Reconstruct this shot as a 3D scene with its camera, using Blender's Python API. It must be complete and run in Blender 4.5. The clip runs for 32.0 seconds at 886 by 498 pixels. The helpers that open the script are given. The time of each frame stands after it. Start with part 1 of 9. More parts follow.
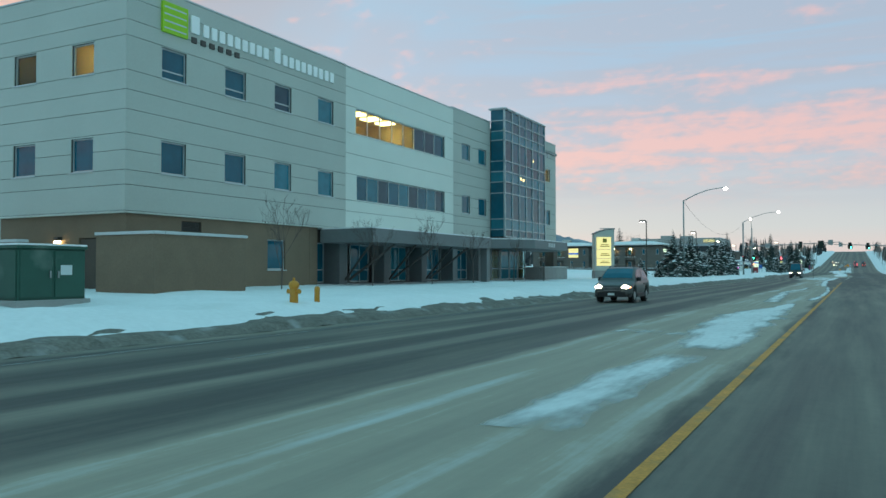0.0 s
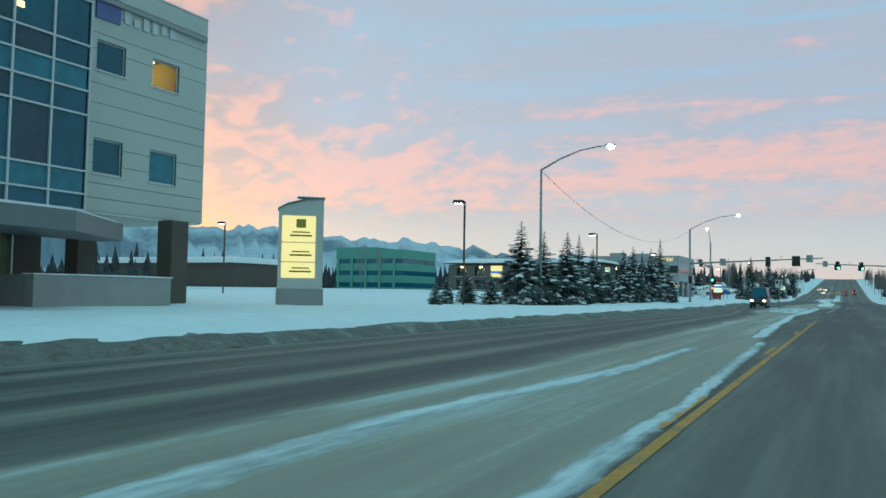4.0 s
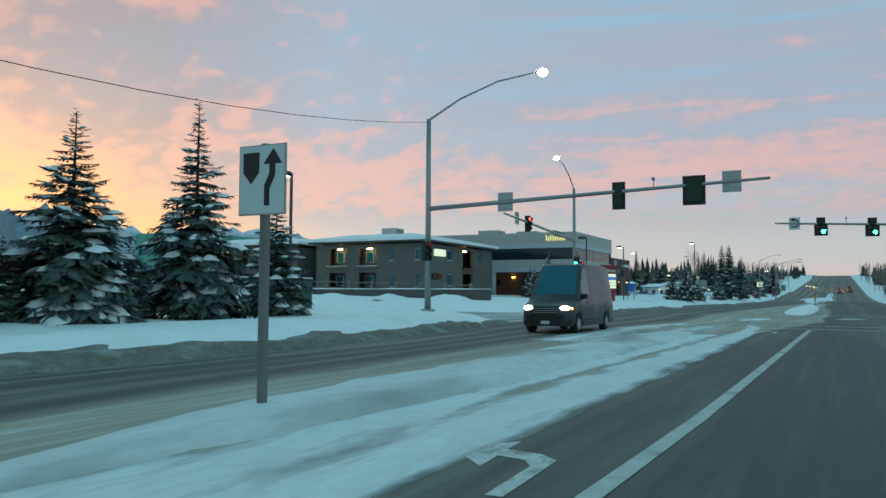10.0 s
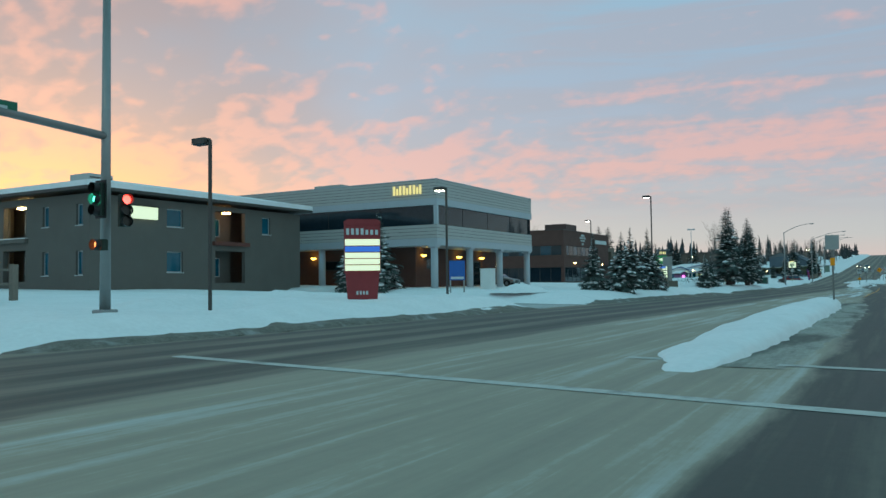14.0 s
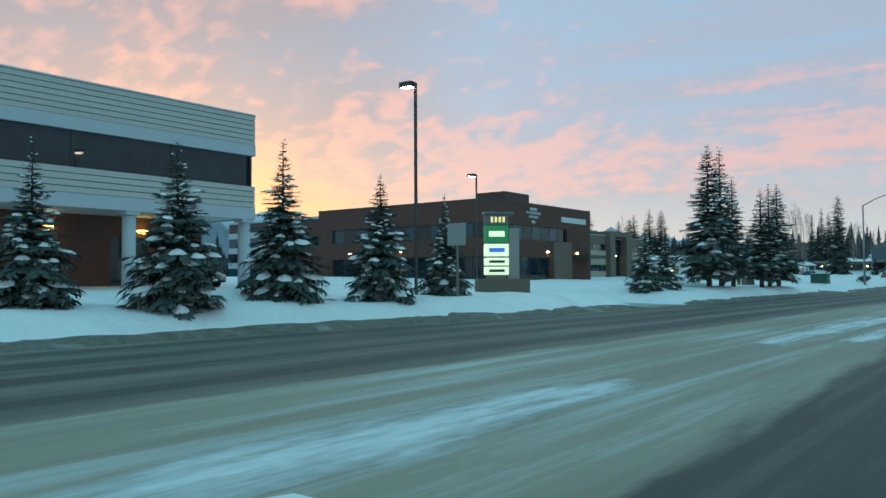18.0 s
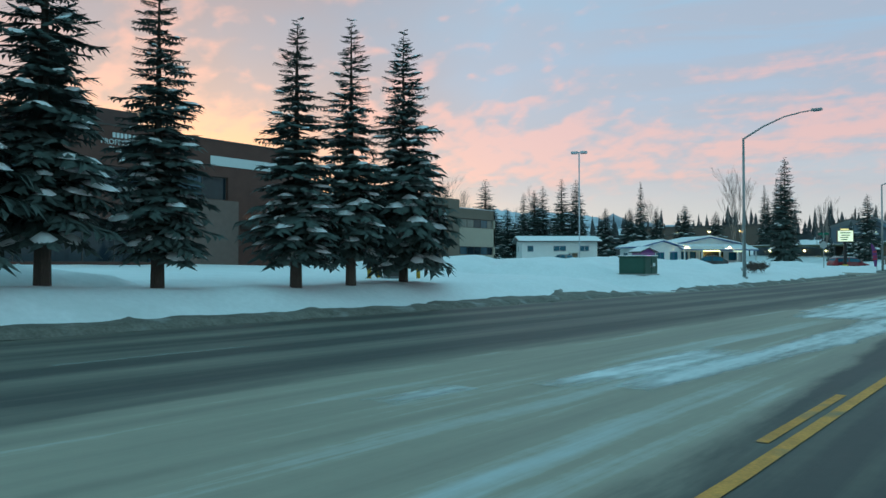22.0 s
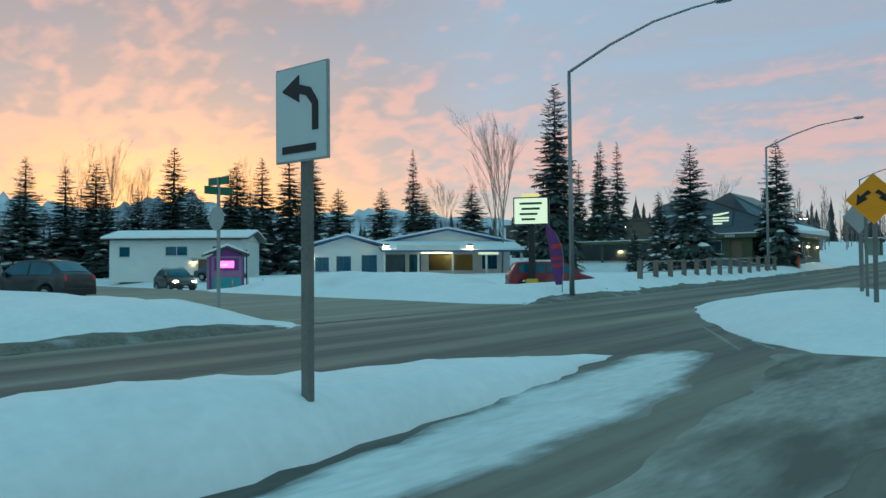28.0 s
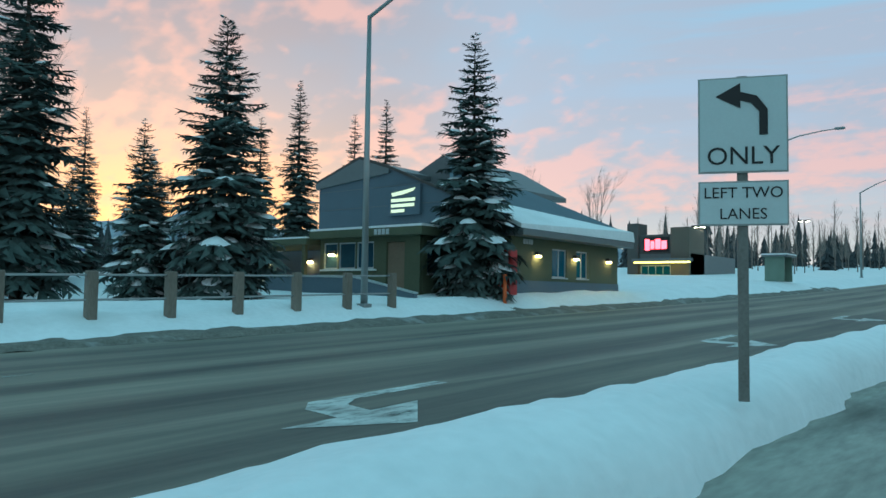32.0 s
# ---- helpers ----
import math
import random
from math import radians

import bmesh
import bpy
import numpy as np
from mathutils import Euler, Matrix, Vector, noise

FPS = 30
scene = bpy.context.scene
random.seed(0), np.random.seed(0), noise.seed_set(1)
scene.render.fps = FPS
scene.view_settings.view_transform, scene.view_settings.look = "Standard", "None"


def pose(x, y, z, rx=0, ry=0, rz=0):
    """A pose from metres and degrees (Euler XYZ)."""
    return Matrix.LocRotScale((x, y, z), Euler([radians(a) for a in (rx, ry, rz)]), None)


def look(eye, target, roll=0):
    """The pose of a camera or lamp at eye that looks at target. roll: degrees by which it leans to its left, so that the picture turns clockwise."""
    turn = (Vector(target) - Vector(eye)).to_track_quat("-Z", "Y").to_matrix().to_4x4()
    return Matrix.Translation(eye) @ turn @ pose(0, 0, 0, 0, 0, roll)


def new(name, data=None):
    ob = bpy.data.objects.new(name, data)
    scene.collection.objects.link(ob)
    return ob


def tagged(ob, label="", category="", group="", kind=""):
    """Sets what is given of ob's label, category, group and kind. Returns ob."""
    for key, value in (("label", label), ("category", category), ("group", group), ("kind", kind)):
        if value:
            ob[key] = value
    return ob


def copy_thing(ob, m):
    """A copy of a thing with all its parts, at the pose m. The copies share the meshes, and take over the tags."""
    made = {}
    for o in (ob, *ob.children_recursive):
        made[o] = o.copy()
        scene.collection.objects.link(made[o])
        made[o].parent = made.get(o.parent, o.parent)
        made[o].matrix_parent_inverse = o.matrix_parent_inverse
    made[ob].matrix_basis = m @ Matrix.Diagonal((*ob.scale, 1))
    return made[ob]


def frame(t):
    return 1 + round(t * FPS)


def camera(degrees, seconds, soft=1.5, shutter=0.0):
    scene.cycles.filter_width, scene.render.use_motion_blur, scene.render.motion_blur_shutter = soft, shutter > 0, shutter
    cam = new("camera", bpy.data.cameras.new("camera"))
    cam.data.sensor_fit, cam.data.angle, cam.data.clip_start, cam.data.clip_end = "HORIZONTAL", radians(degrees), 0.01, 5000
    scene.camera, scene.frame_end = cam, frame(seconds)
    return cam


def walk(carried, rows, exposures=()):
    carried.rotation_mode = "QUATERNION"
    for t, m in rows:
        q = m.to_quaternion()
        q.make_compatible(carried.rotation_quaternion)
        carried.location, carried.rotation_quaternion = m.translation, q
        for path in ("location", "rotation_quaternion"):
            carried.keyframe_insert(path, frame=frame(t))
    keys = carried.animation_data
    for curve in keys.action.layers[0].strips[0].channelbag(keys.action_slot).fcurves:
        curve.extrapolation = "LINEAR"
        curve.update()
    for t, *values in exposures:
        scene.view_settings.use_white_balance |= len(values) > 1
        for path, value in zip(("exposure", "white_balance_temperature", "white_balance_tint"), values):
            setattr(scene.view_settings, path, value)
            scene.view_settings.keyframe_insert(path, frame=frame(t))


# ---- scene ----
cam = camera(58.3, 32.0)
PATH = [
    (0, (-0.029, 14.414, 1.402), (-0.949, 16.189, 1.457), -0.1),
    (0.5, (0.002, 20.247, 1.39), (-0.933, 22.014, 1.467), 0.3),
    (1, (0.001, 26.111, 1.378), (-0.917, 27.885, 1.48), 0.6),
    (1.5, (-0.013, 32.008, 1.366), (-0.92, 33.788, 1.458), 1.4),
    (2, (-0.023, 38.024, 1.354), (-0.931, 39.803, 1.459), 0.7),
    (2.5, (0.001, 44.068, 1.342), (-0.908, 45.846, 1.454), 0.8),
    (3, (0.037, 50.146, 1.33), (-0.869, 51.925, 1.443), 0.7),
    (3.5, (0.094, 56.306, 1.317), (-0.809, 58.087, 1.43), 0.9),
    (4, (0.131, 62.634, 1.311), (-0.771, 64.416, 1.421), 0.9),
    (4.5, (0.164, 69.137, 1.314), (-0.738, 70.919, 1.427), 0.9),
    (6.5, (-0.021, 94.247, 1.323), (-0.948, 96.015, 1.439), 0.9),
    (7, (-0.056, 100.596, 1.326), (-0.982, 102.365, 1.439), 0.8),
    (7.5, (-0.06, 106.938, 1.328), (-0.983, 108.709, 1.441), 0.6),
    (8, (-0.039, 113.36, 1.331), (-0.954, 115.135, 1.444), 0.7),
    (8.5, (0.005, 119.913, 1.333), (-0.902, 121.692, 1.448), 0.7),
    (9, (0.074, 126.507, 1.351), (-0.826, 128.289, 1.465), 0.6),
    (9.5, (0.146, 132.95, 1.368), (-0.747, 134.736, 1.48), 0.6),
    (10, (0.221, 139.408, 1.386), (-0.669, 141.195, 1.502), 0.3),
    (10.5, (0.294, 145.892, 1.403), (-0.595, 147.68, 1.527), 0.1),
    (11, (0.353, 152.425, 1.421), (-0.539, 154.211, 1.551), 0.1),
    (11.5, (0.398, 158.933, 1.439), (-0.496, 160.717, 1.574), 0.2),
    (12, (0.449, 165.406, 1.456), (-0.441, 167.191, 1.589), 0.3),
    (12.5, (0.518, 171.846, 1.473), (-0.369, 173.634, 1.604), 0.3),
    (13, (0.634, 178.368, 1.491), (-0.251, 180.157, 1.613), 0.2),
    (13.5, (0.691, 184.927, 1.501), (-0.221, 186.704, 1.604), -0.4),
    (15.5, (0.892, 211.24, 1.529), (-0.318, 212.831, 1.583), -0.1),
    (16, (0.955, 217.68, 1.536), (-0.249, 219.276, 1.589), -0.1),
    (16.5, (1.046, 224.185, 1.543), (-0.157, 225.783, 1.59), -0.4),
    (17, (1.095, 230.676, 1.55), (-0.109, 232.272, 1.604), -1.3),
    (17.5, (1.185, 237.112, 1.557), (-0.024, 238.704, 1.626), -0.5),
    (18, (1.234, 243.55, 1.549), (0.011, 245.13, 1.625), -0.3),
    (18.5, (1.177, 249.969, 1.529), (-0.061, 251.538, 1.597), -0.3),
    (19, (1.038, 256.349, 1.51), (-0.212, 257.909, 1.569), -0.2),
    (19.5, (0.93, 262.693, 1.49), (-0.332, 264.244, 1.544), -0.6),
    (20, (0.843, 269.106, 1.47), (-0.42, 270.655, 1.529), -0.5),
    (20.5, (0.718, 275.548, 1.45), (-0.54, 277.101, 1.501), -0.0),
    (21, (0.554, 281.976, 1.431), (-0.698, 283.535, 1.472), 0.3),
    (21.5, (0.403, 288.335, 1.411), (-0.84, 289.901, 1.454), 0.1),
    (22, (0.306, 294.672, 1.392), (-0.93, 296.244, 1.434), -0.0),
    (22.5, (0.255, 300.977, 1.38), (-0.974, 302.555, 1.427), -0.2),
    (23, (0.206, 307.242, 1.411), (-1.02, 308.821, 1.459), -0.1),
    (23.5, (0.143, 313.538, 1.442), (-1.08, 315.12, 1.488), 0.1),
    (24, (0.078, 319.908, 1.474), (-1.141, 321.493, 1.521), 0.3),
    (24.5, (0.008, 326.295, 1.506), (-1.21, 327.88, 1.555), 0.4),
    (25, (-0.008, 332.679, 1.538), (-1.229, 334.262, 1.593), 0.3),
    (25.5, (0.055, 339.06, 1.569), (-1.167, 340.642, 1.632), 0.3),
    (27.5, (0.599, 363.278, 1.714), (-0.632, 364.852, 1.786), -0.3),
    (28, (0.7, 369.298, 1.789), (-0.539, 370.867, 1.854), -0.5),
    (28.5, (0.71, 375.282, 1.862), (-0.533, 376.848, 1.934), -0.4),
    (29, (0.666, 381.297, 1.937), (-0.579, 382.859, 2.033), -0.3),
    (29.5, (0.575, 387.37, 2.012), (-0.666, 388.935, 2.112), -0.3),
    (30, (0.471, 393.37, 2.086), (-0.767, 394.938, 2.169), 0.7),
    (30.5, (0.403, 399.377, 2.16), (-0.834, 400.946, 2.24), 0.7),
    (31, (0.398, 405.486, 2.236), (-0.843, 407.052, 2.328), 0.0),
    (31.5, (0.406, 411.604, 2.312), (-0.84, 413.165, 2.418), 0.1),
    (32, (0.393, 417.61, 2.386), (-0.858, 419.166, 2.501), 0.8),
]
walk(cam, [(t, look(eye, target, roll)) for t, eye, target, roll in PATH], [(0, 0.16, 6250, 10), (3, 0.14, 6250, 10), (6.5, -0.05, 6200, 10), (10, -0.08, 6250, 11), (13, -0.1, 6450, 13), (16, 0.0, 6150, 10), (21, 0.08, 6050, 10), (24, -0.06, 6150, 10), (28, -0.1, 6150, 10), (30, -0.06, 6150, 10), (32, 0.12, 6000, 9)])

# ---- sky, sun, exposure ----
SUN_AZ = 58.0  # degrees left of the road's direction
world = bpy.data.worlds.new("dawn")
scene.world = world
world.use_nodes = True
wt = world.node_tree
wn, wl = wt.nodes, wt.links
wn.clear()


def wmath(op, a, b=None, clamp=False):
    n = wn.new("ShaderNodeMath")
    n.operation = op
    n.use_clamp = clamp
    for i, v in enumerate((a, b)):
        if v is None:
            continue
        if isinstance(v, (int, float)):
            n.inputs[i].default_value = v
        else:
            wl.new(v, n.inputs[i])
    return n.outputs[0]


def wmix(f, a, b):
    n = wn.new("ShaderNodeMix")
    n.data_type = "RGBA"
    for sock, v in ((n.inputs[0], f), (n.inputs[6], a), (n.inputs[7], b)):
        if isinstance(v, (int, float)):
            sock.default_value = v
        elif isinstance(v, tuple):
            sock.default_value = (*v, 1)
        else:
            wl.new(v, sock)
    return n.outputs[2]


def wramp(x, stops):
    n = wn.new("ShaderNodeValToRGB")
    e = n.color_ramp.elements
    while len(e) < len(stops):
        e.new(0.5)
    for el, (p, c) in zip(e, stops):
        el.position, el.color = p, (*c, 1)
    wl.new(x, n.inputs[0])
    return n.outputs[0]


def wstep(x, lo, hi):
    n = wn.new("ShaderNodeMapRange")
    n.interpolation_type = "SMOOTHSTEP"
    n.inputs[1].default_value, n.inputs[2].default_value = lo, hi
    wl.new(x, n.inputs[0])
    return n.outputs[0]


def build_sky():
    tc = wn.new("ShaderNodeTexCoord")
    sep = wn.new("ShaderNodeSeparateXYZ")
    wl.new(tc.outputs["Generated"], sep.inputs[0])
    X, Yd, Z = sep.outputs
    up = wmath("MAXIMUM", Z, 0.0)
    # nearness to the sun's azimuth
    sx, sy = -math.sin(radians(SUN_AZ)), math.cos(radians(SUN_AZ))
    dot = wmath("ADD", wmath("MULTIPLY", X, sx), wmath("MULTIPLY", Yd, sy))
    hor = wmath("SQRT", wmath("ADD", wmath("MULTIPLY", X, X), wmath("MULTIPLY", Yd, Yd)))
    az = wmath("DIVIDE", dot, wmath("MAXIMUM", hor, 0.01))
    near = wstep(az, 0.905, 1.0)
    core = wstep(az, 0.97, 1.0)
    ahead = wstep(az, -0.35, 0.55)
    # clear sky by height: behind, ahead and round the sun
    zen = (0.19, 0.54, 0.62)
    back_sky = wramp(up, [(0.0, (0.38, 0.63, 0.66)), (0.15, (0.38, 0.65, 0.69)), (0.5, (0.26, 0.58, 0.64)), (1.0, zen)])
    fore_sky = wramp(up, [(0.0, (0.66, 0.55, 0.53)), (0.022, (0.62, 0.56, 0.55)), (0.05, (0.50, 0.55, 0.58)), (0.09, (0.45, 0.49, 0.55)), (0.16, (0.40, 0.45, 0.54)), (0.24, (0.34, 0.46, 0.59)), (0.34, (0.29, 0.49, 0.63)), (0.6, (0.22, 0.54, 0.64)), (1.0, zen)])
    sun_sky = wramp(up, [(0.0, (0.92, 0.50, 0.18)), (0.05, (0.95, 0.51, 0.18)), (0.085, (0.78, 0.43, 0.25)), (0.12, (0.58, 0.37, 0.31)), (0.16, (0.43, 0.33, 0.34)), (0.21, (0.35, 0.33, 0.37)), (0.32, (0.28, 0.34, 0.42)), (0.6, (0.22, 0.53, 0.61)), (1.0, zen)])
    clear = wmix(near, wmix(ahead, back_sky, fore_sky), sun_sky)
    # clouds on a flat layer
    den = wmath("ADD", up, 0.40)
    comb = wn.new("ShaderNodeCombineXYZ")
    wl.new(wmath("DIVIDE", X, den), comb.inputs[0])
    wl.new(wmath("DIVIDE", Yd, den), comb.inputs[1])
    mp = wn.new("ShaderNodeMapping")
    mp.inputs["Rotation"].default_value = (0, 0, radians(25))
    mp.inputs["Scale"].default_value = (1.0, 1.2, 1)
    wl.new(comb.outputs[0], mp.inputs[0])

    def cloud_noise(scale, detail, rough, warp, vec):
        n = wn.new("ShaderNodeTexNoise")
        n.inputs["Scale"].default_value, n.inputs["Detail"].default_value, n.inputs["Roughness"].default_value = scale, detail, rough
        n.inputs["Distortion"].default_value = warp
        wl.new(vec, n.inputs["Vector"])
        return n.outputs[0]

    big = cloud_noise(2.6, 3, 0.5, 0.0, mp.outputs[0])
    small = cloud_noise(13.5, 1.6, 0.5, 0.4, mp.outputs[0])
    tiny = cloud_noise(38.0, 2.0, 0.5, 0.3, mp.outputs[0])
    flat = wn.new("ShaderNodeCombineXYZ")
    wl.new(wmath("MULTIPLY", X, 2.0), flat.inputs[0])
    wl.new(wmath("MULTIPLY", Yd, 2.0), flat.inputs[1])
    wl.new(wmath("MULTIPLY", up, 22.0), flat.inputs[2])
    bands = cloud_noise(1.7, 4, 0.52, 0.4, flat.outputs[0])
    # level bands far ahead break up into round puffs towards the sun
    side = wstep(az, 0.74, 0.93)
    soft = wmix(side, bands, big)
    mass = wmath("ADD", wmath("ADD", wmath("MULTIPLY", soft, 0.40), wmath("MULTIPLY", small, wmath("ADD", wmath("MULTIPLY", side, 0.26), 0.16))), wmath("MULTIPLY", tiny, 0.10))
    mass = wmath("ADD", mass, wmath("MULTIPLY", wmath("SUBTRACT", 1.0, side), 0.13))
    bank = wmath("MULTIPLY", wmath("MULTIPLY", wstep(up, 0.085, 0.12), wmath("SUBTRACT", 1.0, wstep(up, 0.15, 0.21))), 0.05)
    thin = wmath("MULTIPLY", wstep(up, 0.17, 0.33), wmath("SUBTRACT", 0.075, wmath("MULTIPLY", side, 0.045)))
    mass = wmath("ADD", mass, wmath("SUBTRACT", wmath("ADD", bank, wmath("MULTIPLY", near, 0.03)), thin))
    puff = wstep(mass, 0.44, 0.575)
    low = wmath("MAXIMUM", wstep(up, 0.065, 0.115), wmath("MULTIPLY", near, wstep(up, 0.03, 0.08)))
    fade = wmath("MULTIPLY", low, wmath("SUBTRACT", 1.0, wstep(up, 0.36, 0.60)))
    lit = wmix(near, (0.77, 0.455, 0.43), (0.76, 0.425, 0.36))
    lit = wmix(wmath("MULTIPLY", core, wmath("SUBTRACT", 1.0, wstep(up, 0.09, 0.22))), lit, (0.90, 0.47, 0.23))
    grey = wmix(near, (0.38, 0.42, 0.50), (0.36, 0.31, 0.33))
    shade = wmath("MULTIPLY", wstep(soft, 0.34, 0.56), 0.8)
    base = wmix(wmath("MULTIPLY", shade, fade), clear, grey)
    back = wstep(az, 0.0, 0.6)
    out = wmix(wmath("MULTIPLY", wmath("MULTIPLY", wmath("MULTIPLY", puff, fade), back), 0.85), base, lit)
    nish = wn.new("ShaderNodeTexSky")
    nish.sky_type, nish.sun_disc = "NISHITA", False
    nish.sun_elevation, nish.sun_rotation = radians(2.0), radians(-SUN_AZ)
    sky_bg = wn.new("ShaderNodeBackground")
    sky_bg.inputs[1].default_value = 0.05
    wl.new(nish.outputs[0], sky_bg.inputs[0])
    cloud_bg = wn.new("ShaderNodeBackground")
    cloud_bg.inputs[1].default_value = 0.95
    wl.new(out, cloud_bg.inputs[0])
    add = wn.new("ShaderNodeAddShader")
    wl.new(sky_bg.outputs[0], add.inputs[0])
    wl.new(cloud_bg.outputs[0], add.inputs[1])
    o = wn.new("ShaderNodeOutputWorld")
    wl.new(add.outputs[0], o.inputs[0])


build_sky()
sun = new("sun", bpy.data.lights.new("sun", "SUN"))
sun.data.energy, sun.data.angle, sun.data.color = 0.12, radians(14), (1.0, 0.72, 0.5)
sun.matrix_world = look((0, 0, 50), (50 * math.sin(radians(SUN_AZ)), -50 * math.cos(radians(SUN_AZ)), 46))
scene.view_settings.exposure = 0.0
scene.view_settings.use_white_balance = True
scene.view_settings.white_balance_temperature = 6150
scene.view_settings.white_balance_tint = 10

# ---- materials ----


def mat(name, color, rough=0.8, metal=0.0, var=0.15, scale=3.0, fine=40.0, bump=0.15, spec=0.4, stretch=(1, 1, 1), dirt=None, dirt_at=(0.55, 0.75)):
    """A surface with variation at two scales, in world metres."""
    m = bpy.data.materials.new(name)
    m.use_nodes = True
    nt = m.node_tree
    b = nt.nodes["Principled BSDF"]
    b.inputs["Roughness"].default_value, b.inputs["Metallic"].default_value = rough, metal
    b.inputs["Specular IOR Level"].default_value = spec
    g = nt.nodes.new("ShaderNodeNewGeometry")
    mp = nt.nodes.new("ShaderNodeMapping")
    mp.inputs["Scale"].default_value = stretch
    nt.links.new(g.outputs["Position"], mp.inputs[0])
    n1 = nt.nodes.new("ShaderNodeTexNoise")
    n1.inputs["Scale"].default_value, n1.inputs["Detail"].default_value = scale, 5
    n2 = nt.nodes.new("ShaderNodeTexNoise")
    n2.inputs["Scale"].default_value, n2.inputs["Detail"].default_value = fine, 3
    for n in (n1, n2):
        nt.links.new(mp.outputs[0], n.inputs["Vector"])
    mul = nt.nodes.new("ShaderNodeMath")
    mul.operation = "ADD"
    nt.links.new(n1.outputs[0], mul.inputs[0])
    nt.links.new(n2.outputs[0], mul.inputs[1])
    info = nt.nodes.new("ShaderNodeObjectInfo")
    rnd = nt.nodes.new("ShaderNodeMath")
    rnd.operation = "MULTIPLY_ADD"
    rnd.inputs[1].default_value, rnd.inputs[2].default_value = 0.25, -0.125
    nt.links.new(info.outputs["Random"], rnd.inputs[0])
    tot = nt.nodes.new("ShaderNodeMath")
    tot.operation = "ADD"
    nt.links.new(mul.outputs[0], tot.inputs[0])
    nt.links.new(rnd.outputs[0], tot.inputs[1])
    mr = nt.nodes.new("ShaderNodeMapRange")
    mr.inputs[1].default_value, mr.inputs[2].default_value = 0.6, 1.4
    mr.inputs[3].default_value, mr.inputs[4].default_value = 1 - var, 1 + var
    nt.links.new(tot.outputs[0], mr.inputs[0])
    hsv = nt.nodes.new("ShaderNodeHueSaturation")
    hsv.inputs["Color"].default_value = (*color, 1)
    nt.links.new(mr.outputs[0], hsv.inputs["Value"])
    last = hsv.outputs[0]
    if dirt:
        st = nt.nodes.new("ShaderNodeMapRange")
        st.inputs[1].default_value, st.inputs[2].default_value = dirt_at
        n3 = nt.nodes.new("ShaderNodeTexNoise")
        n3.inputs["Scale"].default_value, n3.inputs["Detail"].default_value = scale * 0.4, 6
        nt.links.new(mp.outputs[0], n3.inputs["Vector"])
        nt.links.new(n3.outputs[0], st.inputs[0])
        mx = nt.nodes.new("ShaderNodeMix")
        mx.data_type = "RGBA"
        mx.inputs[7].default_value = (*dirt, 1)
        nt.links.new(st.outputs[0], mx.inputs[0])
        nt.links.new(last, mx.inputs[6])
        last = mx.outputs[2]
    nt.links.new(last, b.inputs["Base Color"])
    if bump:
        bp = nt.nodes.new("ShaderNodeBump")
        bp.inputs["Strength"].default_value, bp.inputs["Distance"].default_value = bump, 0.02
        nt.links.new(mul.outputs[0], bp.inputs["Height"])
        nt.links.new(bp.outputs[0], b.inputs["Normal"])
    return m


def glow(name, color, strength, base=(0.8, 0.8, 0.8)):
    m = bpy.data.materials.new(name)
    m.use_nodes = True
    b = m.node_tree.nodes["Principled BSDF"]
    b.inputs["Base Color"].default_value = (*base, 1)
    b.inputs["Emission Color"].default_value = (*color, 1)
    b.inputs["Emission Strength"].default_value = strength
    return m


def glass(name, tint, rough=0.03, see=0.0):
    """Window glass: a dark tinted pane, or one that lets the room behind be seen."""
    m = mat(name, tint, rough, 0.0, var=0.25, scale=0.6, fine=2.0, bump=0.02, spec=0.38)
    if see:
        nt = m.node_tree
        b = nt.nodes["Principled BSDF"]
        t = nt.nodes.new("ShaderNodeBsdfTransparent")
        t.inputs[0].default_value = (0.86, 0.93, 0.9, 1)
        mx = nt.nodes.new("ShaderNodeMixShader")
        mx.inputs[0].default_value = see
        nt.links.new(b.outputs[0], mx.inputs[1])
        nt.links.new(t.outputs[0], mx.inputs[2])
        nt.links.new(mx.outputs[0], nt.nodes["Material Output"].inputs[0])
    return m


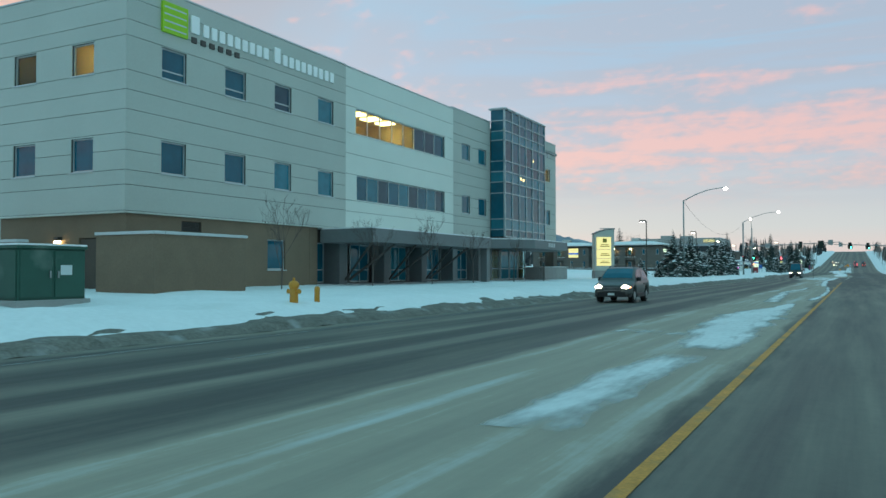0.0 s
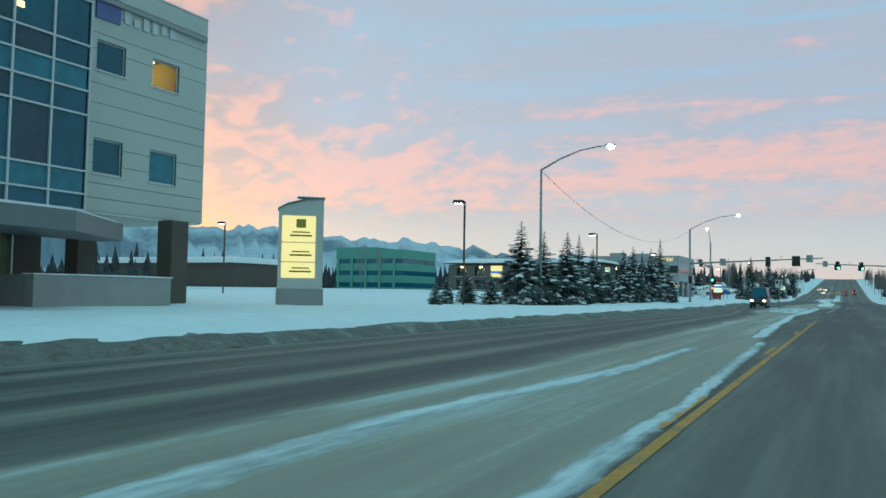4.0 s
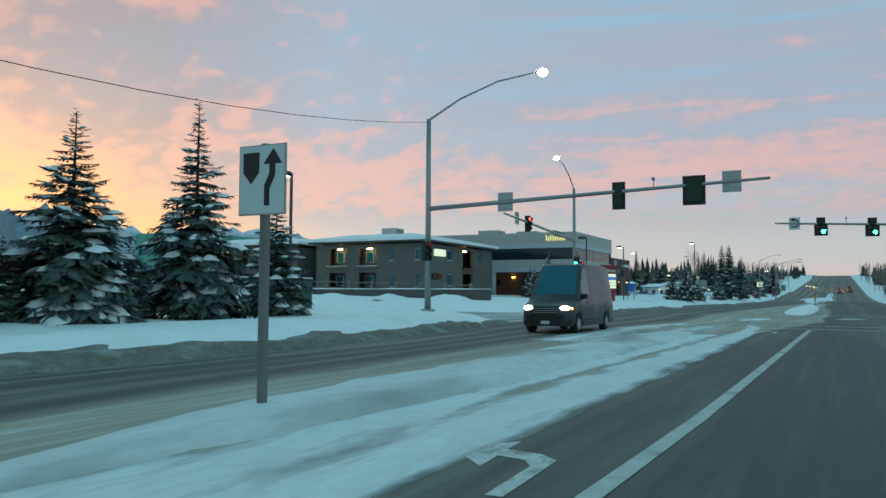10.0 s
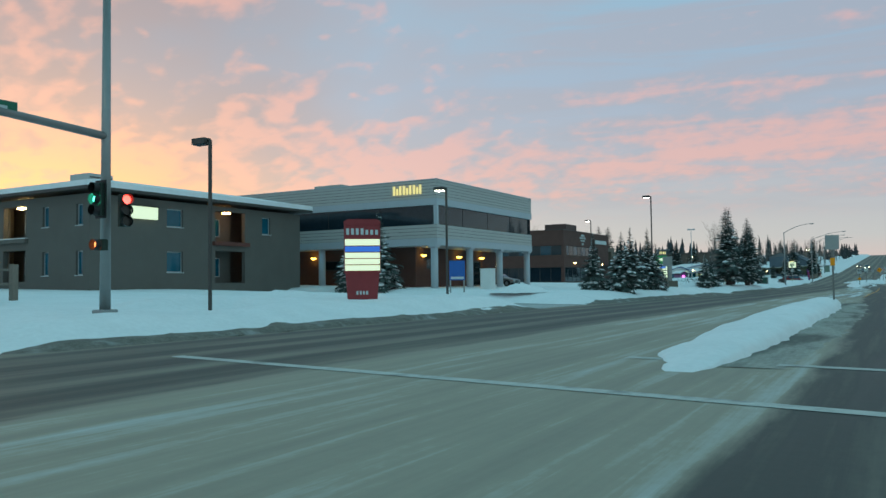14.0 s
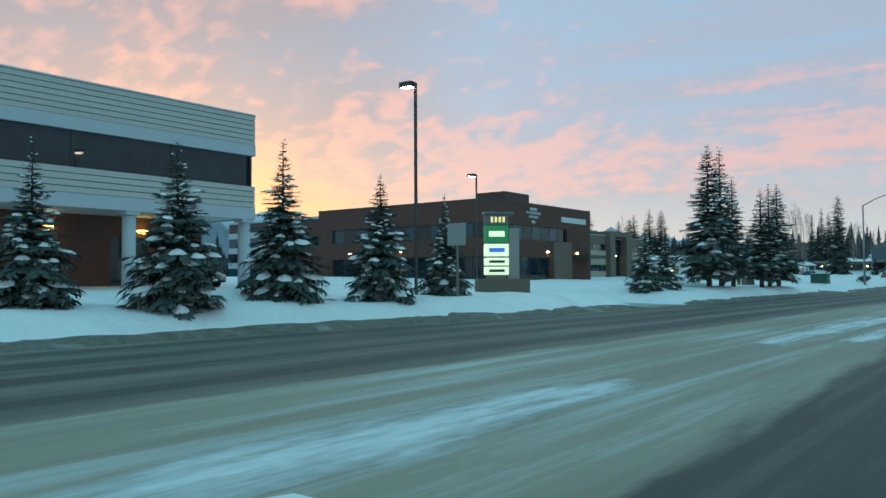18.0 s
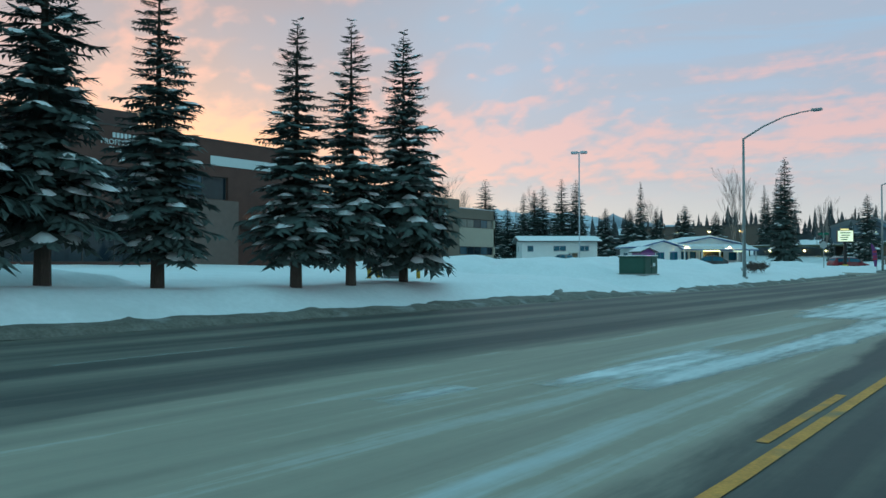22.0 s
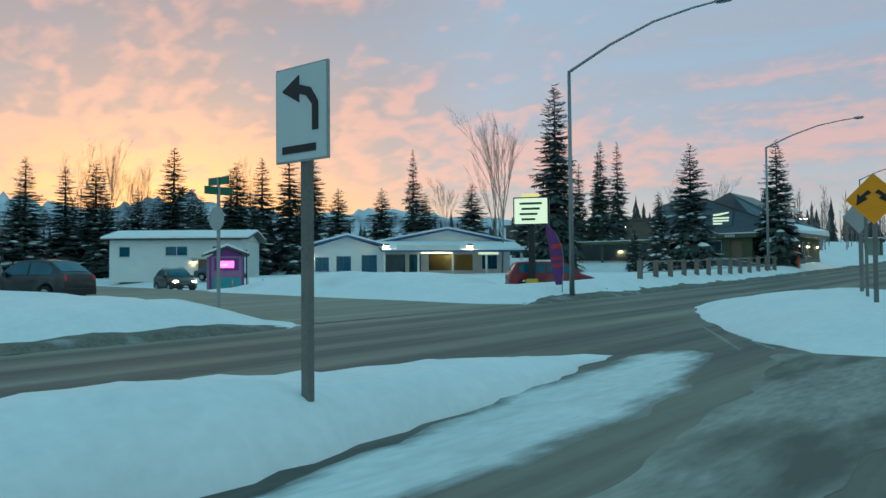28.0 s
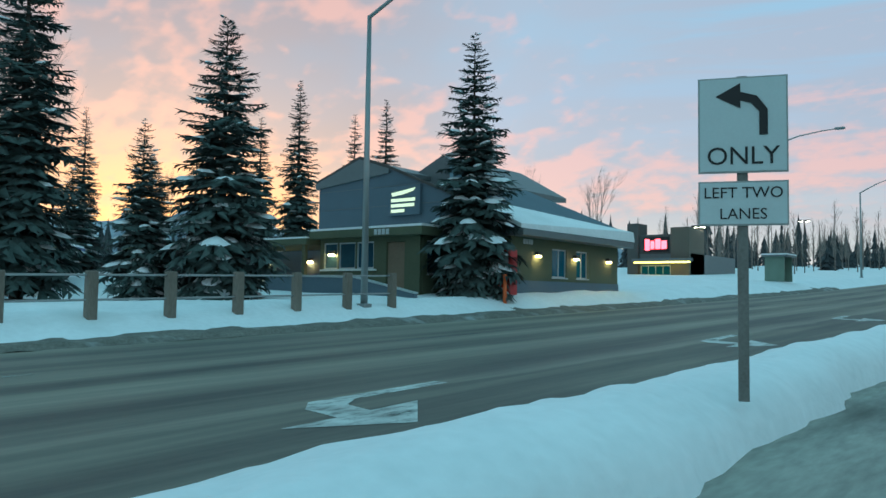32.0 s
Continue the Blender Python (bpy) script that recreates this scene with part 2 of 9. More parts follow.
def road_material():
    """Cold asphalt with wheel tracks, tan frost in the turn lane and packed snow in streaks."""
    m = bpy.data.materials.new("frosty_asphalt")
    m.use_nodes = True
    nt = m.node_tree
    N, L = nt.nodes, nt.links
    b = N["Principled BSDF"]
    b.inputs["Specular IOR Level"].default_value = 0.25
    g = N.new("ShaderNodeNewGeometry")
    sep = N.new("ShaderNodeSeparateXYZ")
    L.new(g.outputs["Position"], sep.inputs[0])
    X, Y = sep.outputs[0], sep.outputs[1]

    def noise_(sx, sy, detail, scale):
        mp = N.new("ShaderNodeMapping")
        mp.inputs["Scale"].default_value = (sx, sy, 1)
        L.new(g.outputs["Position"], mp.inputs[0])
        n = N.new("ShaderNodeTexNoise")
        n.inputs["Scale"].default_value, n.inputs["Detail"].default_value = scale, detail
        n.inputs["Roughness"].default_value = 0.62
        L.new(mp.outputs[0], n.inputs["Vector"])
        return n.outputs[0]

    def mm(op, a, c, clamp=False):
        n = N.new("ShaderNodeMath")
        n.operation, n.use_clamp = op, clamp
        for i, v in enumerate((a, c)):
            if isinstance(v, (int, float)):
                n.inputs[i].default_value = v
            else:
                L.new(v, n.inputs[i])
        return n.outputs[0]

    def ramp(x, stops):
        n = N.new("ShaderNodeValToRGB")
        e = n.color_ramp.elements
        while len(e) < len(stops):
            e.new(0.5)
        for el, (p, v) in zip(e, stops):
            el.position, el.color = p, (v, v, v, 1)
        L.new(x, n.inputs[0])
        return n.outputs[0]

    def along(stops):
        """A distance across the road that changes with the way along it."""
        return mm("MULTIPLY", ramp(mm("DIVIDE", Y, 500.0), [(y / 500.0, -v / 20.0) for y, v in stops]), -20.0)

    def mix(f, a, c):
        n = N.new("ShaderNodeMix")
        n.data_type = "RGBA"
        for s, v in ((n.inputs[0], f), (n.inputs[6], a), (n.inputs[7], c)):
            if isinstance(v, tuple):
                s.default_value = (*v, 1)
            else:
                L.new(v, s)
        return n.outputs[2]

    def step(v, lo, hi):
        n = N.new("ShaderNodeMapRange")
        n.interpolation_type = "SMOOTHSTEP"
        n.inputs[1].default_value, n.inputs[2].default_value = lo, hi
        L.new(v, n.inputs[0])
        return n.outputs[0]

    long_n = noise_(1.0, 0.035, 6, 1.7)
    mid_n = noise_(1.0, 0.16, 7, 1.0)
    patch_n = noise_(0.5, 0.12, 5, 0.45)
    fine_n = noise_(1, 0.6, 4, 7.0)
    # tan frost between the oncoming lanes and the own lanes
    west = along([(0, -5.4), (75, -5.3), (112, -5.8), (130, -6.2), (148, -8.3), (178, -8.4), (186, -7.6), (205, -9.0), (226, -8.8), (250, -8.0), (276, -7.7), (300, -7.1), (326, -6.7), (500, -6.6)])
    east = along([(0, -1.45), (76, -1.5), (98, -2.5), (120, -3.1), (142, -2.7), (172, -2.6), (181, -1.4), (188, -0.5), (216, -0.3), (224, -0.8), (246, -1.1), (260, -1.5), (300, -1.7), (326, -3.0), (336, -3.9), (500, -4.6)])
    kerbside = along([(0, -12.2), (160, -12.2), (178, -15.0), (203, -17.0), (258, -17.0), (272, -15.9), (300, -15.3), (345, -15.7), (400, -16.5), (440, -17.1), (500, -17.1)])
    wob = mm("MULTIPLY", mm("SUBTRACT", mid_n, 0.5), 1.3)
    xw = mm("ADD", X, wob)
    into = mm("SUBTRACT", xw, west)
    inside = mm("SUBTRACT", east, xw)
    lane = mm("MULTIPLY", mm("MULTIPLY", step(into, -0.15, 0.45), step(inside, -0.12, 0.3)), mm("SUBTRACT", 1.0, step(Y, 338.0, 352.0)))
    # wheel tracks of the two oncoming lanes: dark tracks with paler strips between
    share = mm("DIVIDE", mm("SUBTRACT", mm("ADD", X, mm("MULTIPLY", wob, 0.25)), west), mm("SUBTRACT", kerbside, west))
    tracks = ramp(share, [(0.0, 0.75), (0.05, 0.35), (0.11, 0.0), (0.18, 0.05), (0.25, 0.62), (0.29, 0.6), (0.36, 0.05), (0.43, 0.0), (0.49, 0.5), (0.53, 0.45), (0.6, 0.0), (0.67, 0.05), (0.74, 0.5), (0.78, 0.48), (0.85, 0.1), (0.91, 0.2), (0.95, 0.6), (1.0, 0.75)])
    tracks = mm("MULTIPLY", tracks, mm("SUBTRACT", 1.0, step(into, -0.2, 0.2)))
    # own lanes, nearly clear
    own = ramp(mm("DIVIDE", mm("ADD", X, 2.0), 12.0), [(0.0, 0.3), (0.08, 0.1), (0.15, 0.0), (0.25, 0.08), (0.33, 0.32), (0.37, 0.3), (0.46, 0.02), (0.6, 0.05), (0.68, 0.35), (0.8, 0.1), (0.93, 0.7)])
    own = mm("ADD", own, mm("MULTIPLY", mm("SUBTRACT", 1.0, step(Y, 70.0, 100.0)), 0.4))
    own = mm("MULTIPLY", own, mm("SUBTRACT", 1.0, step(inside, -0.4, 0.0)))
    climb = mm("MULTIPLY", step(Y, 345.0, 395.0), 0.14)
    field = mm("ADD", mm("ADD", mm("MULTIPLY", long_n, 0.7), mm("MULTIPLY", mid_n, 0.22)), mm("ADD", mm("MULTIPLY", patch_n, 0.3), mm("MULTIPLY", fine_n, 0.08)))
    loose = mm("SUBTRACT", field, 0.65)
    cover = mm("ADD", mm("ADD", mm("MULTIPLY", lane, 0.62), mm("MULTIPLY", mm("MAXIMUM", tracks, own), 0.42)), mm("ADD", climb, mm("MULTIPLY", loose, 1.35)))
    dust = ramp(cover, [(-0.0, 0.04), (0.68, 1.0)])
    ice = ramp(mm("ADD", mm("MULTIPLY", lane, 0.34), mm("MULTIPLY", loose, 1.7)), [(0.38, 0.0), (0.60, 0.8)])
    c0 = mix(dust, (0.068, 0.067, 0.064), (0.375, 0.335, 0.265))
    c1 = mix(ice, c0, (0.56, 0.60, 0.60))
    L.new(c1, b.inputs["Base Color"])
    L.new(ramp(field, [(0.3, 0.5), (0.9, 0.85)]), b.inputs["Roughness"])
    bp = N.new("ShaderNodeBump")
    bp.inputs["Strength"].default_value, bp.inputs["Distance"].default_value = 0.3, 0.012
    L.new(mm("ADD", fine_n, mm("MULTIPLY", ice, 0.6)), bp.inputs["Height"])
    L.new(bp.outputs[0], b.inputs["Normal"])
    return m


def streak_material():
    """Packed snow rubbed thin by tyres: bare asphalt shows through along its ragged rim."""
    m = mat("rubbed_road_snow", (0.70, 0.73, 0.73), 0.75, var=0.16, scale=1.4, fine=9, bump=0.4, stretch=(1, 0.3, 1))
    nt = m.node_tree
    N, L = nt.nodes, nt.links
    at = N.new("ShaderNodeAttribute")
    at.attribute_name = "rim"
    g = N.new("ShaderNodeNewGeometry")
    tot = None
    for sc, st, w in ((3.0, (1.0, 0.10, 1), 0.9), (8.0, (1.0, 0.3, 1), 0.3)):
        mp = N.new("ShaderNodeMapping")
        mp.inputs["Scale"].default_value = st
        L.new(g.outputs["Position"], mp.inputs[0])
        n = N.new("ShaderNodeTexNoise")
        n.inputs["Scale"].default_value, n.inputs["Detail"].default_value = sc, 6
        L.new(mp.outputs[0], n.inputs["Vector"])
        k = N.new("ShaderNodeMath")
        k.operation = "MULTIPLY_ADD"
        k.inputs[1].default_value = w
        L.new(n.outputs[0], k.inputs[0])
        if tot is None:
            L.new(at.outputs["Fac"], k.inputs[2])
        else:
            L.new(tot, k.inputs[2])
        tot = k.outputs[0]
    r = N.new("ShaderNodeMapRange")
    r.inputs[1].default_value, r.inputs[2].default_value = 0.56, 1.0
    L.new(tot, r.inputs[0])
    t = N.new("ShaderNodeBsdfTransparent")
    mx = N.new("ShaderNodeMixShader")
    L.new(r.outputs[0], mx.inputs[0])
    L.new(t.outputs[0], mx.inputs[1])
    L.new(N["Principled BSDF"].outputs[0], mx.inputs[2])
    L.new(mx.outputs[0], N["Material Output"].inputs[0])
    return m


M_ROAD = road_material()
M_STREAK = streak_material()
M_SNOW = mat("snow", (0.84, 0.85, 0.86), 0.75, var=0.07, scale=0.7, fine=6, bump=1.0, spec=0.3, dirt=(0.70, 0.71, 0.70), dirt_at=(0.62, 0.84))
M_SLUSH = mat("dirty_snow", (0.17, 0.155, 0.132), 0.9, var=0.45, scale=2.6, fine=14, bump=0.7, dirt=(0.34, 0.34, 0.33), dirt_at=(0.56, 0.72))
M_SANDED = mat("sanded_road_snow", (0.30, 0.29, 0.255), 0.85, var=0.35, scale=2.0, fine=12, bump=0.5, dirt=(0.12, 0.115, 0.10), dirt_at=(0.50, 0.62), stretch=(1, 0.22, 1))
M_PACKED = mat("packed_road_snow", (0.60, 0.63, 0.63), 0.75, var=0.18, scale=1.4, fine=9, bump=0.3, dirt=(0.33, 0.335, 0.32), dirt_at=(0.5, 0.64), stretch=(1, 0.3, 1))
M_ICE = mat("packed_drive_snow", (0.42, 0.43, 0.42), 0.7, var=0.25, scale=0.7, fine=8, bump=0.3, dirt=(0.24, 0.24, 0.23), dirt_at=(0.5, 0.62), stretch=(0.3, 1, 1))
M_YELLOW = mat("worn_yellow_paint", (0.62, 0.27, 0.045), 0.7, var=0.3, scale=4, fine=30, dirt=(0.25, 0.19, 0.1), dirt_at=(0.52, 0.70))
M_WHITE_LINE = mat("worn_white_paint", (0.50, 0.51, 0.48), 0.7, var=0.2, scale=4, fine=30, dirt=(0.25, 0.25, 0.24), dirt_at=(0.52, 0.70))
M_PANEL = mat("grey_green_panel", (0.48, 0.50, 0.46), 0.6, var=0.06, scale=0.4, fine=14, bump=0.05)
M_PANEL_PALE = mat("pale_panel", (0.70, 0.73, 0.675), 0.6, var=0.05, scale=0.4, fine=14, bump=0.05)
M_JOINT = mat("joint_shadow_gap", (0.10, 0.105, 0.10), 0.9, var=0.1)
M_BROWN = mat("brown_block_wall", (0.20, 0.145, 0.10), 0.85, var=0.14, scale=1.0, fine=14, bump=0.3)
# darkened copy of the block brown: shade for set-back walls, own colour elsewhere
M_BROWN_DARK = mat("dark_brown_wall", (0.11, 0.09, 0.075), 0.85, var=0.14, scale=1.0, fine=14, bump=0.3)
M_FASCIA = mat("grey_canopy_metal", (0.15, 0.165, 0.17), 0.5, var=0.1, bump=0.05)
M_METAL = mat("galvanised_steel", (0.30, 0.32, 0.32), 0.45, 0.6, var=0.12, scale=2, bump=0.04)
M_POST = mat("weathered_steel_post", (0.19, 0.185, 0.17), 0.6, 0.3, var=0.25, scale=3, bump=0.06)
M_DARKMETAL = mat("dark_bronze_metal", (0.075, 0.07, 0.065), 0.5, 0.3, var=0.1, bump=0.03)
M_ALU = mat("pale_aluminium_frame", (0.50, 0.54, 0.55), 0.4, 0.3, var=0.06, bump=0.02)
M_GLASS = glass("dark_blue_glass", (0.008, 0.10, 0.15))
M_GLASS_TEAL = glass("teal_spandrel_glass", (0.02, 0.17, 0.23))
M_GLASS_GREY = glass("grey_glass", (0.022, 0.065, 0.095))
M_RIBBON = glass("smoked_ribbon_glass", (0.014, 0.026, 0.036))
# pale base colour holds a painted sky reflection
M_PALEPANE = glass("painted_reflection_glass", (0.17, 0.17, 0.15), 0.08)
M_CLEAR = glass("clear_glass", (0.03, 0.06, 0.07), see=0.72)
M_ROOM = mat("yellow_lit_room", (0.62, 0.47, 0.18), 0.9, var=0.15, scale=1.2, bump=0)
M_TUBE = glow("ceiling_tube", (1.0, 0.82, 0.42), 9.0)
M_SCONCE = glow("yellow_sconce_bowl", (1.0, 0.62, 0.08), 7.0)
M_STAIRLAMP = glow("yellow_stair_lamp", (1.0, 0.66, 0.16), 2.2)
M_WARMLAMP = glow("warm_wall_lamp", (1.0, 0.70, 0.26), 45.0)
M_STREETLED = glow("street_lamp_lens", (1.0, 0.86, 0.55), 40.0)
M_BOXSIGN = glow("yellow_sign_face", (1.0, 0.84, 0.26), 0.75, (0.5, 0.45, 0.3))
M_WHITESIGN = glow("white_sign_face", (0.82, 1.0, 0.62), 0.8, (0.5, 0.5, 0.45))
M_NEEDLE = mat("spruce_needles", (0.066, 0.094, 0.086), 0.9, var=0.4, scale=1.5, fine=18, bump=0)
M_BARK = mat("spruce_bark", (0.075, 0.055, 0.045), 0.95, var=0.3, scale=4, fine=30, bump=0.5, stretch=(1, 1, 0.3))
M_TWIG = mat("bare_twig", (0.12, 0.095, 0.085), 0.9, var=0.3, scale=4, fine=30, bump=0.2)
M_BIRCH = mat("pale_birch_bark", (0.30, 0.24, 0.21), 0.9, var=0.3, scale=4, fine=30, bump=0.2)
M_GREENBOX = mat("green_cabinet_paint", (0.022, 0.085, 0.062), 0.55, var=0.18, scale=1.5, bump=0.05, dirt=(0.16, 0.22, 0.19), dirt_at=(0.6, 0.8))
M_GREENPALE = mat("faded_green_paint", (0.17, 0.24, 0.19), 0.6, var=0.14, scale=1.5, bump=0.05)
M_HYDRANT = mat("hydrant_orange", (0.55, 0.25, 0.03), 0.5, var=0.2, bump=0.1)
M_CONCRETE = mat("grey_concrete", (0.30, 0.30, 0.29), 0.85, var=0.14, scale=1.2, fine=20, bump=0.2)
M_STUCCO = mat("grey_brown_stucco", (0.135, 0.125, 0.112), 0.9, var=0.1, scale=0.8, fine=24, bump=0.25)
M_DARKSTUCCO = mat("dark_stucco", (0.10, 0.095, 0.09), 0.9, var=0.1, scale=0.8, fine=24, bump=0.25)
M_RIB = mat("grey_ribbed_metal", (0.46, 0.46, 0.44), 0.55, var=0.07, bump=0.04)
M_BAND = mat("blue_grey_band", (0.43, 0.48, 0.52), 0.5, var=0.05, bump=0.03)
M_REDBRICK = mat("dark_red_brick", (0.105, 0.052, 0.042), 0.85, var=0.2, scale=1.0, fine=22, bump=0.3)
M_TAN = mat("tan_panel", (0.37, 0.335, 0.27), 0.85, var=0.08, scale=0.5, fine=14, bump=0.1)
M_TANDARK = mat("brown_concrete_panel", (0.15, 0.125, 0.10), 0.85, var=0.1, scale=0.5, fine=14, bump=0.15)
M_WHITEWALL = mat("white_house_wall", (0.70, 0.72, 0.70), 0.8, var=0.07, scale=0.8, fine=14, bump=0.1)
M_BLUETRIM = mat("blue_trim_paint", (0.04, 0.11, 0.28), 0.5, var=0.1, bump=0.02)
M_LODGE = mat("blue_grey_siding", (0.115, 0.155, 0.19), 0.75, var=0.09, scale=0.8, fine=14, bump=0.1)
M_OLIVE = mat("olive_wall", (0.10, 0.115, 0.07), 0.8, var=0.12, scale=0.8, fine=14, bump=0.1)
M_WOODPOST = mat("weathered_wood", (0.20, 0.17, 0.14), 0.9, var=0.25, scale=2, fine=25, bump=0.3, stretch=(1, 1, 0.25))
M_SIGNBACK = mat("bare_aluminium_sign", (0.36, 0.38, 0.37), 0.5, 0.2, var=0.08, bump=0.02)
M_SIGNWHITE = mat("white_sign_sheet", (0.55, 0.62, 0.62), 0.5, var=0.04, bump=0)
M_BLACK = mat("black_paint", (0.015, 0.015, 0.016), 0.5, var=0.1, bump=0.02)
M_SIGNYELLOW = mat("amber_sign_sheet", (1.0, 0.34, 0.005), 0.6, var=0.06, bump=0)
M_SIGNGREEN = mat("street_sign_green", (0.01, 0.15, 0.09), 0.5, var=0.06, bump=0)
M_SIGNRED = mat("red_sign_sheet", (0.55, 0.04, 0.04), 0.5, var=0.06, bump=0)
M_PYLONRED = mat("dark_red_pylon", (0.27, 0.035, 0.04), 0.6, var=0.12, bump=0.03)
M_ORANGE = mat("orange_plastic", (0.75, 0.14, 0.04), 0.6, var=0.1, bump=0.02)
M_RUBBER = mat("tyre_rubber", (0.02, 0.02, 0.02), 0.9, var=0.2)
M_MINT = mat("mint_green_panel", (0.10, 0.31, 0.25), 0.6, var=0.08, scale=0.5, bump=0.03)
# snow and bare rock, with the blue of distance haze painted into both
M_MOUNT = mat("hazy_snowy_mountain", (0.58, 0.62, 0.68), 0.95, var=0.2, scale=0.004, fine=0.02, bump=0, dirt=(0.22, 0.26, 0.31), dirt_at=(0.5, 0.62))
M_FARWOOD = mat("distant_wood", (0.07, 0.08, 0.085), 0.95, var=0.35, scale=0.1, fine=0.8, bump=0)
M_PINK = mat("mauve_kiosk_wall", (0.33, 0.16, 0.30), 0.7, var=0.1, bump=0.05)
M_PURPLE = mat("purple_banner", (0.17, 0.05, 0.20), 0.8, var=0.2, bump=0.05)


# ---- mesh helpers ----
class MB:
    """Collects faces for one mesh."""

    def __init__(self):
        self.v, self.f = [], []

    def quad(self, *ps):
        n = len(self.v)
        self.v += [tuple(p) for p in ps]
        self.f.append(tuple(range(n, n + len(ps))))
        return self

    def box(self, x0, y0, z0, x1, y1, z1, c=0.0):
        """A box; c cuts its upright and top edges."""
        x0, x1, y0, y1, z0, z1 = min(x0, x1), max(x0, x1), min(y0, y1), max(y0, y1), min(z0, z1), max(z0, z1)
        n = len(self.v)
        if c <= 0:
            self.v += [(x0, y0, z0), (x1, y0, z0), (x1, y1, z0), (x0, y1, z0), (x0, y0, z1), (x1, y0, z1), (x1, y1, z1), (x0, y1, z1)]
            self.f += [tuple(n + i for i in q) for q in ((3, 2, 1, 0), (4, 5, 6, 7), (0, 1, 5, 4), (1, 2, 6, 5), (2, 3, 7, 6), (3, 0, 4, 7))]
            return self
        c = min(c, (x1 - x0) / 3, (y1 - y0) / 3, (z1 - z0) / 3)

        def ring(d, z):
            return [(x0 + c + d, y0 + d, z), (x1 - c - d, y0 + d, z), (x1 - d, y0 + c + d, z), (x1 - d, y1 - c - d, z), (x1 - c - d, y1 - d, z), (x0 + c + d, y1 - d, z), (x0 + d, y1 - c - d, z), (x0 + d, y0 + c + d, z)]

        c2 = c
        self.v += ring(0, z0) + ring(0, z1 - c2) + ring(c * 0.5, z1)
        for k in (0, 8):
            for i in range(8):
                j = (i + 1) % 8
                self.f.append((n + k + i, n + k + j, n + k + 8 + j, n + k + 8 + i))
        self.f.append(tuple(n + 16 + i for i in range(8)))
        self.f.append(tuple(n + 7 - i for i in range(8)))
        return self

    def tube(self, a, b, r0, r1=None, n=8, caps=True):
        a, b = Vector(a), Vector(b)
        r1 = r0 if r1 is None else r1
        d = (b - a).normalized()
        s = d.orthogonal().normalized()
        t = d.cross(s)
        k = len(self.v)
        for p, r in ((a, r0), (b, r1)):
            for i in range(n):
                w = 2 * math.pi * i / n
                self.v.append(tuple(p + r * (math.cos(w) * s + math.sin(w) * t)))
        for i in range(n):
            j = (i + 1) % n
            self.f.append((k + i, k + j, k + n + j, k + n + i))
        if caps:
            self.f.append(tuple(k + n + i for i in range(n)))
            self.f.append(tuple(k + n - 1 - i for i in range(n)))
        return self

    def path(self, pts, radii, n=8):
        """One tube through all the points, ring joined to ring."""
        pts = [Vector(q) for q in pts]
        k, m, s = len(self.v), len(pts), None
        for i, (p, r) in enumerate(zip(pts, radii)):
            d = (pts[min(i + 1, m - 1)] - pts[max(i - 1, 0)]).normalized()
            s = d.orthogonal() if s is None else s - d * s.dot(d)
            s = s.normalized()
            t = d.cross(s)
            for j in range(n):
                w = 2 * math.pi * j / n
                self.v.append(tuple(p + r * (math.cos(w) * s + math.sin(w) * t)))
        for i in range(m - 1):
            for j in range(n):
                a, b = k + i * n, (j + 1) % n
                self.f.append((a + j, a + b, a + n + b, a + n + j))
        self.f.append(tuple(k + (m - 1) * n + j for j in range(n)))
        self.f.append(tuple(k + n - 1 - j for j in range(n)))
        return self

    def prism(self, outline, d0, d1, plane="xz"):
        """An outline in (u, v) pushed from d0 to d1 along the third axis."""
        put = {"xz": lambda u, v, d: (u, d, v), "yz": lambda u, v, d: (d, u, v), "xy": lambda u, v, d: (u, v, d)}[plane]
        n, k = len(self.v), len(outline)
        self.v += [put(u, v, d0) for u, v in outline] + [put(u, v, d1) for u, v in outline]
        self.f.append(tuple(n + i for i in range(k)))
        self.f.append(tuple(n + 2 * k - 1 - i for i in range(k)))
        for i in range(k):
            j = (i + 1) % k
            self.f.append((n + j, n + i, n + k + i, n + k + j))
        return self

    def ball(self, c, r, n=8, m=5, squash=1.0):
        k = len(self.v)
        for i in range(m + 1):
            th = math.pi * i / m
            for j in range(n):
                w = 2 * math.pi * j / n
                self.v.append((c[0] + r * math.sin(th) * math.cos(w), c[1] + r * math.sin(th) * math.sin(w), c[2] + squash * r * math.cos(th)))
        for i in range(m):
            for j in range(n):
                q = (j + 1) % n
                self.f.append((k + i * n + j, k + (i + 1) * n + j, k + (i + 1) * n + q, k + i * n + q))
        return self

    def mesh(self, name, material, smooth=False):
        me = bpy.data.meshes.new(name)
        me.from_pydata(self.v, [], self.f)
        bm = bmesh.new()
        bm.from_mesh(me)
        bmesh.ops.remove_doubles(bm, verts=bm.verts, dist=1e-5)
        if len(bm.faces) < 3000:
            bmesh.ops.recalc_face_normals(bm, faces=bm.faces)
        bm.to_mesh(me)
        bm.free()
        me.materials.append(material)
        if smooth:
            me.polygons.foreach_set("use_smooth", [True] * len(me.polygons))
        return me


def part(name, mb, material, parent=None, label="", smooth=False):
    ob = new(name, mb if isinstance(mb, bpy.types.Mesh) else mb.mesh(name, material, smooth))
    if parent:
        ob.parent = parent
    if label:
        ob["label"] = label
    return ob


def thing(name, label, category, group="", kind="", at=(0, 0, 0), turn=0.0):
    ob = new(name)
    ob.empty_display_size = 0.3
    ob.matrix_basis = pose(*at, 0, 0, turn)
    return tagged(ob, label, category, group, kind)


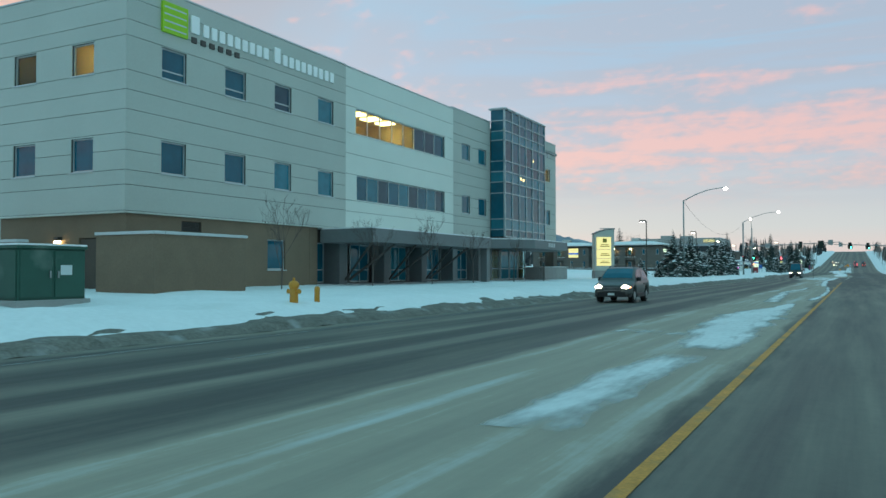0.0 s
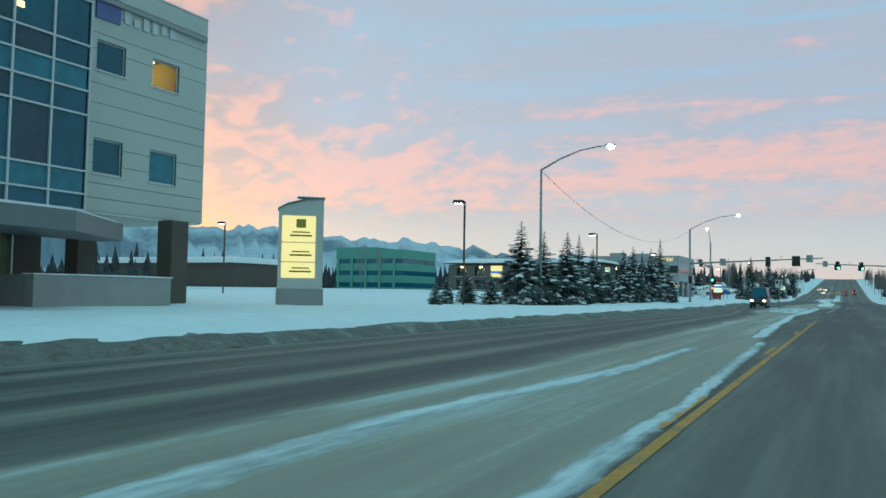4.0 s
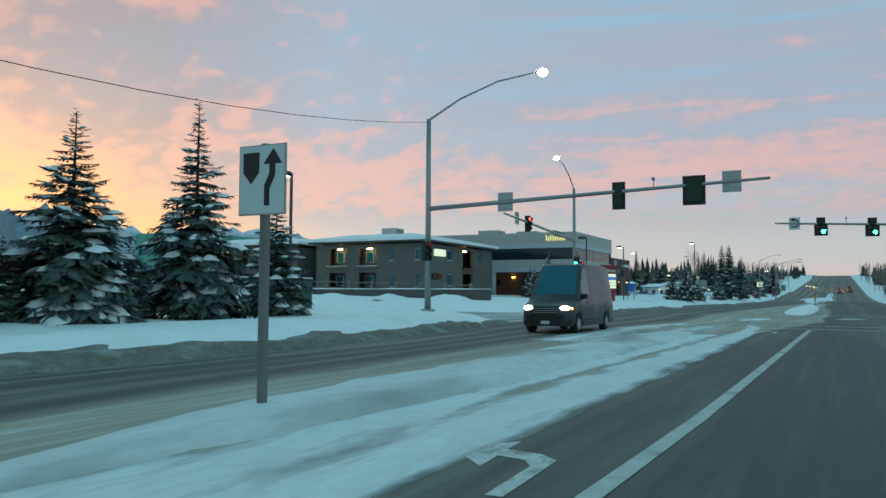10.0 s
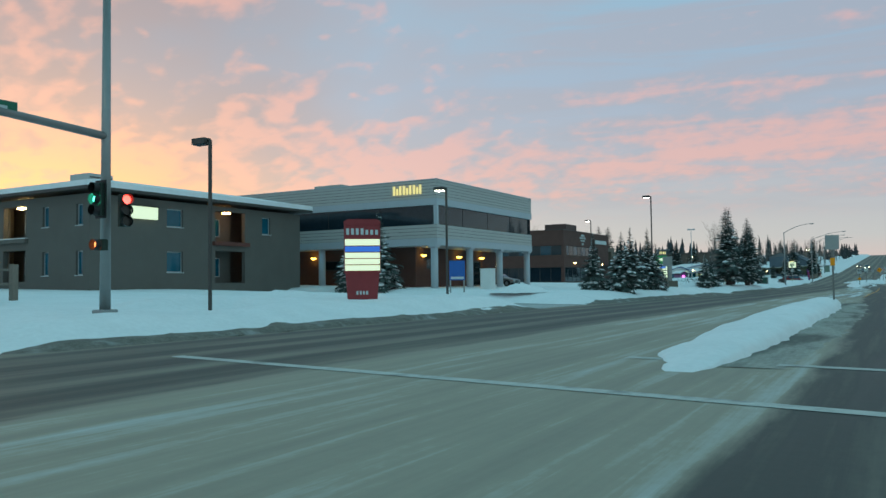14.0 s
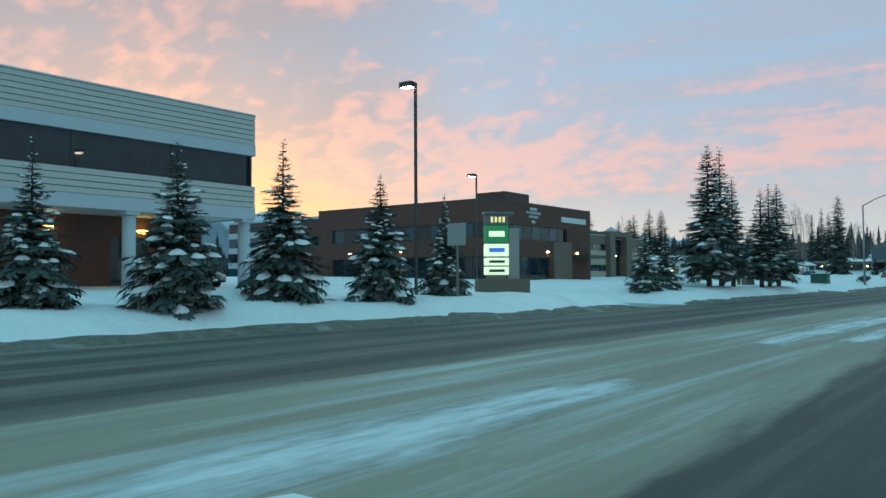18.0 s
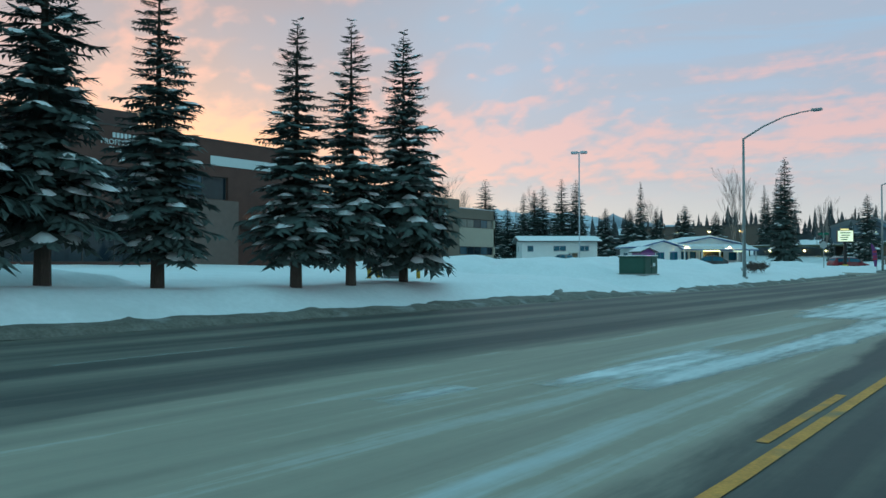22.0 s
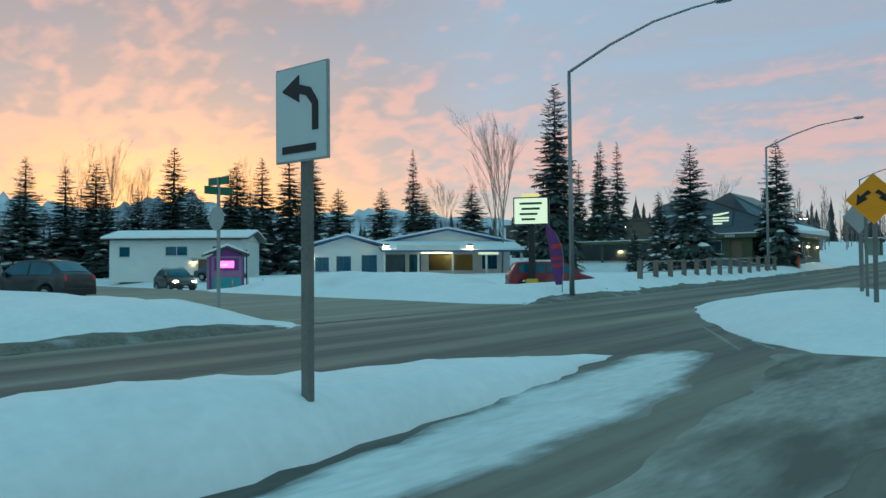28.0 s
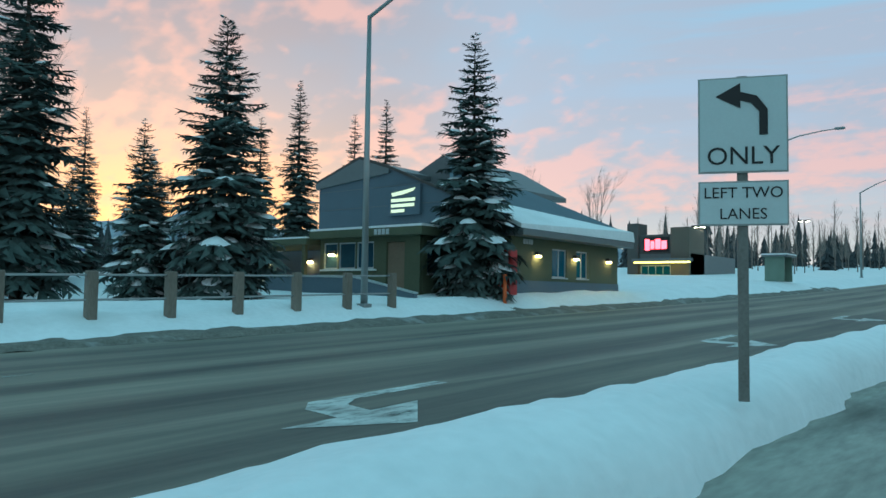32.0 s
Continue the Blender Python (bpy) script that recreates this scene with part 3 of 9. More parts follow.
def writing(name, text, size, material, parent, m, depth=0.01, label=""):
    cu = bpy.data.curves.new(name, "FONT")
    cu.body, cu.size, cu.extrude, cu.align_x, cu.align_y = text, size, depth, "CENTER", "CENTER"
    cu.resolution_u = 3
    tmp = bpy.data.objects.new(name, cu)
    scene.collection.objects.link(tmp)
    dg = bpy.context.evaluated_depsgraph_get()
    me = bpy.data.meshes.new_from_object(tmp.evaluated_get(dg))
    bpy.data.objects.remove(tmp)
    me.materials.clear()
    me.materials.append(material)
    ob = new(name, me)
    ob.parent = parent
    ob.matrix_basis = m
    if label:
        ob["label"] = label
    return ob

# ---- ground, road, distance ----
EAST = 9.6
# openings in the west bank: y from, y to
GAPS = [(178.0, 203.0), (234.0, 243.5), (283.0, 289.5), (331.5, 336.0), (384.0, 397.5)]


def grade(y):
    """The road's own height: level at first, then climbing."""
    if y < 330:
        return 0.0
    if y < 500:
        return 1.2e-4 * (y - 330) ** 2
    return 3.468 + 0.0408 * (min(y, 900) - 500)


def kerb(y):
    return float(np.interp(y, [-60, 160, 178, 203, 258, 272, 300, 345, 400, 440, 600], [-12.6, -12.6, -15.2, -17.3, -17.3, -16.2, -15.6, -16.0, -16.8, -17.4, -17.4]))


def smooth(a, b, x):
    t = min(1.0, max(0.0, (x - a) / (b - a)))
    return t * t * (3 - 2 * t)


def in_gap(y):
    """1 in the middle of a drive or side street, 0 along the bank."""
    return max(smooth(a - 2.0, a + 1.5, y) * (1 - smooth(b - 1.5, b + 2.0, y)) for a, b in GAPS)


def lot(x, y):
    """How far the lots lie above the road."""
    k = kerb(y)
    far = max(0.0, k - x)
    return 0.45 + 0.25 * smooth(180, 240, y) + 0.012 * min(far, 60) + (0.012 * min(far, 45) if y > 200 else 0) + 0.25 * smooth(400, 440, y) * smooth(4, 14, far)


def ground_z(x, y):
    n1 = noise.noise((x * 0.35, y * 0.22, 3.1))
    n2 = noise.noise((x * 1.1, y * 0.8, 7.7))
    k = kerb(y)
    if x < k + 0.3:
        rise = smooth(k + 0.3, k - 2.2, x)
        z = 0.04 + rise * (lot(x, y) + (0.20 * n1 + 0.10 * n2) * (1 - 0.6 * smooth(k - 6, k - 12, x)))
        heap = smooth(326, 338, y) * (1 - smooth(370, 382, y)) * smooth(k - 2.5, k - 8, x) * (1 - smooth(-38, -44, x))
        heap = max(heap, 0.5 * smooth(393, 398, y) * (1 - smooth(404, 410, y)) * smooth(k - 5, k - 9, x) * (1 - smooth(-31, -37, x)))
        z += heap * (0.5 + 0.75 * n1)
        g = in_gap(y)
        if x > -70:
            flat = 0.02 * max(0.0, k - x) if y > 200 else 0.0
            z = z * (1 - g) + (flat - 0.03) * g
        low = smooth(-18.7, -28 + 6.5 * (1 - smooth(407, 416, y)), x) * smooth(398.5 - 5 * smooth(-34, -40, x), 404 - 5 * smooth(-34, -40, x), y) * (1 - smooth(437, 445, y))
        low *= 1 - smooth(-36, -31, x) * smooth(-23, -26, x) * (1 - smooth(404, 409, y))
        return (grade(y) + z) * (1 - low) + (0.45 + 0.75 * smooth(408, 416, y) + 0.55 * grade(y) + 0.1 * n1) * low
    if x > EAST - 0.4:
        rise = smooth(EAST - 0.4, EAST + 1.5, x)
        return grade(y) + 0.04 + rise * (0.5 + 0.2 * n1 + 0.05 * n2)
    return grade(y) - 0.08


def ground_sheet():
    offs = [0.5, 0.25, 0.0, -0.3, -0.6, -0.9, -1.25, -1.6, -2.0, -2.5, -3.0, -3.6, -4.3, -5.0, -5.8, -6.8, -8, -9.5, -11.5, -14, -17, -20.5, -25, -30, -36, -44, -55, -75, -110, -200, -500, -1500, -4500]
    east = [-8, 0, 6, 9.2, 9.6, 10.2, 11, 12, 14, 18, 30, 80, 300, 1200, 4500]
    ys = [-4500, -1500, -400, -120, -60] + [-40 + 1.1 * i for i in range(490)] + [520, 560, 620, 700, 900, 1300, 2500, 4800]
    v, f = [], []
    for y in ys:
        xs = [kerb(y) + o for o in offs[::-1]] + east
        for x in xs:
            v.append((x, y, ground_z(x, y)))
    w = len(offs) + len(east)
    for j in range(len(ys) - 1):
        for i in range(w - 1):
            f.append((j * w + i, j * w + i + 1, (j + 1) * w + i + 1, (j + 1) * w + i))
    me = bpy.data.meshes.new("ground")
    me.from_pydata(v, [], f)
    me.materials.append(M_SNOW)
    me.polygons.foreach_set("use_smooth", [True] * len(me.polygons))
    return tagged(new("ground", me), "white snow covering the verges and lots", "snow", kind="structure")


ground_sheet()


def ribbon(name, left, right, y0, y1, dz, material, label, category, step=4.0, parent=None):
    """A strip along the road between two edges given by y."""
    mb = MB()
    n = max(1, int((y1 - y0) / step))
    for j in range(n):
        a, b = y0 + (y1 - y0) * j / n, y0 + (y1 - y0) * (j + 1) / n
        mb.quad((left(a), a, grade(a) + dz), (right(a), a, grade(a) + dz), (right(b), b, grade(b) + dz), (left(b), b, grade(b) + dz))
    ob = part(name, mb, material, parent)
    return tagged(ob, label, category, kind="structure") if label else ob


ribbon("road", lambda y: kerb(y) - 0.2, lambda y: EAST, -150, 900, 0.0, M_ROAD, "frosty grey asphalt road with thin packed snow", "road")


def side_strip(name, y0, y1, x_far, label, category, material=None):
    mb = MB()
    n = 16
    ym = (y0 + y1) / 2
    k = kerb(ym) - 0.2
    for i in range(n):
        a, b = k + (x_far - k) * i / n, k + (x_far - k) * (i + 1) / n
        h = lambda x, y: grade(y) + (0.02 * (k - x) if ym > 200 else 0.0) + 0.012
        for j in range(4):
            c, d = y0 + (y1 - y0) * j / 4, y0 + (y1 - y0) * (j + 1) / 4
            mb.quad((a, c, h(a, c)), (a, d, h(a, d)), (b, d, h(b, d)), (b, c, h(b, c)))
    return tagged(part(name, mb, material or M_ICE), label, category, kind="structure")


side_strip("side_street", 179.0, 202.0, -68, "side street of packed dirty snow", "road")
for n, (a, b) in enumerate(GAPS[1:4]):
    side_strip(f"driveway_{n + 1}", a + 0.9, b - 0.9, -44 if n != 0 else -30, "driveway of packed dirty snow", "driveway")
side_strip("driveway_4", 384.9, 397.0, -66, "wide driveway of frosty grey asphalt", "driveway", M_ROAD)


def slush_edge():
    """The dirty ploughed edge along the gutter: a lumpy skin that breaks up against the white snow above it."""
    offs = [0.5, 0.25, 0.0, -0.3, -0.6, -0.9, -1.25]
    bulk = [0.0, 0.10, 0.17, 0.15, 0.09, 0.03, -0.06]
    grid = [-40 + 1.1 * i for i in range(490)]
    rows = [[ground_z(kerb(y) + o, y) for o in offs] for y in grid]
    v, f = [], []
    fine = 3
    m = 2 * len(offs) - 1
    count = 0
    for i in range((len(grid) - 1) * fine + 1):
        k, r = min(i // fine, len(grid) - 2), 0.0
        r = i / fine - k
        y = grid[k] + 1.1 * r
        g, kx = in_gap(y), kerb(y)
        low = 0.55 if y < 60 else (1.0 if y < 172 else 0.5)
        cut = 0.0 if y < 172 else 0.05
        for j in range(m):
            q, h = j // 2, 0.5 * (j % 2)
            nx = min(q + 1, len(offs) - 1)
            o = offs[q] * (1 - h) + offs[nx] * h
            b = (bulk[q] * (1 - h) + bulk[nx] * h) * low
            z0 = (rows[k][q] * (1 - r) + rows[k + 1][q] * r) * (1 - h) + (rows[k][nx] * (1 - r) + rows[k + 1][nx] * r) * h
            base = max(z0, grade(y) - 0.01)
            up = smooth(0.1, -0.9, o)
            lump = b * (1 + 0.6 * noise.noise((o * 1.7, y * 0.45, 1.3))) + 0.05 * noise.noise((o * 4.0, y * 1.3, 4.2)) + up * (0.08 * noise.noise((o * 1.2, y * 0.35, 9.1)) + 0.06 * noise.noise((o * 3.0, y * 1.1, 2.2)) - 0.06 - cut)
            v.append((kx + o, y, base + lump * (1 - g) - 0.03 * g + 0.006))
        count += 1
    for i in range(count - 1):
        for j in range(m - 1):
            a = i * m + j
            f.append((a, a + m, a + m + 1, a + 1))
    me = bpy.data.meshes.new("snow_berm")
    me.from_pydata(v, [], f)
    me.materials.append(M_SLUSH)
    me.polygons.foreach_set("use_smooth", [True] * len(me.polygons))
    return tagged(new("snow_berm", me), "dirty grey ploughed snow along the kerb", "snow", kind="structure")


slush_edge()
LINES = thing("lane_marking", "worn yellow and white lane paint", "marking", kind="structure")


def worn_paint(name, cover):
    """Road paint scraped by ploughs: asphalt shows through in grains and drawn-out scratches."""
    m = mat(name, (0.64, 0.66, 0.63), 0.7, var=0.15, scale=4, fine=30, dirt=(0.33, 0.33, 0.31), dirt_at=(0.5, 0.76))
    N, L = m.node_tree.nodes, m.node_tree.links
    g = N.new("ShaderNodeNewGeometry")
    mp = N.new("ShaderNodeMapping")
    mp.inputs["Scale"].default_value = (1.0, 0.35, 1.0)
    L.new(g.outputs["Position"], mp.inputs[0])
    n = N.new("ShaderNodeTexNoise")
    n.inputs["Scale"].default_value, n.inputs["Detail"].default_value, n.inputs["Roughness"].default_value = 5.0, 7, 0.68
    L.new(mp.outputs[0], n.inputs["Vector"])
    r = N.new("ShaderNodeMapRange")
    r.inputs[1].default_value, r.inputs[2].default_value, r.inputs[4].default_value = 0.26, 0.52, cover
    L.new(n.outputs[0], r.inputs[0])
    t = N.new("ShaderNodeBsdfTransparent")
    mx = N.new("ShaderNodeMixShader")
    L.new(r.outputs[0], mx.inputs[0])
    L.new(t.outputs[0], mx.inputs[1])
    L.new(N["Principled BSDF"].outputs[0], mx.inputs[2])
    L.new(mx.outputs[0], N["Material Output"].inputs[0])
    return m


M_WORN_PAINT = worn_paint("worn_white_paint", 0.95)
M_FADED_PAINT = worn_paint("faded_white_paint", 0.3)


def stripe(x, y0, y1, w, material, dz=0.008):
    """A painted line; x is a place across the road or a table of (y, x)."""
    at = (lambda y: x) if isinstance(x, (int, float)) else (lambda y: float(np.interp(y, [q[0] for q in x], [q[1] for q in x])))
    return ribbon("stripe", lambda y: at(y) - w / 2, lambda y: at(y) + w / 2, y0, y1, dz, material, "", "", parent=LINES)


def flat_mark(outline, y, material, dz=0.009):
    """Paint with its own outline, laid on the road."""
    mb = MB()
    mb.quad(*[(a, b, grade(b) + dz) for a, b in outline])
    return part("paint_mark", mb, material, LINES)


stripe(-1.36, -60, 114.6, 0.12, M_YELLOW)
CENTRE = [(262, -1.68), (275, -1.64), (281, -1.54), (300, -1.40), (314, -1.50), (331, -1.68)]
stripe(CENTRE, 264, 332, 0.12, M_YELLOW)
for k in range(5):
    stripe(-1.53, 58.8 + 11.9 * k, 61.7 + 11.9 * k, 0.1, M_YELLOW)
for k in range(5):
    stripe([(y, x - 0.19) for y, x in CENTRE], 277.3 + 11.92 * k, 280.2 + 11.92 * k, 0.1, M_YELLOW)
stripe(-11.3, -40, 160, 0.1, M_FADED_PAINT)
for k in range(-4, 12):
    stripe(-8.9, k * 12.0, k * 12.0 + 3, 0.1, M_FADED_PAINT)
for k in range(18, 40):
    stripe([(210, -11.6), (300, -10.8), (345, -10.7), (400, -12.0), (430, -12.6), (480, -12.8)], k * 12.0, k * 12.0 + 3.4, 0.1, M_FADED_PAINT)
stripe([(144, -1.37), (149, -1.22), (162, -1.06), (175.8, -0.9)], 144.4, 175.8, 0.17, M_WHITE_LINE)
# stop and crossing bars
for y, x0, x1 in ((177.5, -5.2, 8.0), (181.9, -6.3, 8.0), (203.6, -13, 6.0), (207.0, -4.0, 6.0)):
    flat_mark([(x0, y), (x1, y - 0.16 * (x1 - x0)), (x1, y - 0.16 * (x1 - x0) + 0.34), (x0, y + 0.34)], y, M_WHITE_LINE)


def turn_arrow(x, y, s=1.0, way=1):
    """A left-turn arrow for the oncoming lane, or turned about for the own one."""
    pts = [(-0.95, 2.9), (-0.68, 2.9), (-0.6, 0.85), (-0.35, 0.45), (0.2, 0.3), (0.12, 1.25), (1.15, 0.05), (0.3, -1.15), (0.26, -0.3), (-0.45, -0.15), (-0.85, 0.25)]
    flat_mark([(x + a * s * way, y + b * s * way) for a, b in pts], y, M_WORN_PAINT, 0.007)


for x, y, way in ((-6.1, 423.9, 1), (-6.35, 412.2, 1), (-6.0, 436.2, 1), (-6.0, 449.0, 1), (-2.35, 146.0, -1), (-2.4, 173.6, -1), (-3.35, 329.0, -1)):
    turn_arrow(x, y, 0.95 if way > 0 else 0.5, way)
# two painted guide lines at the mouth of the turn
for (xa, ya), (xb, yb) in (((-4.2, 384.2), (-6.6, 389.0)), ((-3.7, 384.6), (-6.0, 388.5))):
    flat_mark([(xa, ya), (xa + 0.13, ya), (xb + 0.11, yb), (xb, yb)], ya, M_FADED_PAINT)


def raw_mesh(name, mb, material, smooth=False):
    me = bpy.data.meshes.new(name)
    me.from_pydata(mb.v, [], mb.f)
    bm = bmesh.new()
    bm.from_mesh(me)
    if smooth:
        bmesh.ops.remove_doubles(bm, verts=bm.verts, dist=1e-5)
    bm.to_mesh(me)
    bm.free()
    me.materials.append(material)
    if smooth:
        me.polygons.foreach_set("use_smooth", [True] * len(me.polygons))
    return me


def mound(stations, label, material=None, name="median_snow", lift=0.0):
    """A ploughed snow mound: stations are (y, east edge, west edge, height)."""
    ys = [q[0] for q in stations]
    cols = [[q[c] for q in stations] for c in (1, 2, 3)]
    n = max(6, int((ys[-1] - ys[0]) / 0.35))
    shape = [(0.0, -0.06), (0.02, 0.26), (0.06, 0.56), (0.12, 0.78), (0.2, 0.93), (0.3, 1.0), (0.42, 0.97), (0.56, 0.86), (0.7, 0.68), (0.83, 0.44), (0.93, 0.2), (1.0, -0.06)]
    fine = [k / 27 for k in range(28)]
    shape = [(u, float(np.interp(u, [q[0] for q in shape], [q[1] for q in shape]))) for u in fine]
    v, f = [], []
    for i in range(n + 1):
        y = ys[0] + (ys[-1] - ys[0]) * i / n
        e, w, h = (float(np.interp(y, ys, c)) for c in cols)
        e += 0.10 * noise.noise((y * 5.3, 2.2, ys[0]))
        e += 0.16 * noise.noise((y * 0.5, 1.7, ys[0])) + 0.09 * noise.noise((y * 2.1, 4.7, ys[0]))
        w += 0.2 * noise.noise((y * 0.5, 8.7, ys[0])) + 0.09 * noise.noise((y * 2.1, 3.1, ys[0]))
        for s, hh in shape:
            x = e + (w - e) * s
            z = h * hh * (1 + 0.22 * noise.noise((x * 0.6, y * 0.35, 5.0)) + 0.09 * noise.noise((x * 2.2, y * 1.7, 1.0))) + min(1.0, h * 3) * (0.035 * noise.noise((x * 1.9, y * 1.6, 9.0)) + 0.022 * noise.noise((x * 4.5, y * 4.2, 2.0)))
            v.append((x, y, grade(y) + (lift + z if hh > 0 else -0.05)))
    m = len(shape)
    for i in range(n):
        for k in range(m - 1):
            a = i * m + k
            f.append((a, a + m, a + m + 1, a + 1))
    me = bpy.data.meshes.new(name)
    me.from_pydata(v, [], f)
    me.materials.append(material or M_SNOW)
    me.polygons.foreach_set("use_smooth", [True] * len(me.polygons))
    return tagged(new(name, me), label, "snow", kind="structure")


def streak(stations, seed=0.0, material=None, label="thin packed snow streak on the asphalt", thick=1.0):
    """A thin packed streak of snow on the asphalt with a ragged rim."""
    ys = [q[0] for q in stations]
    n = max(5, int((ys[-1] - ys[0]) / 0.25))
    v, f, rim = [], [], []
    for i in range(n + 1):
        y = ys[0] + (ys[-1] - ys[0]) * i / n
        a, b = (float(np.interp(y, ys, [q[c] for q in stations])) for c in (1, 2))
        end = min(1.0, (min(i, n - i) + 0.2) * 0.25 / 1.2)
        mid, half = (a + b) / 2, max(0.04, 1.25 * (b - a) / 2)
        a = mid - half * (1 + 0.3 * noise.noise((y * 0.7, 2.0, seed))) - 0.08 * noise.noise((y * 2.6, 5.0, seed))
        b = mid + half * (1 + 0.3 * noise.noise((y * 0.7, 7.0, seed))) + 0.08 * noise.noise((y * 2.6, 9.0, seed))
        for u, z, e in ((0.0, 0.003, 0.0), (0.2, 0.010, 0.22), (0.5, 0.013, 0.34), (0.8, 0.010, 0.22), (1.0, 0.003, 0.0)):
            v.append((a + u * (b - a), y, grade(y) + z))
            rim.append(e * end * thick)
    for i in range(n):
        for k in range(4):
            q = i * 5 + k
            f.append((q, q + 1, q + 6, q + 5))
    me = bpy.data.meshes.new("road_snow")
    me.from_pydata(v, [], f)
    me.materials.append(material or M_STREAK)
    me.attributes.new("rim", "FLOAT", "POINT").data.foreach_set("value", rim)
    me.polygons.foreach_set("use_smooth", [True] * len(me.polygons))
    return tagged(new("road_snow", me), label, "snow", kind="structure")


mound([(142, -5.3, -5.7, 0.0), (145, -4.7, -6.3, 0.15), (150, -4.4, -6.8, 0.17), (166, -4.3, -6.8, 0.14), (172, -4.6, -6.2, 0.0)], "low packed snow on the raised median", M_PACKED)
mound([(205, -2.2, -2.7, 0.0), (208, -1.8, -3.6, 0.3), (216, -1.7, -4.2, 0.42), (228, -1.75, -4.6, 0.45), (236, -1.8, -4.6, 0.52), (242, -2.05, -4.2, 0.42), (245, -2.4, -3.8, 0.22), (247.5, -2.8, -3.2, 0.0)], "smooth white snow mound on the median")
mound([(344, -5.2, -5.8, 0.0), (347.5, -4.85, -6.2, 0.25), (351, -4.7, -6.8, 0.42), (358, -4.5, -7.4, 0.5), (366, -4.25, -8.0, 0.62), (373, -4.2, -8.2, 0.66), (377, -4.7, -7.7, 0.45), (380, -5.2, -7.1, 0.2), (382.3, -5.7, -6.4, 0.0)], "smooth white snow mound on the median")
mound([(384.3, -1.6, -3.0, 0.0), (386, -1.4, -4.4, 0.40), (388.7, -1.3, -6.0, 0.62), (393, -1.25, -8.3, 0.68), (397.5, -1.6, -10.2, 0.66), (399.2, -2.5, -10.5, 0.6), (401, -3.8, -10.2, 0.48), (403, -5.5, -9.6, 0.3), (405, -6.8, -8.4, 0.0)], "trampled white snow mound on the traffic island")
mound([(405.8, -2.0, -2.3, 0.0), (407, -1.75, -2.7, 0.38), (409, -1.65, -3.8, 0.52), (414, -1.7, -4.25, 0.56), (424, -1.75, -4.0, 0.55), (434, -1.9, -3.6, 0.55), (470, -1.6, -3.6, 0.5), (476, -2.0, -3.0, 0.0)], "smooth white snow ridge on the median")
STREAKS = [
    [(21, -3.0, -2.3), (25, -3.1, -2.4), (28, -2.9, -2.2)],
    [(29, -2.85, -2.0), (33.3, -3.31, -2.05), (36.8, -3.6, -2.1), (42, -3.6, -2.1), (47, -2.8, -2.2), (51, -2.5, -2.25)],
    [(32.2, -5.1, -4.7), (33.4, -5.0, -4.6)], [(32.1, -4.5, -4.05), (33.3, -4.5, -4.0)], [(31.8, -3.75, -3.4), (33.0, -3.7, -3.35)],
    [(52, -3.6, -3.0), (58, -3.9, -3.3), (64, -3.95, -3.5), (68, -4.2, -3.7), (70, -4.25, -3.8), (77, -3.6, -3.2), (84, -3.5, -3.2)],
    [(54, -2.1, -1.7), (62, -1.8, -1.5), (67.5, -1.78, -1.48), (73, -1.72, -1.52), (78, -1.9, -1.65), (88, -2.2, -1.9)],
    [(90, -2.6, -2.2), (98, -2.9, -2.4), (105, -3.15, -2.68), (111, -3.2, -2.66), (120, -3.45, -2.95), (127, -3.7, -3.2), (140, -3.6, -2.7), (150, -3.8, -2.66), (160, -3.7, -2.6), (172, -3.4, -2.6), (178, -3.45, -3.0), (181, -4.0, -3.5)],
    [(138, -5.0, -3.8), (144, -4.95, -3.55), (150, -4.85, -4.1), (159, -4.55, -3.85), (170, -4.5, -3.7)],
    [(162, -8.2, -6.8), (172, -8.7, -6.8), (176, -8.4, -6.9), (182, -7.2, -6.2)],
    [(167, -6.2, -4.8), (174, -6.1, -4.8), (179, -5.7, -4.8)],
    [(187, -5.2, -4.2), (191, -5.4, -3.4), (195, -4.8, -3.8)],
    [(193.5, 0.1, 0.6), (195.5, 0.1, 1.7), (197.5, 0.5, 1.2)],
    [(246, -4.6, -3.4), (249, -4.75, -3.3), (252.5, -4.75, -3.5), (255, -4.1, -3.5)],
    [(262, -4.6, -3.9), (270, -4.75, -3.6), (274, -4.6, -3.3), (276.3, -4.55, -3.2), (279, -4.1, -3.0), (284, -3.1, -2.4), (291, -3.1, -2.5)],
    [(264, -3.0, -2.3), (272, -3.0, -2.2), (281, -2.7, -2.1)],
    [(300.6, -5.45, -5.05), (302, -5.4, -5.0)], [(302.6, -4.6, -4.1), (308, -4.5, -3.8)], [(303, -3.9, -3.4), (312, -3.6, -2.7), (319, -3.7, -2.7)],
    [(317, -5.6, -3.6), (323, -5.9, -3.4), (326, -6.15, -3.35), (329.4, -6.1, -3.5), (332, -5.5, -3.8), (338, -5.6, -4.3), (344, -6.2, -4.7)],
    [(326.3, -2.75, -2.45), (327.6, -2.7, -2.35)],
    [(330, -5.0, -4.4), (340, -4.95, -4.4), (349, -4.9, -4.6)],
    [(342, -3.5, -3.3), (345, -3.65, -3.15), (350.4, -3.95, -3.3), (353, -3.6, -3.15), (358, -3.4, -3.0)],
    [(357, -3.2, -2.6), (366, -3.6, -2.8), (373, -3.8, -2.95), (377.3, -4.65, -3.05), (380, -5.0, -3.6), (382.5, -5.35, -4.2), (383.6, -5.1, -4.5)],
]
for k, st in enumerate(STREAKS):
    streak(st, 3.0 * k, thick=1.75 if st[0][0] in (29, 90, 138, 357) else 1.2)
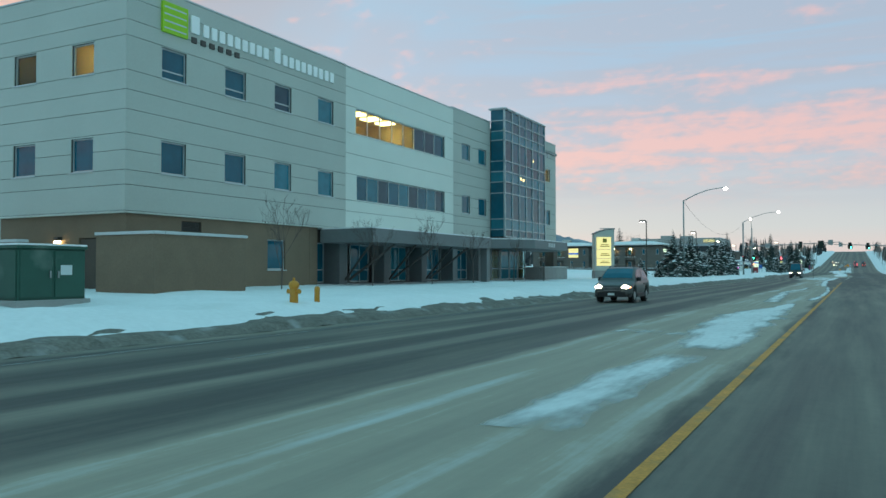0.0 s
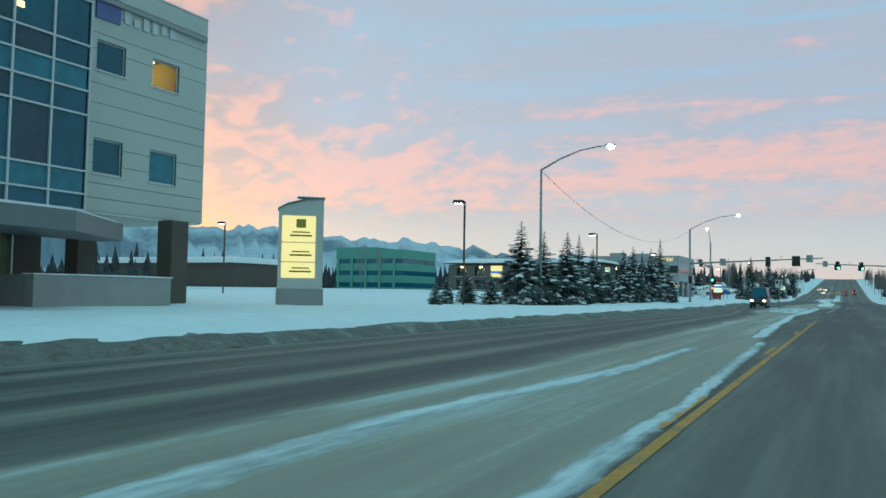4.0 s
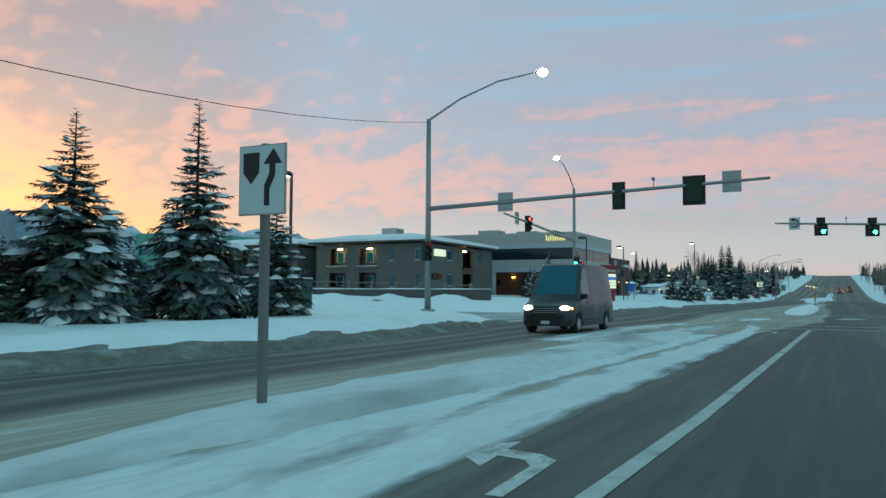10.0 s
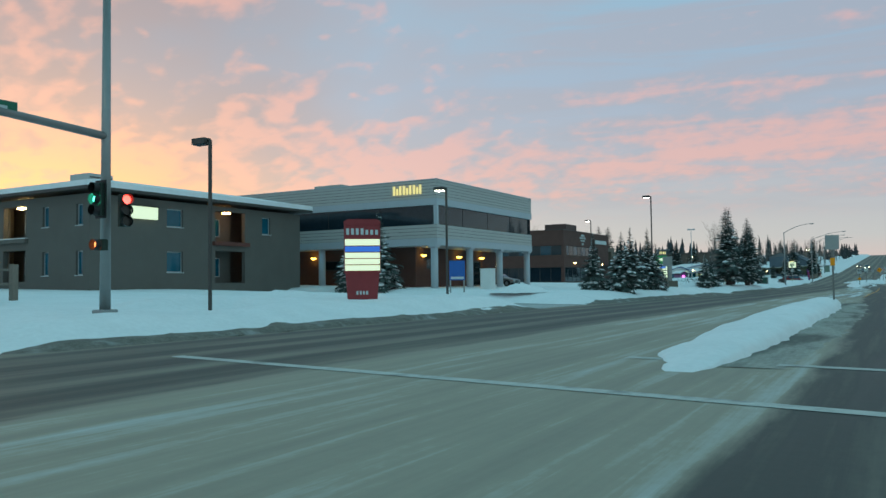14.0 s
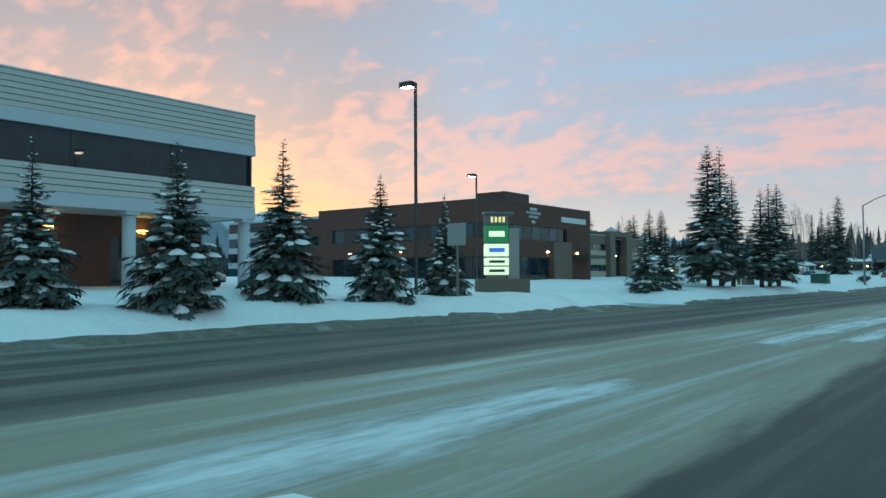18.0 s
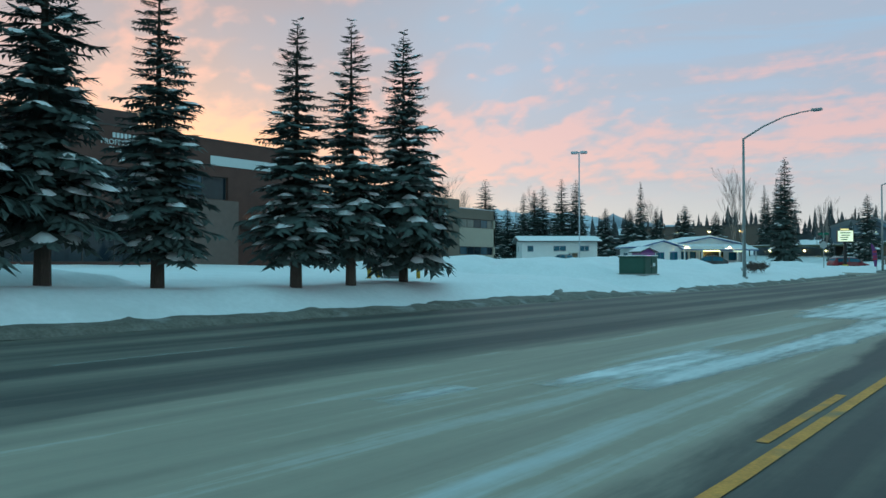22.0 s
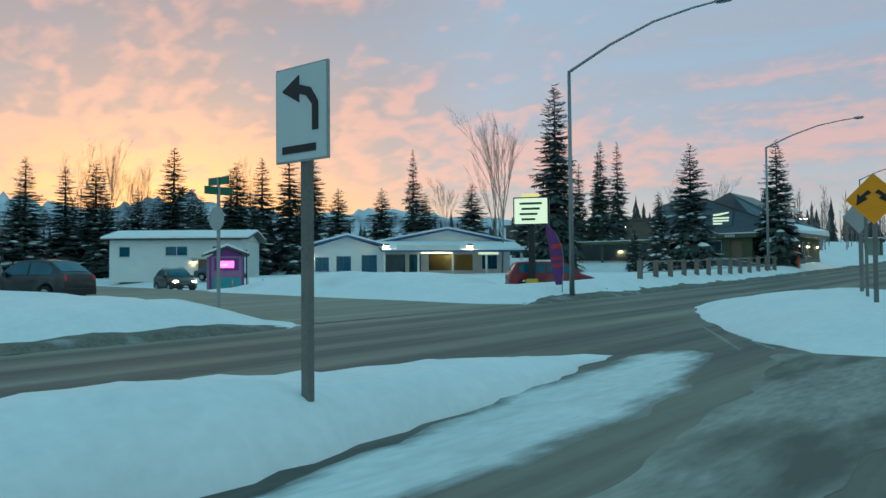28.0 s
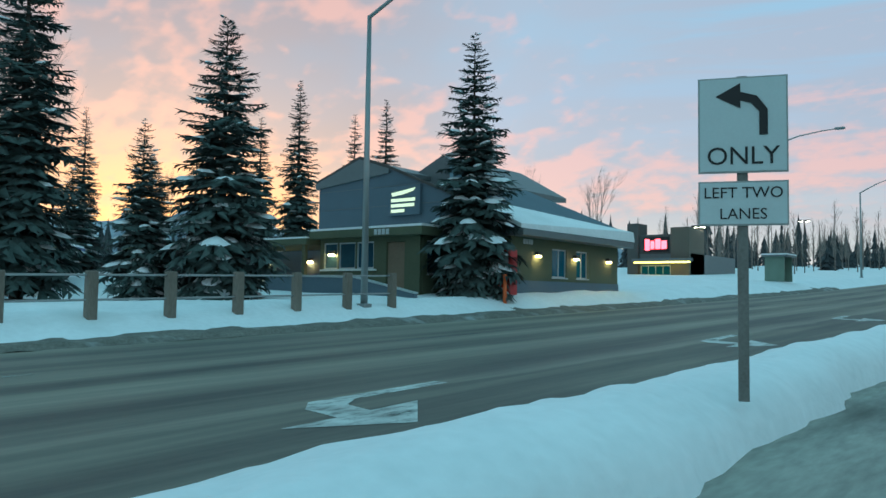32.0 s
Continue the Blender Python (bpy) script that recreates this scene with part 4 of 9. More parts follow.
# sanded slush thrown up beside the snow mounds
for k, st in enumerate(([(206, -2.2, -1.1), (216, -1.9, -0.75), (228, -1.8, -0.65), (240, -2.0, -0.8), (247, -2.6, -1.2)], [(366, -1.7, -0.9), (374.6, -1.85, -0.75), (379, -2.3, -0.8), (384, -3.0, -0.9)], [(385, -2.2, -0.8), (392, -2.3, -0.7), (399, -2.6, -0.7), (406, -2.6, -0.8)], [(408, -2.3, -0.75), (420, -2.3, -0.7), (434, -2.4, -0.7), (470, -2.2, -0.8)])):
    streak(st, 90 + 5.0 * k, M_SANDED, "sanded grey slush beside the snow mound")


def ridge(name, dist, a0, a1, height, step, material, label, seed, rough=1.0):
    """A far skyline of peaks, as a thick range with slopes."""
    mb = MB()
    n = int((a1 - a0) / step)
    rows = []
    for i in range(n + 1):
        a = radians(a0 + step * i)
        u = (a0 + step * i) * 0.11
        h = height(a0 + step * i) * (1 + 0.10 * rough * noise.noise((u * 2.2, seed, 0)) + 0.14 * rough * noise.noise((u * 7, seed, 4)) + 0.07 * rough * noise.noise((u * 22, seed, 9)))
        row = []
        for k, (dr, hh) in enumerate(((0.72, 0.0), (0.84, 0.42), (0.93, 0.74), (1.0, 1.0), (1.12, 0.3))):
            r = dist * dr
            jit = 1 + 0.16 * noise.noise((u * 15, k * 3.0, seed)) if 0 < k < 3 else 1
            row.append((-math.sin(a) * r, 200 + math.cos(a) * r, max(-1, h * hh * jit) if k else -2))
        rows.append(row)
    for r, s in zip(rows, rows[1:]):
        for k in range(4):
            mb.quad(r[k], r[k + 1], s[k + 1], s[k])
    return tagged(part(name, mb, material), label, "mountain", kind="structure")


def peak_height(a):
    """Skyline in metres at 4 km against the angle left of the road."""
    return float(np.interp(a, [-20, 5, 15, 22, 29, 36, 41, 48, 54, 60, 65, 75, 90, 120], [70, 70, 110, 200, 265, 280, 315, 300, 375, 320, 360, 370, 370, 300]))


ridge("mountain_range", 4000, -20, 120, peak_height, 0.35, M_MOUNT, "snowy blue mountain range on the horizon", 5.0)


# ---- buildings ----
class Face:
    """One upright face of a building: u along it, v up, w out of it."""

    def __init__(self, ox, oy, facing):
        self.o = Vector((ox, oy, 0))
        self.u, self.n = {"east": ((0, 1, 0), (1, 0, 0)), "south": ((1, 0, 0), (0, -1, 0)), "north": ((-1, 0, 0), (0, 1, 0)), "west": ((0, -1, 0), (-1, 0, 0))}[facing]
        self.u, self.n = Vector(self.u), Vector(self.n)

    def p(self, u, v, w=0.0):
        return tuple(self.o + self.u * u + self.n * w + Vector((0, 0, v)))

    def box(self, mb, u0, v0, w0, u1, v1, w1, c=0.0):
        a, b = self.p(u0, v0, w0), self.p(u1, v1, w1)
        return mb.box(*a, *b, c)


def pierced(face, u0, u1, v0, v1, holes, front, depth):
    """A slab between two heights with openings through it."""
    mb = MB()
    u0, u1 = u0 + 0.004, u1 - 0.004
    us = sorted({u0, u1, *[x for h in holes for x in (h[0], h[1]) if u0 < x < u1]})
    vs = sorted({v0, v1, *[x for h in holes for x in (h[2], h[3]) if v0 < x < v1]})
    inside = lambda a, b: any(h[0] - 1e-6 <= a < h[1] - 1e-6 and h[2] - 1e-6 <= b < h[3] - 1e-6 for h in holes)
    solid = {}
    for i, a in enumerate(us[:-1]):
        for j, b in enumerate(vs[:-1]):
            solid[i, j] = not inside(a, b)
    for (i, j), s in solid.items():
        if not s:
            continue
        a, b, c, d = us[i], us[i + 1], vs[j], vs[j + 1]
        mb.quad(face.p(a, c, front), face.p(b, c, front), face.p(b, d, front), face.p(a, d, front))
        mb.quad(face.p(a, d, front - depth), face.p(b, d, front - depth), face.p(b, c, front - depth), face.p(a, c, front - depth))
        for (di, dj), q in (((-1, 0), ((a, c), (a, d))), ((1, 0), ((b, d), (b, c))), ((0, -1), ((b, c), (a, c))), ((0, 1), ((a, d), (b, d)))):
            if not solid.get((i + di, j + dj), False):
                (p, q1), (r, s1) = q
                mb.quad(face.p(p, q1, front - depth), face.p(p, q1, front), face.p(r, s1, front), face.p(r, s1, front - depth))
    return mb


def window(parent, face, u0, u1, v0, v1, pane=None, depth=0.14, frame_mat=None, w=0.06, cols=1, rails=(), sill=True, name="window"):
    """A framed window set back in its opening."""
    fm = frame_mat or M_ALU
    mb = MB()
    face.box(mb, u0, v0, -depth - 0.05, u0 + w, v1, -depth + 0.04)
    face.box(mb, u1 - w, v0, -depth - 0.05, u1, v1, -depth + 0.04)
    face.box(mb, u0 + w, v1 - w, -depth - 0.05, u1 - w, v1, -depth + 0.04)
    face.box(mb, u0 + w, v0, -depth - 0.05, u1 - w, v0 + w, -depth + 0.04)
    for k in range(1, cols):
        x = u0 + (u1 - u0) * k / cols
        face.box(mb, x - w / 2, v0 + w, -depth - 0.05, x + w / 2, v1 - w, -depth + 0.035)
    for r in rails:
        y = v0 + (v1 - v0) * r
        face.box(mb, u0 + w, y - w / 2, -depth - 0.05, u1 - w, y + w / 2, -depth + 0.03)
    win = part(name, mb, fm, parent)
    for k in range(cols):
        a, b = u0 + (u1 - u0) * k / cols, u0 + (u1 - u0) * (k + 1) / cols
        g = MB()
        face.box(g, a + w * 0.4, v0 + w * 0.4, -depth - 0.02, b - w * 0.4, v1 - w * 0.4, -depth)
        pm = pane[k % len(pane)] if isinstance(pane, (list, tuple)) else (pane or M_GLASS)
        part("pane", g, pm, win)
    if sill:
        s = MB()
        face.box(s, u0 - 0.05, v0 - 0.06, -depth, u1 + 0.05, v0 - 0.003, 0.06)
        part("sill", s, fm, win)
    return win


def lit_room(parent, face, u0, u1, v0, v1, depth=0.14, deep=3.0, tubes=1):
    """The room behind a clear window, with its ceiling lamps on."""
    mb = MB()
    a, b, c, d, w0, w1 = u0 - 0.25, u1 + 0.25, v0 - 0.7, v1 + 0.35, -depth - 0.2, -depth - deep
    P = face.p
    mb.quad(P(a, c, w1), P(b, c, w1), P(b, d, w1), P(a, d, w1))
    mb.quad(P(a, c, w0), P(b, c, w0), P(b, c, w1), P(a, c, w1))
    mb.quad(P(a, d, w0), P(b, d, w0), P(b, d, w1), P(a, d, w1))
    mb.quad(P(a, c, w0), P(a, c, w1), P(a, d, w1), P(a, d, w0))
    mb.quad(P(b, c, w0), P(b, c, w1), P(b, d, w1), P(b, d, w0))
    room = part("room", mb, M_ROOM, parent, "warmly lit room interior")
    for k in range(tubes):
        x = u0 + (u1 - u0) * (k + 0.5) / tubes
        t = MB()
        face.box(t, x - 0.45, d - 0.14, w0 - 0.9, x + 0.45, d - 0.05, w0 - 2.0)
        part("ceiling_tube", t, M_TUBE, room)


def facade(parent, face, u0, u1, v0, v1, holes, joints, material, thick=0.05, backing=None):
    """Cladding in bands split at the joints, over a backing wall."""
    back = pierced(face, u0, u1, v0, v1, holes, -thick + 0.012, 0.22)
    part("backing_wall", back, backing or M_JOINT, parent)
    edges = [v0, *[j for j in joints if v0 < j < v1], v1]
    for a, b in zip(edges, edges[1:]):
        # a panel of its own wherever openings cut the band through
        cuts = sorted((h[0], h[1]) for h in holes if h[2] <= a + 0.012 and h[3] >= b - 0.012)
        starts, ends = [u0] + [c[1] for c in cuts], [c[0] for c in cuts] + [u1]
        for p, q in zip(starts, ends):
            if q - p > 0.05:
                part("panel", pierced(face, p, q, a + 0.012, b - 0.012, [h for h in holes if h[3] > a and h[2] < b and h[1] > p and h[0] < q], 0.0, thick - 0.004), material, parent)

# ---- trees ----


def spruce_meshes(seed, height, radius, levels, per, snow=0.5, bare=0.08, twigs=6, power=0.85):
    """Needles, snow and trunk of a spruce with drooping whorls."""
    rng = random.Random(seed)
    need, white, wood = MB(), MB(), MB()
    pts = [(0.02 * rng.uniform(-1, 1) * height * 0.1 * k / 6, 0.02 * rng.uniform(-1, 1) * height * 0.1 * k / 6, height * 0.97 * k / 6) for k in range(7)]
    r0 = 0.016 * height + 0.03
    wood.path(pts, [r0 * (1 - k / 6.4) for k in range(7)], 7)
    for i in range(levels):
        t = (i + 0.5) / levels
        z0 = height * (bare + (0.985 - bare) * t)
        reach = radius * (1 - t) ** power * rng.uniform(0.78, 1.12) + 0.016 * height
        if t < 0.12:
            reach *= 0.7 + 2.2 * t
        n = max(4, int(per * (1 - 0.55 * t)))
        a0 = rng.uniform(0, 6.28)
        for k in range(n):
            a = a0 + 6.283 * k / n + rng.uniform(-0.35, 0.35)
            ln = reach * rng.uniform(0.62, 1.18)
            z = z0 + rng.uniform(-0.5, 0.5) * height / levels
            lift = 0.28 * (t - 0.35)
            droop = -0.30 * (1 - t) - 0.05
            ca, sa = math.cos(a), math.sin(a)

            def at(s):
                return Vector((ca * ln * s, sa * ln * s, z + ln * (lift * s + droop * s * s + 0.12 * s ** 4)))

            side = Vector((-sa, ca, 0))
            wood.tube(at(0), at(0.75), 0.012 + 0.006 * ln, 0.004, 3, False)
            wid = ln * 0.40 + 0.011 * height
            for m in range(twigs):
                s0 = 0.14 + 0.84 * m / twigs
                s1 = min(1.12, s0 + 0.34 + 0.06 * rng.random())
                p, q = at(s0), at(s1)
                for sg in (-1, 1):
                    out = side * (sg * wid * (1.05 - 0.75 * s0) * rng.uniform(0.7, 1.2))
                    sag = Vector((0, 0, -0.16 * ln * rng.uniform(0.5, 1.3) * (1 - 0.4 * t)))
                    tip = p.lerp(q, 0.75) + out + sag
                    need.quad(p, p.lerp(q, 0.45) + out * 0.5 + sag * 0.2, tip, p.lerp(q, 0.62) + out * 0.18 + sag * 0.55)
            e = at(0.88)
            need.quad(e + side * 0.07 * ln, at(1.1), e - side * 0.07 * ln, at(0.6) - Vector((0, 0, 0.06 * ln)))
            if rng.random() < snow * (1.15 - 0.75 * t):
                s0, s1 = rng.uniform(0.3, 0.5), rng.uniform(0.75, 1.0)
                h = 0.035 + 0.035 * ln
                ring = [at(s0), at((s0 + s1) / 2) + side * wid * 0.42 - Vector((0, 0, 0.03 * ln)), at(s1), at((s0 + s1) / 2) - side * wid * 0.42 - Vector((0, 0, 0.03 * ln))]
                topp = at((s0 + s1) / 2) + Vector((0, 0, h))
                mids = [ring[j].lerp(ring[(j + 1) % 4], 0.5) + (ring[j].lerp(ring[(j + 1) % 4], 0.5) - topp) * 0.25 * rng.uniform(0.2, 1.2) for j in range(4)]
                loop = [x for pr in zip(ring, mids) for x in pr]
                for j in range(8):
                    u, w = loop[j], loop[(j + 1) % 8]
                    mu, mw = u.lerp(topp, 0.45) + Vector((0, 0, h * 0.55)), w.lerp(topp, 0.45) + Vector((0, 0, h * 0.55))
                    white.quad(u, w, mw, mu)
                    white.quad(mu, mw, topp)
    return need, white, wood


def spruce(seed, height, radius, levels, per, label, group, **kw):
    n, w, t = spruce_meshes(seed, height, radius, levels, per, **kw)
    root = thing("spruce_tree", label, "tree", group)
    new("crown", raw_mesh("crown", n, M_NEEDLE)).parent = root
    new("trunk", raw_mesh("trunk", t, M_BARK)).parent = root
    if w.v:
        tagged(new("snow_load", raw_mesh("snow_load", w, M_SNOW, True)), kind="stuff").parent = root
    return root


def bare_tree(seed, height, label, group, material, spread=0.5, depth=5, stem=0.02, split=3, name="bare_tree"):
    """A leafless tree: a trunk that forks again and again."""
    rng = random.Random(seed)
    trunk, crown = MB(), MB()

    def grow(p, d, ln, r, k):
        q = p + d * ln
        (trunk if k == 0 else crown).tube(p, q, r, r * 0.7, 6 if k == 0 else 3, False)
        if k >= depth or r < 0.0022:
            return
        for i in range(split if k else split + 2):
            base = p.lerp(q, rng.uniform(0.45, 1.0)) if i else q
            nd = (d + Vector((rng.uniform(-1, 1), rng.uniform(-1, 1), rng.uniform(-0.25, 0.7))) * spread).normalized()
            grow(base, nd, ln * rng.uniform(0.5, 0.78), max(r * 0.58, 0.003), k + 1)

    grow(Vector((0, 0, -0.1)), Vector((0.02, 0.02, 1)).normalized(), height * 0.42, stem * height * 0.6, 0)
    root = thing(name, label, "tree", group)
    new("trunk", raw_mesh("trunk", trunk, material)).parent = root
    new("crown", raw_mesh("crown", crown, material)).parent = root
    return root


class Kind:
    """A thing built at its first place and copied to the others."""

    def __init__(self, proto):
        self.proto, self.used = proto, False

    def put(self, x, y, z, scale=1.0, turn=0.0, wide=1.0, label=""):
        m = Matrix.Translation((x, y, z)) @ Matrix.Rotation(radians(turn), 4, "Z") @ Matrix.Diagonal((scale * wide, scale * wide, scale, 1))
        if self.used:
            ob = copy_thing(self.proto, m)
            ob.matrix_basis = m
        else:
            ob, self.used = self.proto, True
            ob.matrix_basis = m
        if label:
            ob["label"] = label
        return ob


def gz(x, y):
    return ground_z(x, y)


# ---- lamps, signs, signals ----


def street_lamp(x, y, h=10.7, arm=5.2, rise=1.6, lit=True, label="", z=None):
    z = gz(x, y) - 0.1 if z is None else z
    root = thing("street_lamp", label or ("tall grey steel street lamp with a lit curved arm" if lit else "tall grey steel street lamp with an unlit curved arm"), "street lamp", "street lamps", at=(x, y, z))
    h -= z
    mb = MB()
    mb.tube((0, 0, 0), (0, 0, h), 0.125, 0.075, 10)
    part("pole", mb, M_METAL, root, smooth=True)
    b = MB()
    b.box(-0.2, -0.2, 0, 0.2, 0.2, 0.16, 0.03)
    part("base_plate", b, M_METAL, root)
    a = MB()
    pts = [(0, 0, h - 0.05), (arm * 0.3, 0, h + rise * 0.48), (arm * 0.6, 0, h + rise * 0.84), (arm * 0.85, 0, h + rise * 0.97), (arm, 0, h + rise)]
    a.path(pts, [0.07, 0.06, 0.05, 0.045, 0.04], 7)
    part("arm", a, M_METAL, root)
    hd = MB()
    hd.box(arm - 0.1, -0.16, h + rise - 0.05, arm + 0.6, 0.16, h + rise + 0.09, 0.04)
    part("lamp_head", hd, M_METAL, root)
    ln = MB()
    if lit:
        # lit lens is an oversized ball, its shape standing in for glare
        ln.ball((arm + 0.3, 0, h + rise - 0.09), 0.27, 12, 8, 0.75)
    else:
        ln.box(arm + 0.05, -0.12, h + rise - 0.09, arm + 0.5, 0.12, h + rise - 0.045, 0.02)
    part("lens", ln, M_STREETLED if lit else M_GLASS_GREY, root, smooth=lit)
    return root


def lot_lamp(x, y, h, heads=1, lit=True, turn=0.0, material=None, z=None):
    z = gz(x, y) - 0.1 if z is None else z
    root = thing("parking_lamp", "square parking lot lamp on a slim pole, " + ("lit" if lit else "unlit"), "street lamp", "parking lamps", at=(x, y, z), turn=turn)
    h -= z
    pm = material or M_DARKMETAL
    mb = MB()
    mb.box(-0.055, -0.055, 0, 0.055, 0.055, h, 0.01)
    part("pole", mb, pm, root)
    for s in ((-1,) if heads == 1 else (-1, 1)):
        hd = MB()
        hd.box(s * 0.12, -0.2, h - 0.12, s * 0.78, 0.2, h + 0.1, 0.03)
        hd.box(0, -0.03, h - 0.03, s * 0.14, 0.03, h + 0.03)
        part("lamp_head", hd, pm, root)
        ln = MB()
        ln.box(s * 0.2, -0.15, h - 0.15, s * 0.7, 0.15, h - 0.118)
        part("lens", ln, M_STREETLED if lit else M_GLASS_GREY, root)
    return root

# ---- the three-storey office ----


def spread(a, b, n):
    return [a + (b - a) * i / n for i in range(n + 1)]


def snow_cap(parent, x0, y0, x1, y1, z, h=0.12, name="snow_cap"):
    """Snow lying on a ledge or flat roof, with an uneven edge."""
    mb = MB()
    nx, ny = max(2, int(abs(x1 - x0) / 1.2)), max(2, int(abs(y1 - y0) / 1.2))
    nx, ny = min(nx, 30), min(ny, 30)
    P = lambda i, j: (x0 + (x1 - x0) * i / nx, y0 + (y1 - y0) * j / ny)
    hz_ = lambda i, j: z + (h * (0.75 + 0.5 * noise.noise((P(i, j)[0] * 0.8, P(i, j)[1] * 0.8, 1.0))) if 0 < i < nx and 0 < j < ny else h * 0.55)
    for i in range(nx):
        for j in range(ny):
            q = [(*P(a, b), hz_(a, b)) for a, b in ((i, j), (i + 1, j), (i + 1, j + 1), (i, j + 1))]
            mb.quad(*q)
    rim = [(i, 0) for i in range(nx)] + [(nx, j) for j in range(ny)] + [(i, ny) for i in range(nx, 0, -1)] + [(0, j) for j in range(ny, 0, -1)]
    for a, b in zip(rim, rim[1:] + rim[:1]):
        mb.quad((*P(*a), z), (*P(*b), z), (*P(*b), hz_(*b)), (*P(*a), hz_(*a)))
    return part(name, raw_mesh(name, mb, M_SNOW, False), M_SNOW, parent)


def wall_lamp(parent, face, u, v, size=0.22):
    mb = MB()
    face.box(mb, u - size * 0.6, v - 0.05, 0.0, u + size * 0.6, v + 0.12, 0.2)
    holder = part("wall_lamp", mb, M_DARKMETAL, parent)
    g = MB()
    face.box(g, u - size * 0.5, v - 0.13, 0.03, u + size * 0.5, v - 0.052, 0.18)
    part("bulb", g, M_WARMLAMP, holder)


def office():
    root = thing("office_building", "three-storey grey panel office with a blue glass stair tower", "building")
    joints = [4.9, 5.5, 6.3, 7.0, 7.95, 8.75, 9.55, 10.95, 11.6, 12.5]
    UP, LO = (9.58, 10.9), (5.54, 6.93)
    # east face, near block
    f = Face(-25.9, 36.705, "east")
    us = [(1.85, 3.25), (5.65, 7.08), (9.2, 10.55), (12.85, 14.3)]
    holes = [(a, b, *r) for a, b in us for r in (UP, LO)]
    facade(root, f, 0, 15.5, 3.85, 13.25, holes, joints, M_PANEL)
    for i, (a, b) in enumerate(us):
        window(root, f, a, b, *UP, pane=[M_GLASS, M_GLASS, M_GLASS_GREY, M_GLASS_TEAL][i], rails=(0.28,) if i < 3 else ())
        window(root, f, a, b, *LO, pane=[M_GLASS, M_GLASS, M_GLASS_TEAL, M_GLASS_TEAL][i])
    # south face
    s = Face(-34.2, 36.7, "south")
    sw = [(1.25, 2.75), (5.05, 6.4)]
    holes = [(a, b, *r) for a, b in sw for r in (UP, LO)]
    facade(root, s, 0, 8.3, 3.85, 13.25, holes, joints, M_PANEL)
    for a, b in sw:
        window(root, s, a, b, *UP, pane=M_CLEAR)
        window(root, s, a, b, *LO)
        lit_room(root, s, a, b, *UP, deep=2.4)
    s2 = Face(-50, 37.6, "south")
    facade(root, s2, 0, 15.78, 0.0, 13.0, [(12.5, 14.0, *UP), (12.5, 14.0, *LO), (8, 9.4, *UP), (8, 9.4, *LO)], joints, M_PANEL)
    for r in (UP, LO):
        window(root, s2, 12.5, 14.0, *r)
        window(root, s2, 8, 9.4, *r)
    # pale middle block with ribbon windows
    m = Face(-26.2, 52.2, "east")
    holes = [(1.5, 13.0, 9.55, 11.05), (1.6, 13.0, 5.6, 7.08)]
    facade(root, m, 0.02, 14.38, 3.9, 13.35, holes, [4.9, 5.55, 7.1, 8.3, 9.5, 11.1, 12.2], M_PANEL_PALE)
    window(root, m, *holes[0], pane=[M_CLEAR, M_CLEAR, M_CLEAR, M_CLEAR, M_CLEAR, M_GLASS_GREY, M_GLASS_GREY, M_GLASS], cols=8, sill=False, w=0.05)
    lit_room(root, m, 1.5, 8.6, 9.55, 11.05, tubes=4, deep=4)
    window(root, m, *holes[1], pane=[M_GLASS, M_GLASS_TEAL, M_GLASS_GREY], cols=9, sill=False, w=0.05)
    # grey block before the tower
    g = Face(-26.3, 66.6, "east")
    us = [(1.6, 3.05), (4.6, 6.1)]
    holes = [(a, b, *r) for a, b in us for r in ((9.85, 11.1), (5.77, 7.14))]
    facade(root, g, 0.02, 6.9, 3.9, 13.5, holes, joints, M_PANEL)
    for a, b in us:
        window(root, g, a, b, 9.85, 11.1, pane=M_GLASS_TEAL)
        window(root, g, a, b, 5.77, 7.14)
    # glass tower
    t = Face(-25.0, 73.5, "east")
    rows = [4.15, 4.75, 5.6, 7.7, 8.6, 9.45, 10.3, 12.0, 12.75, 13.6, 14.5]
    tower = part("glass_tower", t.box(MB(), 0.15, 4.1, -1.2, 9.15, 14.42, -0.25), M_DARKMETAL, root, "blue glass stair tower with pale mullions")
    for i, u in enumerate(spread(0, 9.3, 6)):
        mb = MB()
        t.box(mb, u - 0.04, 4.1, -0.12, u + 0.04, 14.5, 0.03)
        part("mullion", mb, M_ALU, tower)
    for v in rows:
        mb = MB()
        t.box(mb, -0.04, v - 0.035, -0.12, 9.34, v + 0.035, 0.05)
        part("transom", mb, M_ALU, tower)
    for j, (a, b) in enumerate(zip(rows, rows[1:])):
        for i in range(6):
            u0, u1 = 9.3 * i / 6 + 0.042, 9.3 * (i + 1) / 6 - 0.042
            mb = MB()
            t.box(mb, u0, a + 0.037, -0.1, u1, b - 0.037, -0.05)
            pm = M_GLASS_TEAL if j in (1, 4, 7) else (M_GLASS if (i + j) % 3 else M_GLASS_GREY)
            part("pane", mb, pm, tower)
    for fc in (Face(-26.3, 73.5, "south"), Face(-25.0, 82.8, "north")):
        for j, (a, b) in enumerate(zip(rows, rows[1:])):
            mb = MB()
            fc.box(mb, 0.05, a + 0.03, -0.1, 1.25, b - 0.03, -0.04)
            part("pane", mb, M_GLASS_TEAL if j % 3 == 1 else M_GLASS, tower)
            mb = MB()
            fc.box(mb, 0.0, b - 0.03, -0.11, 1.29, b + 0.03, 0.03)
            part("transom", mb, M_ALU, tower)
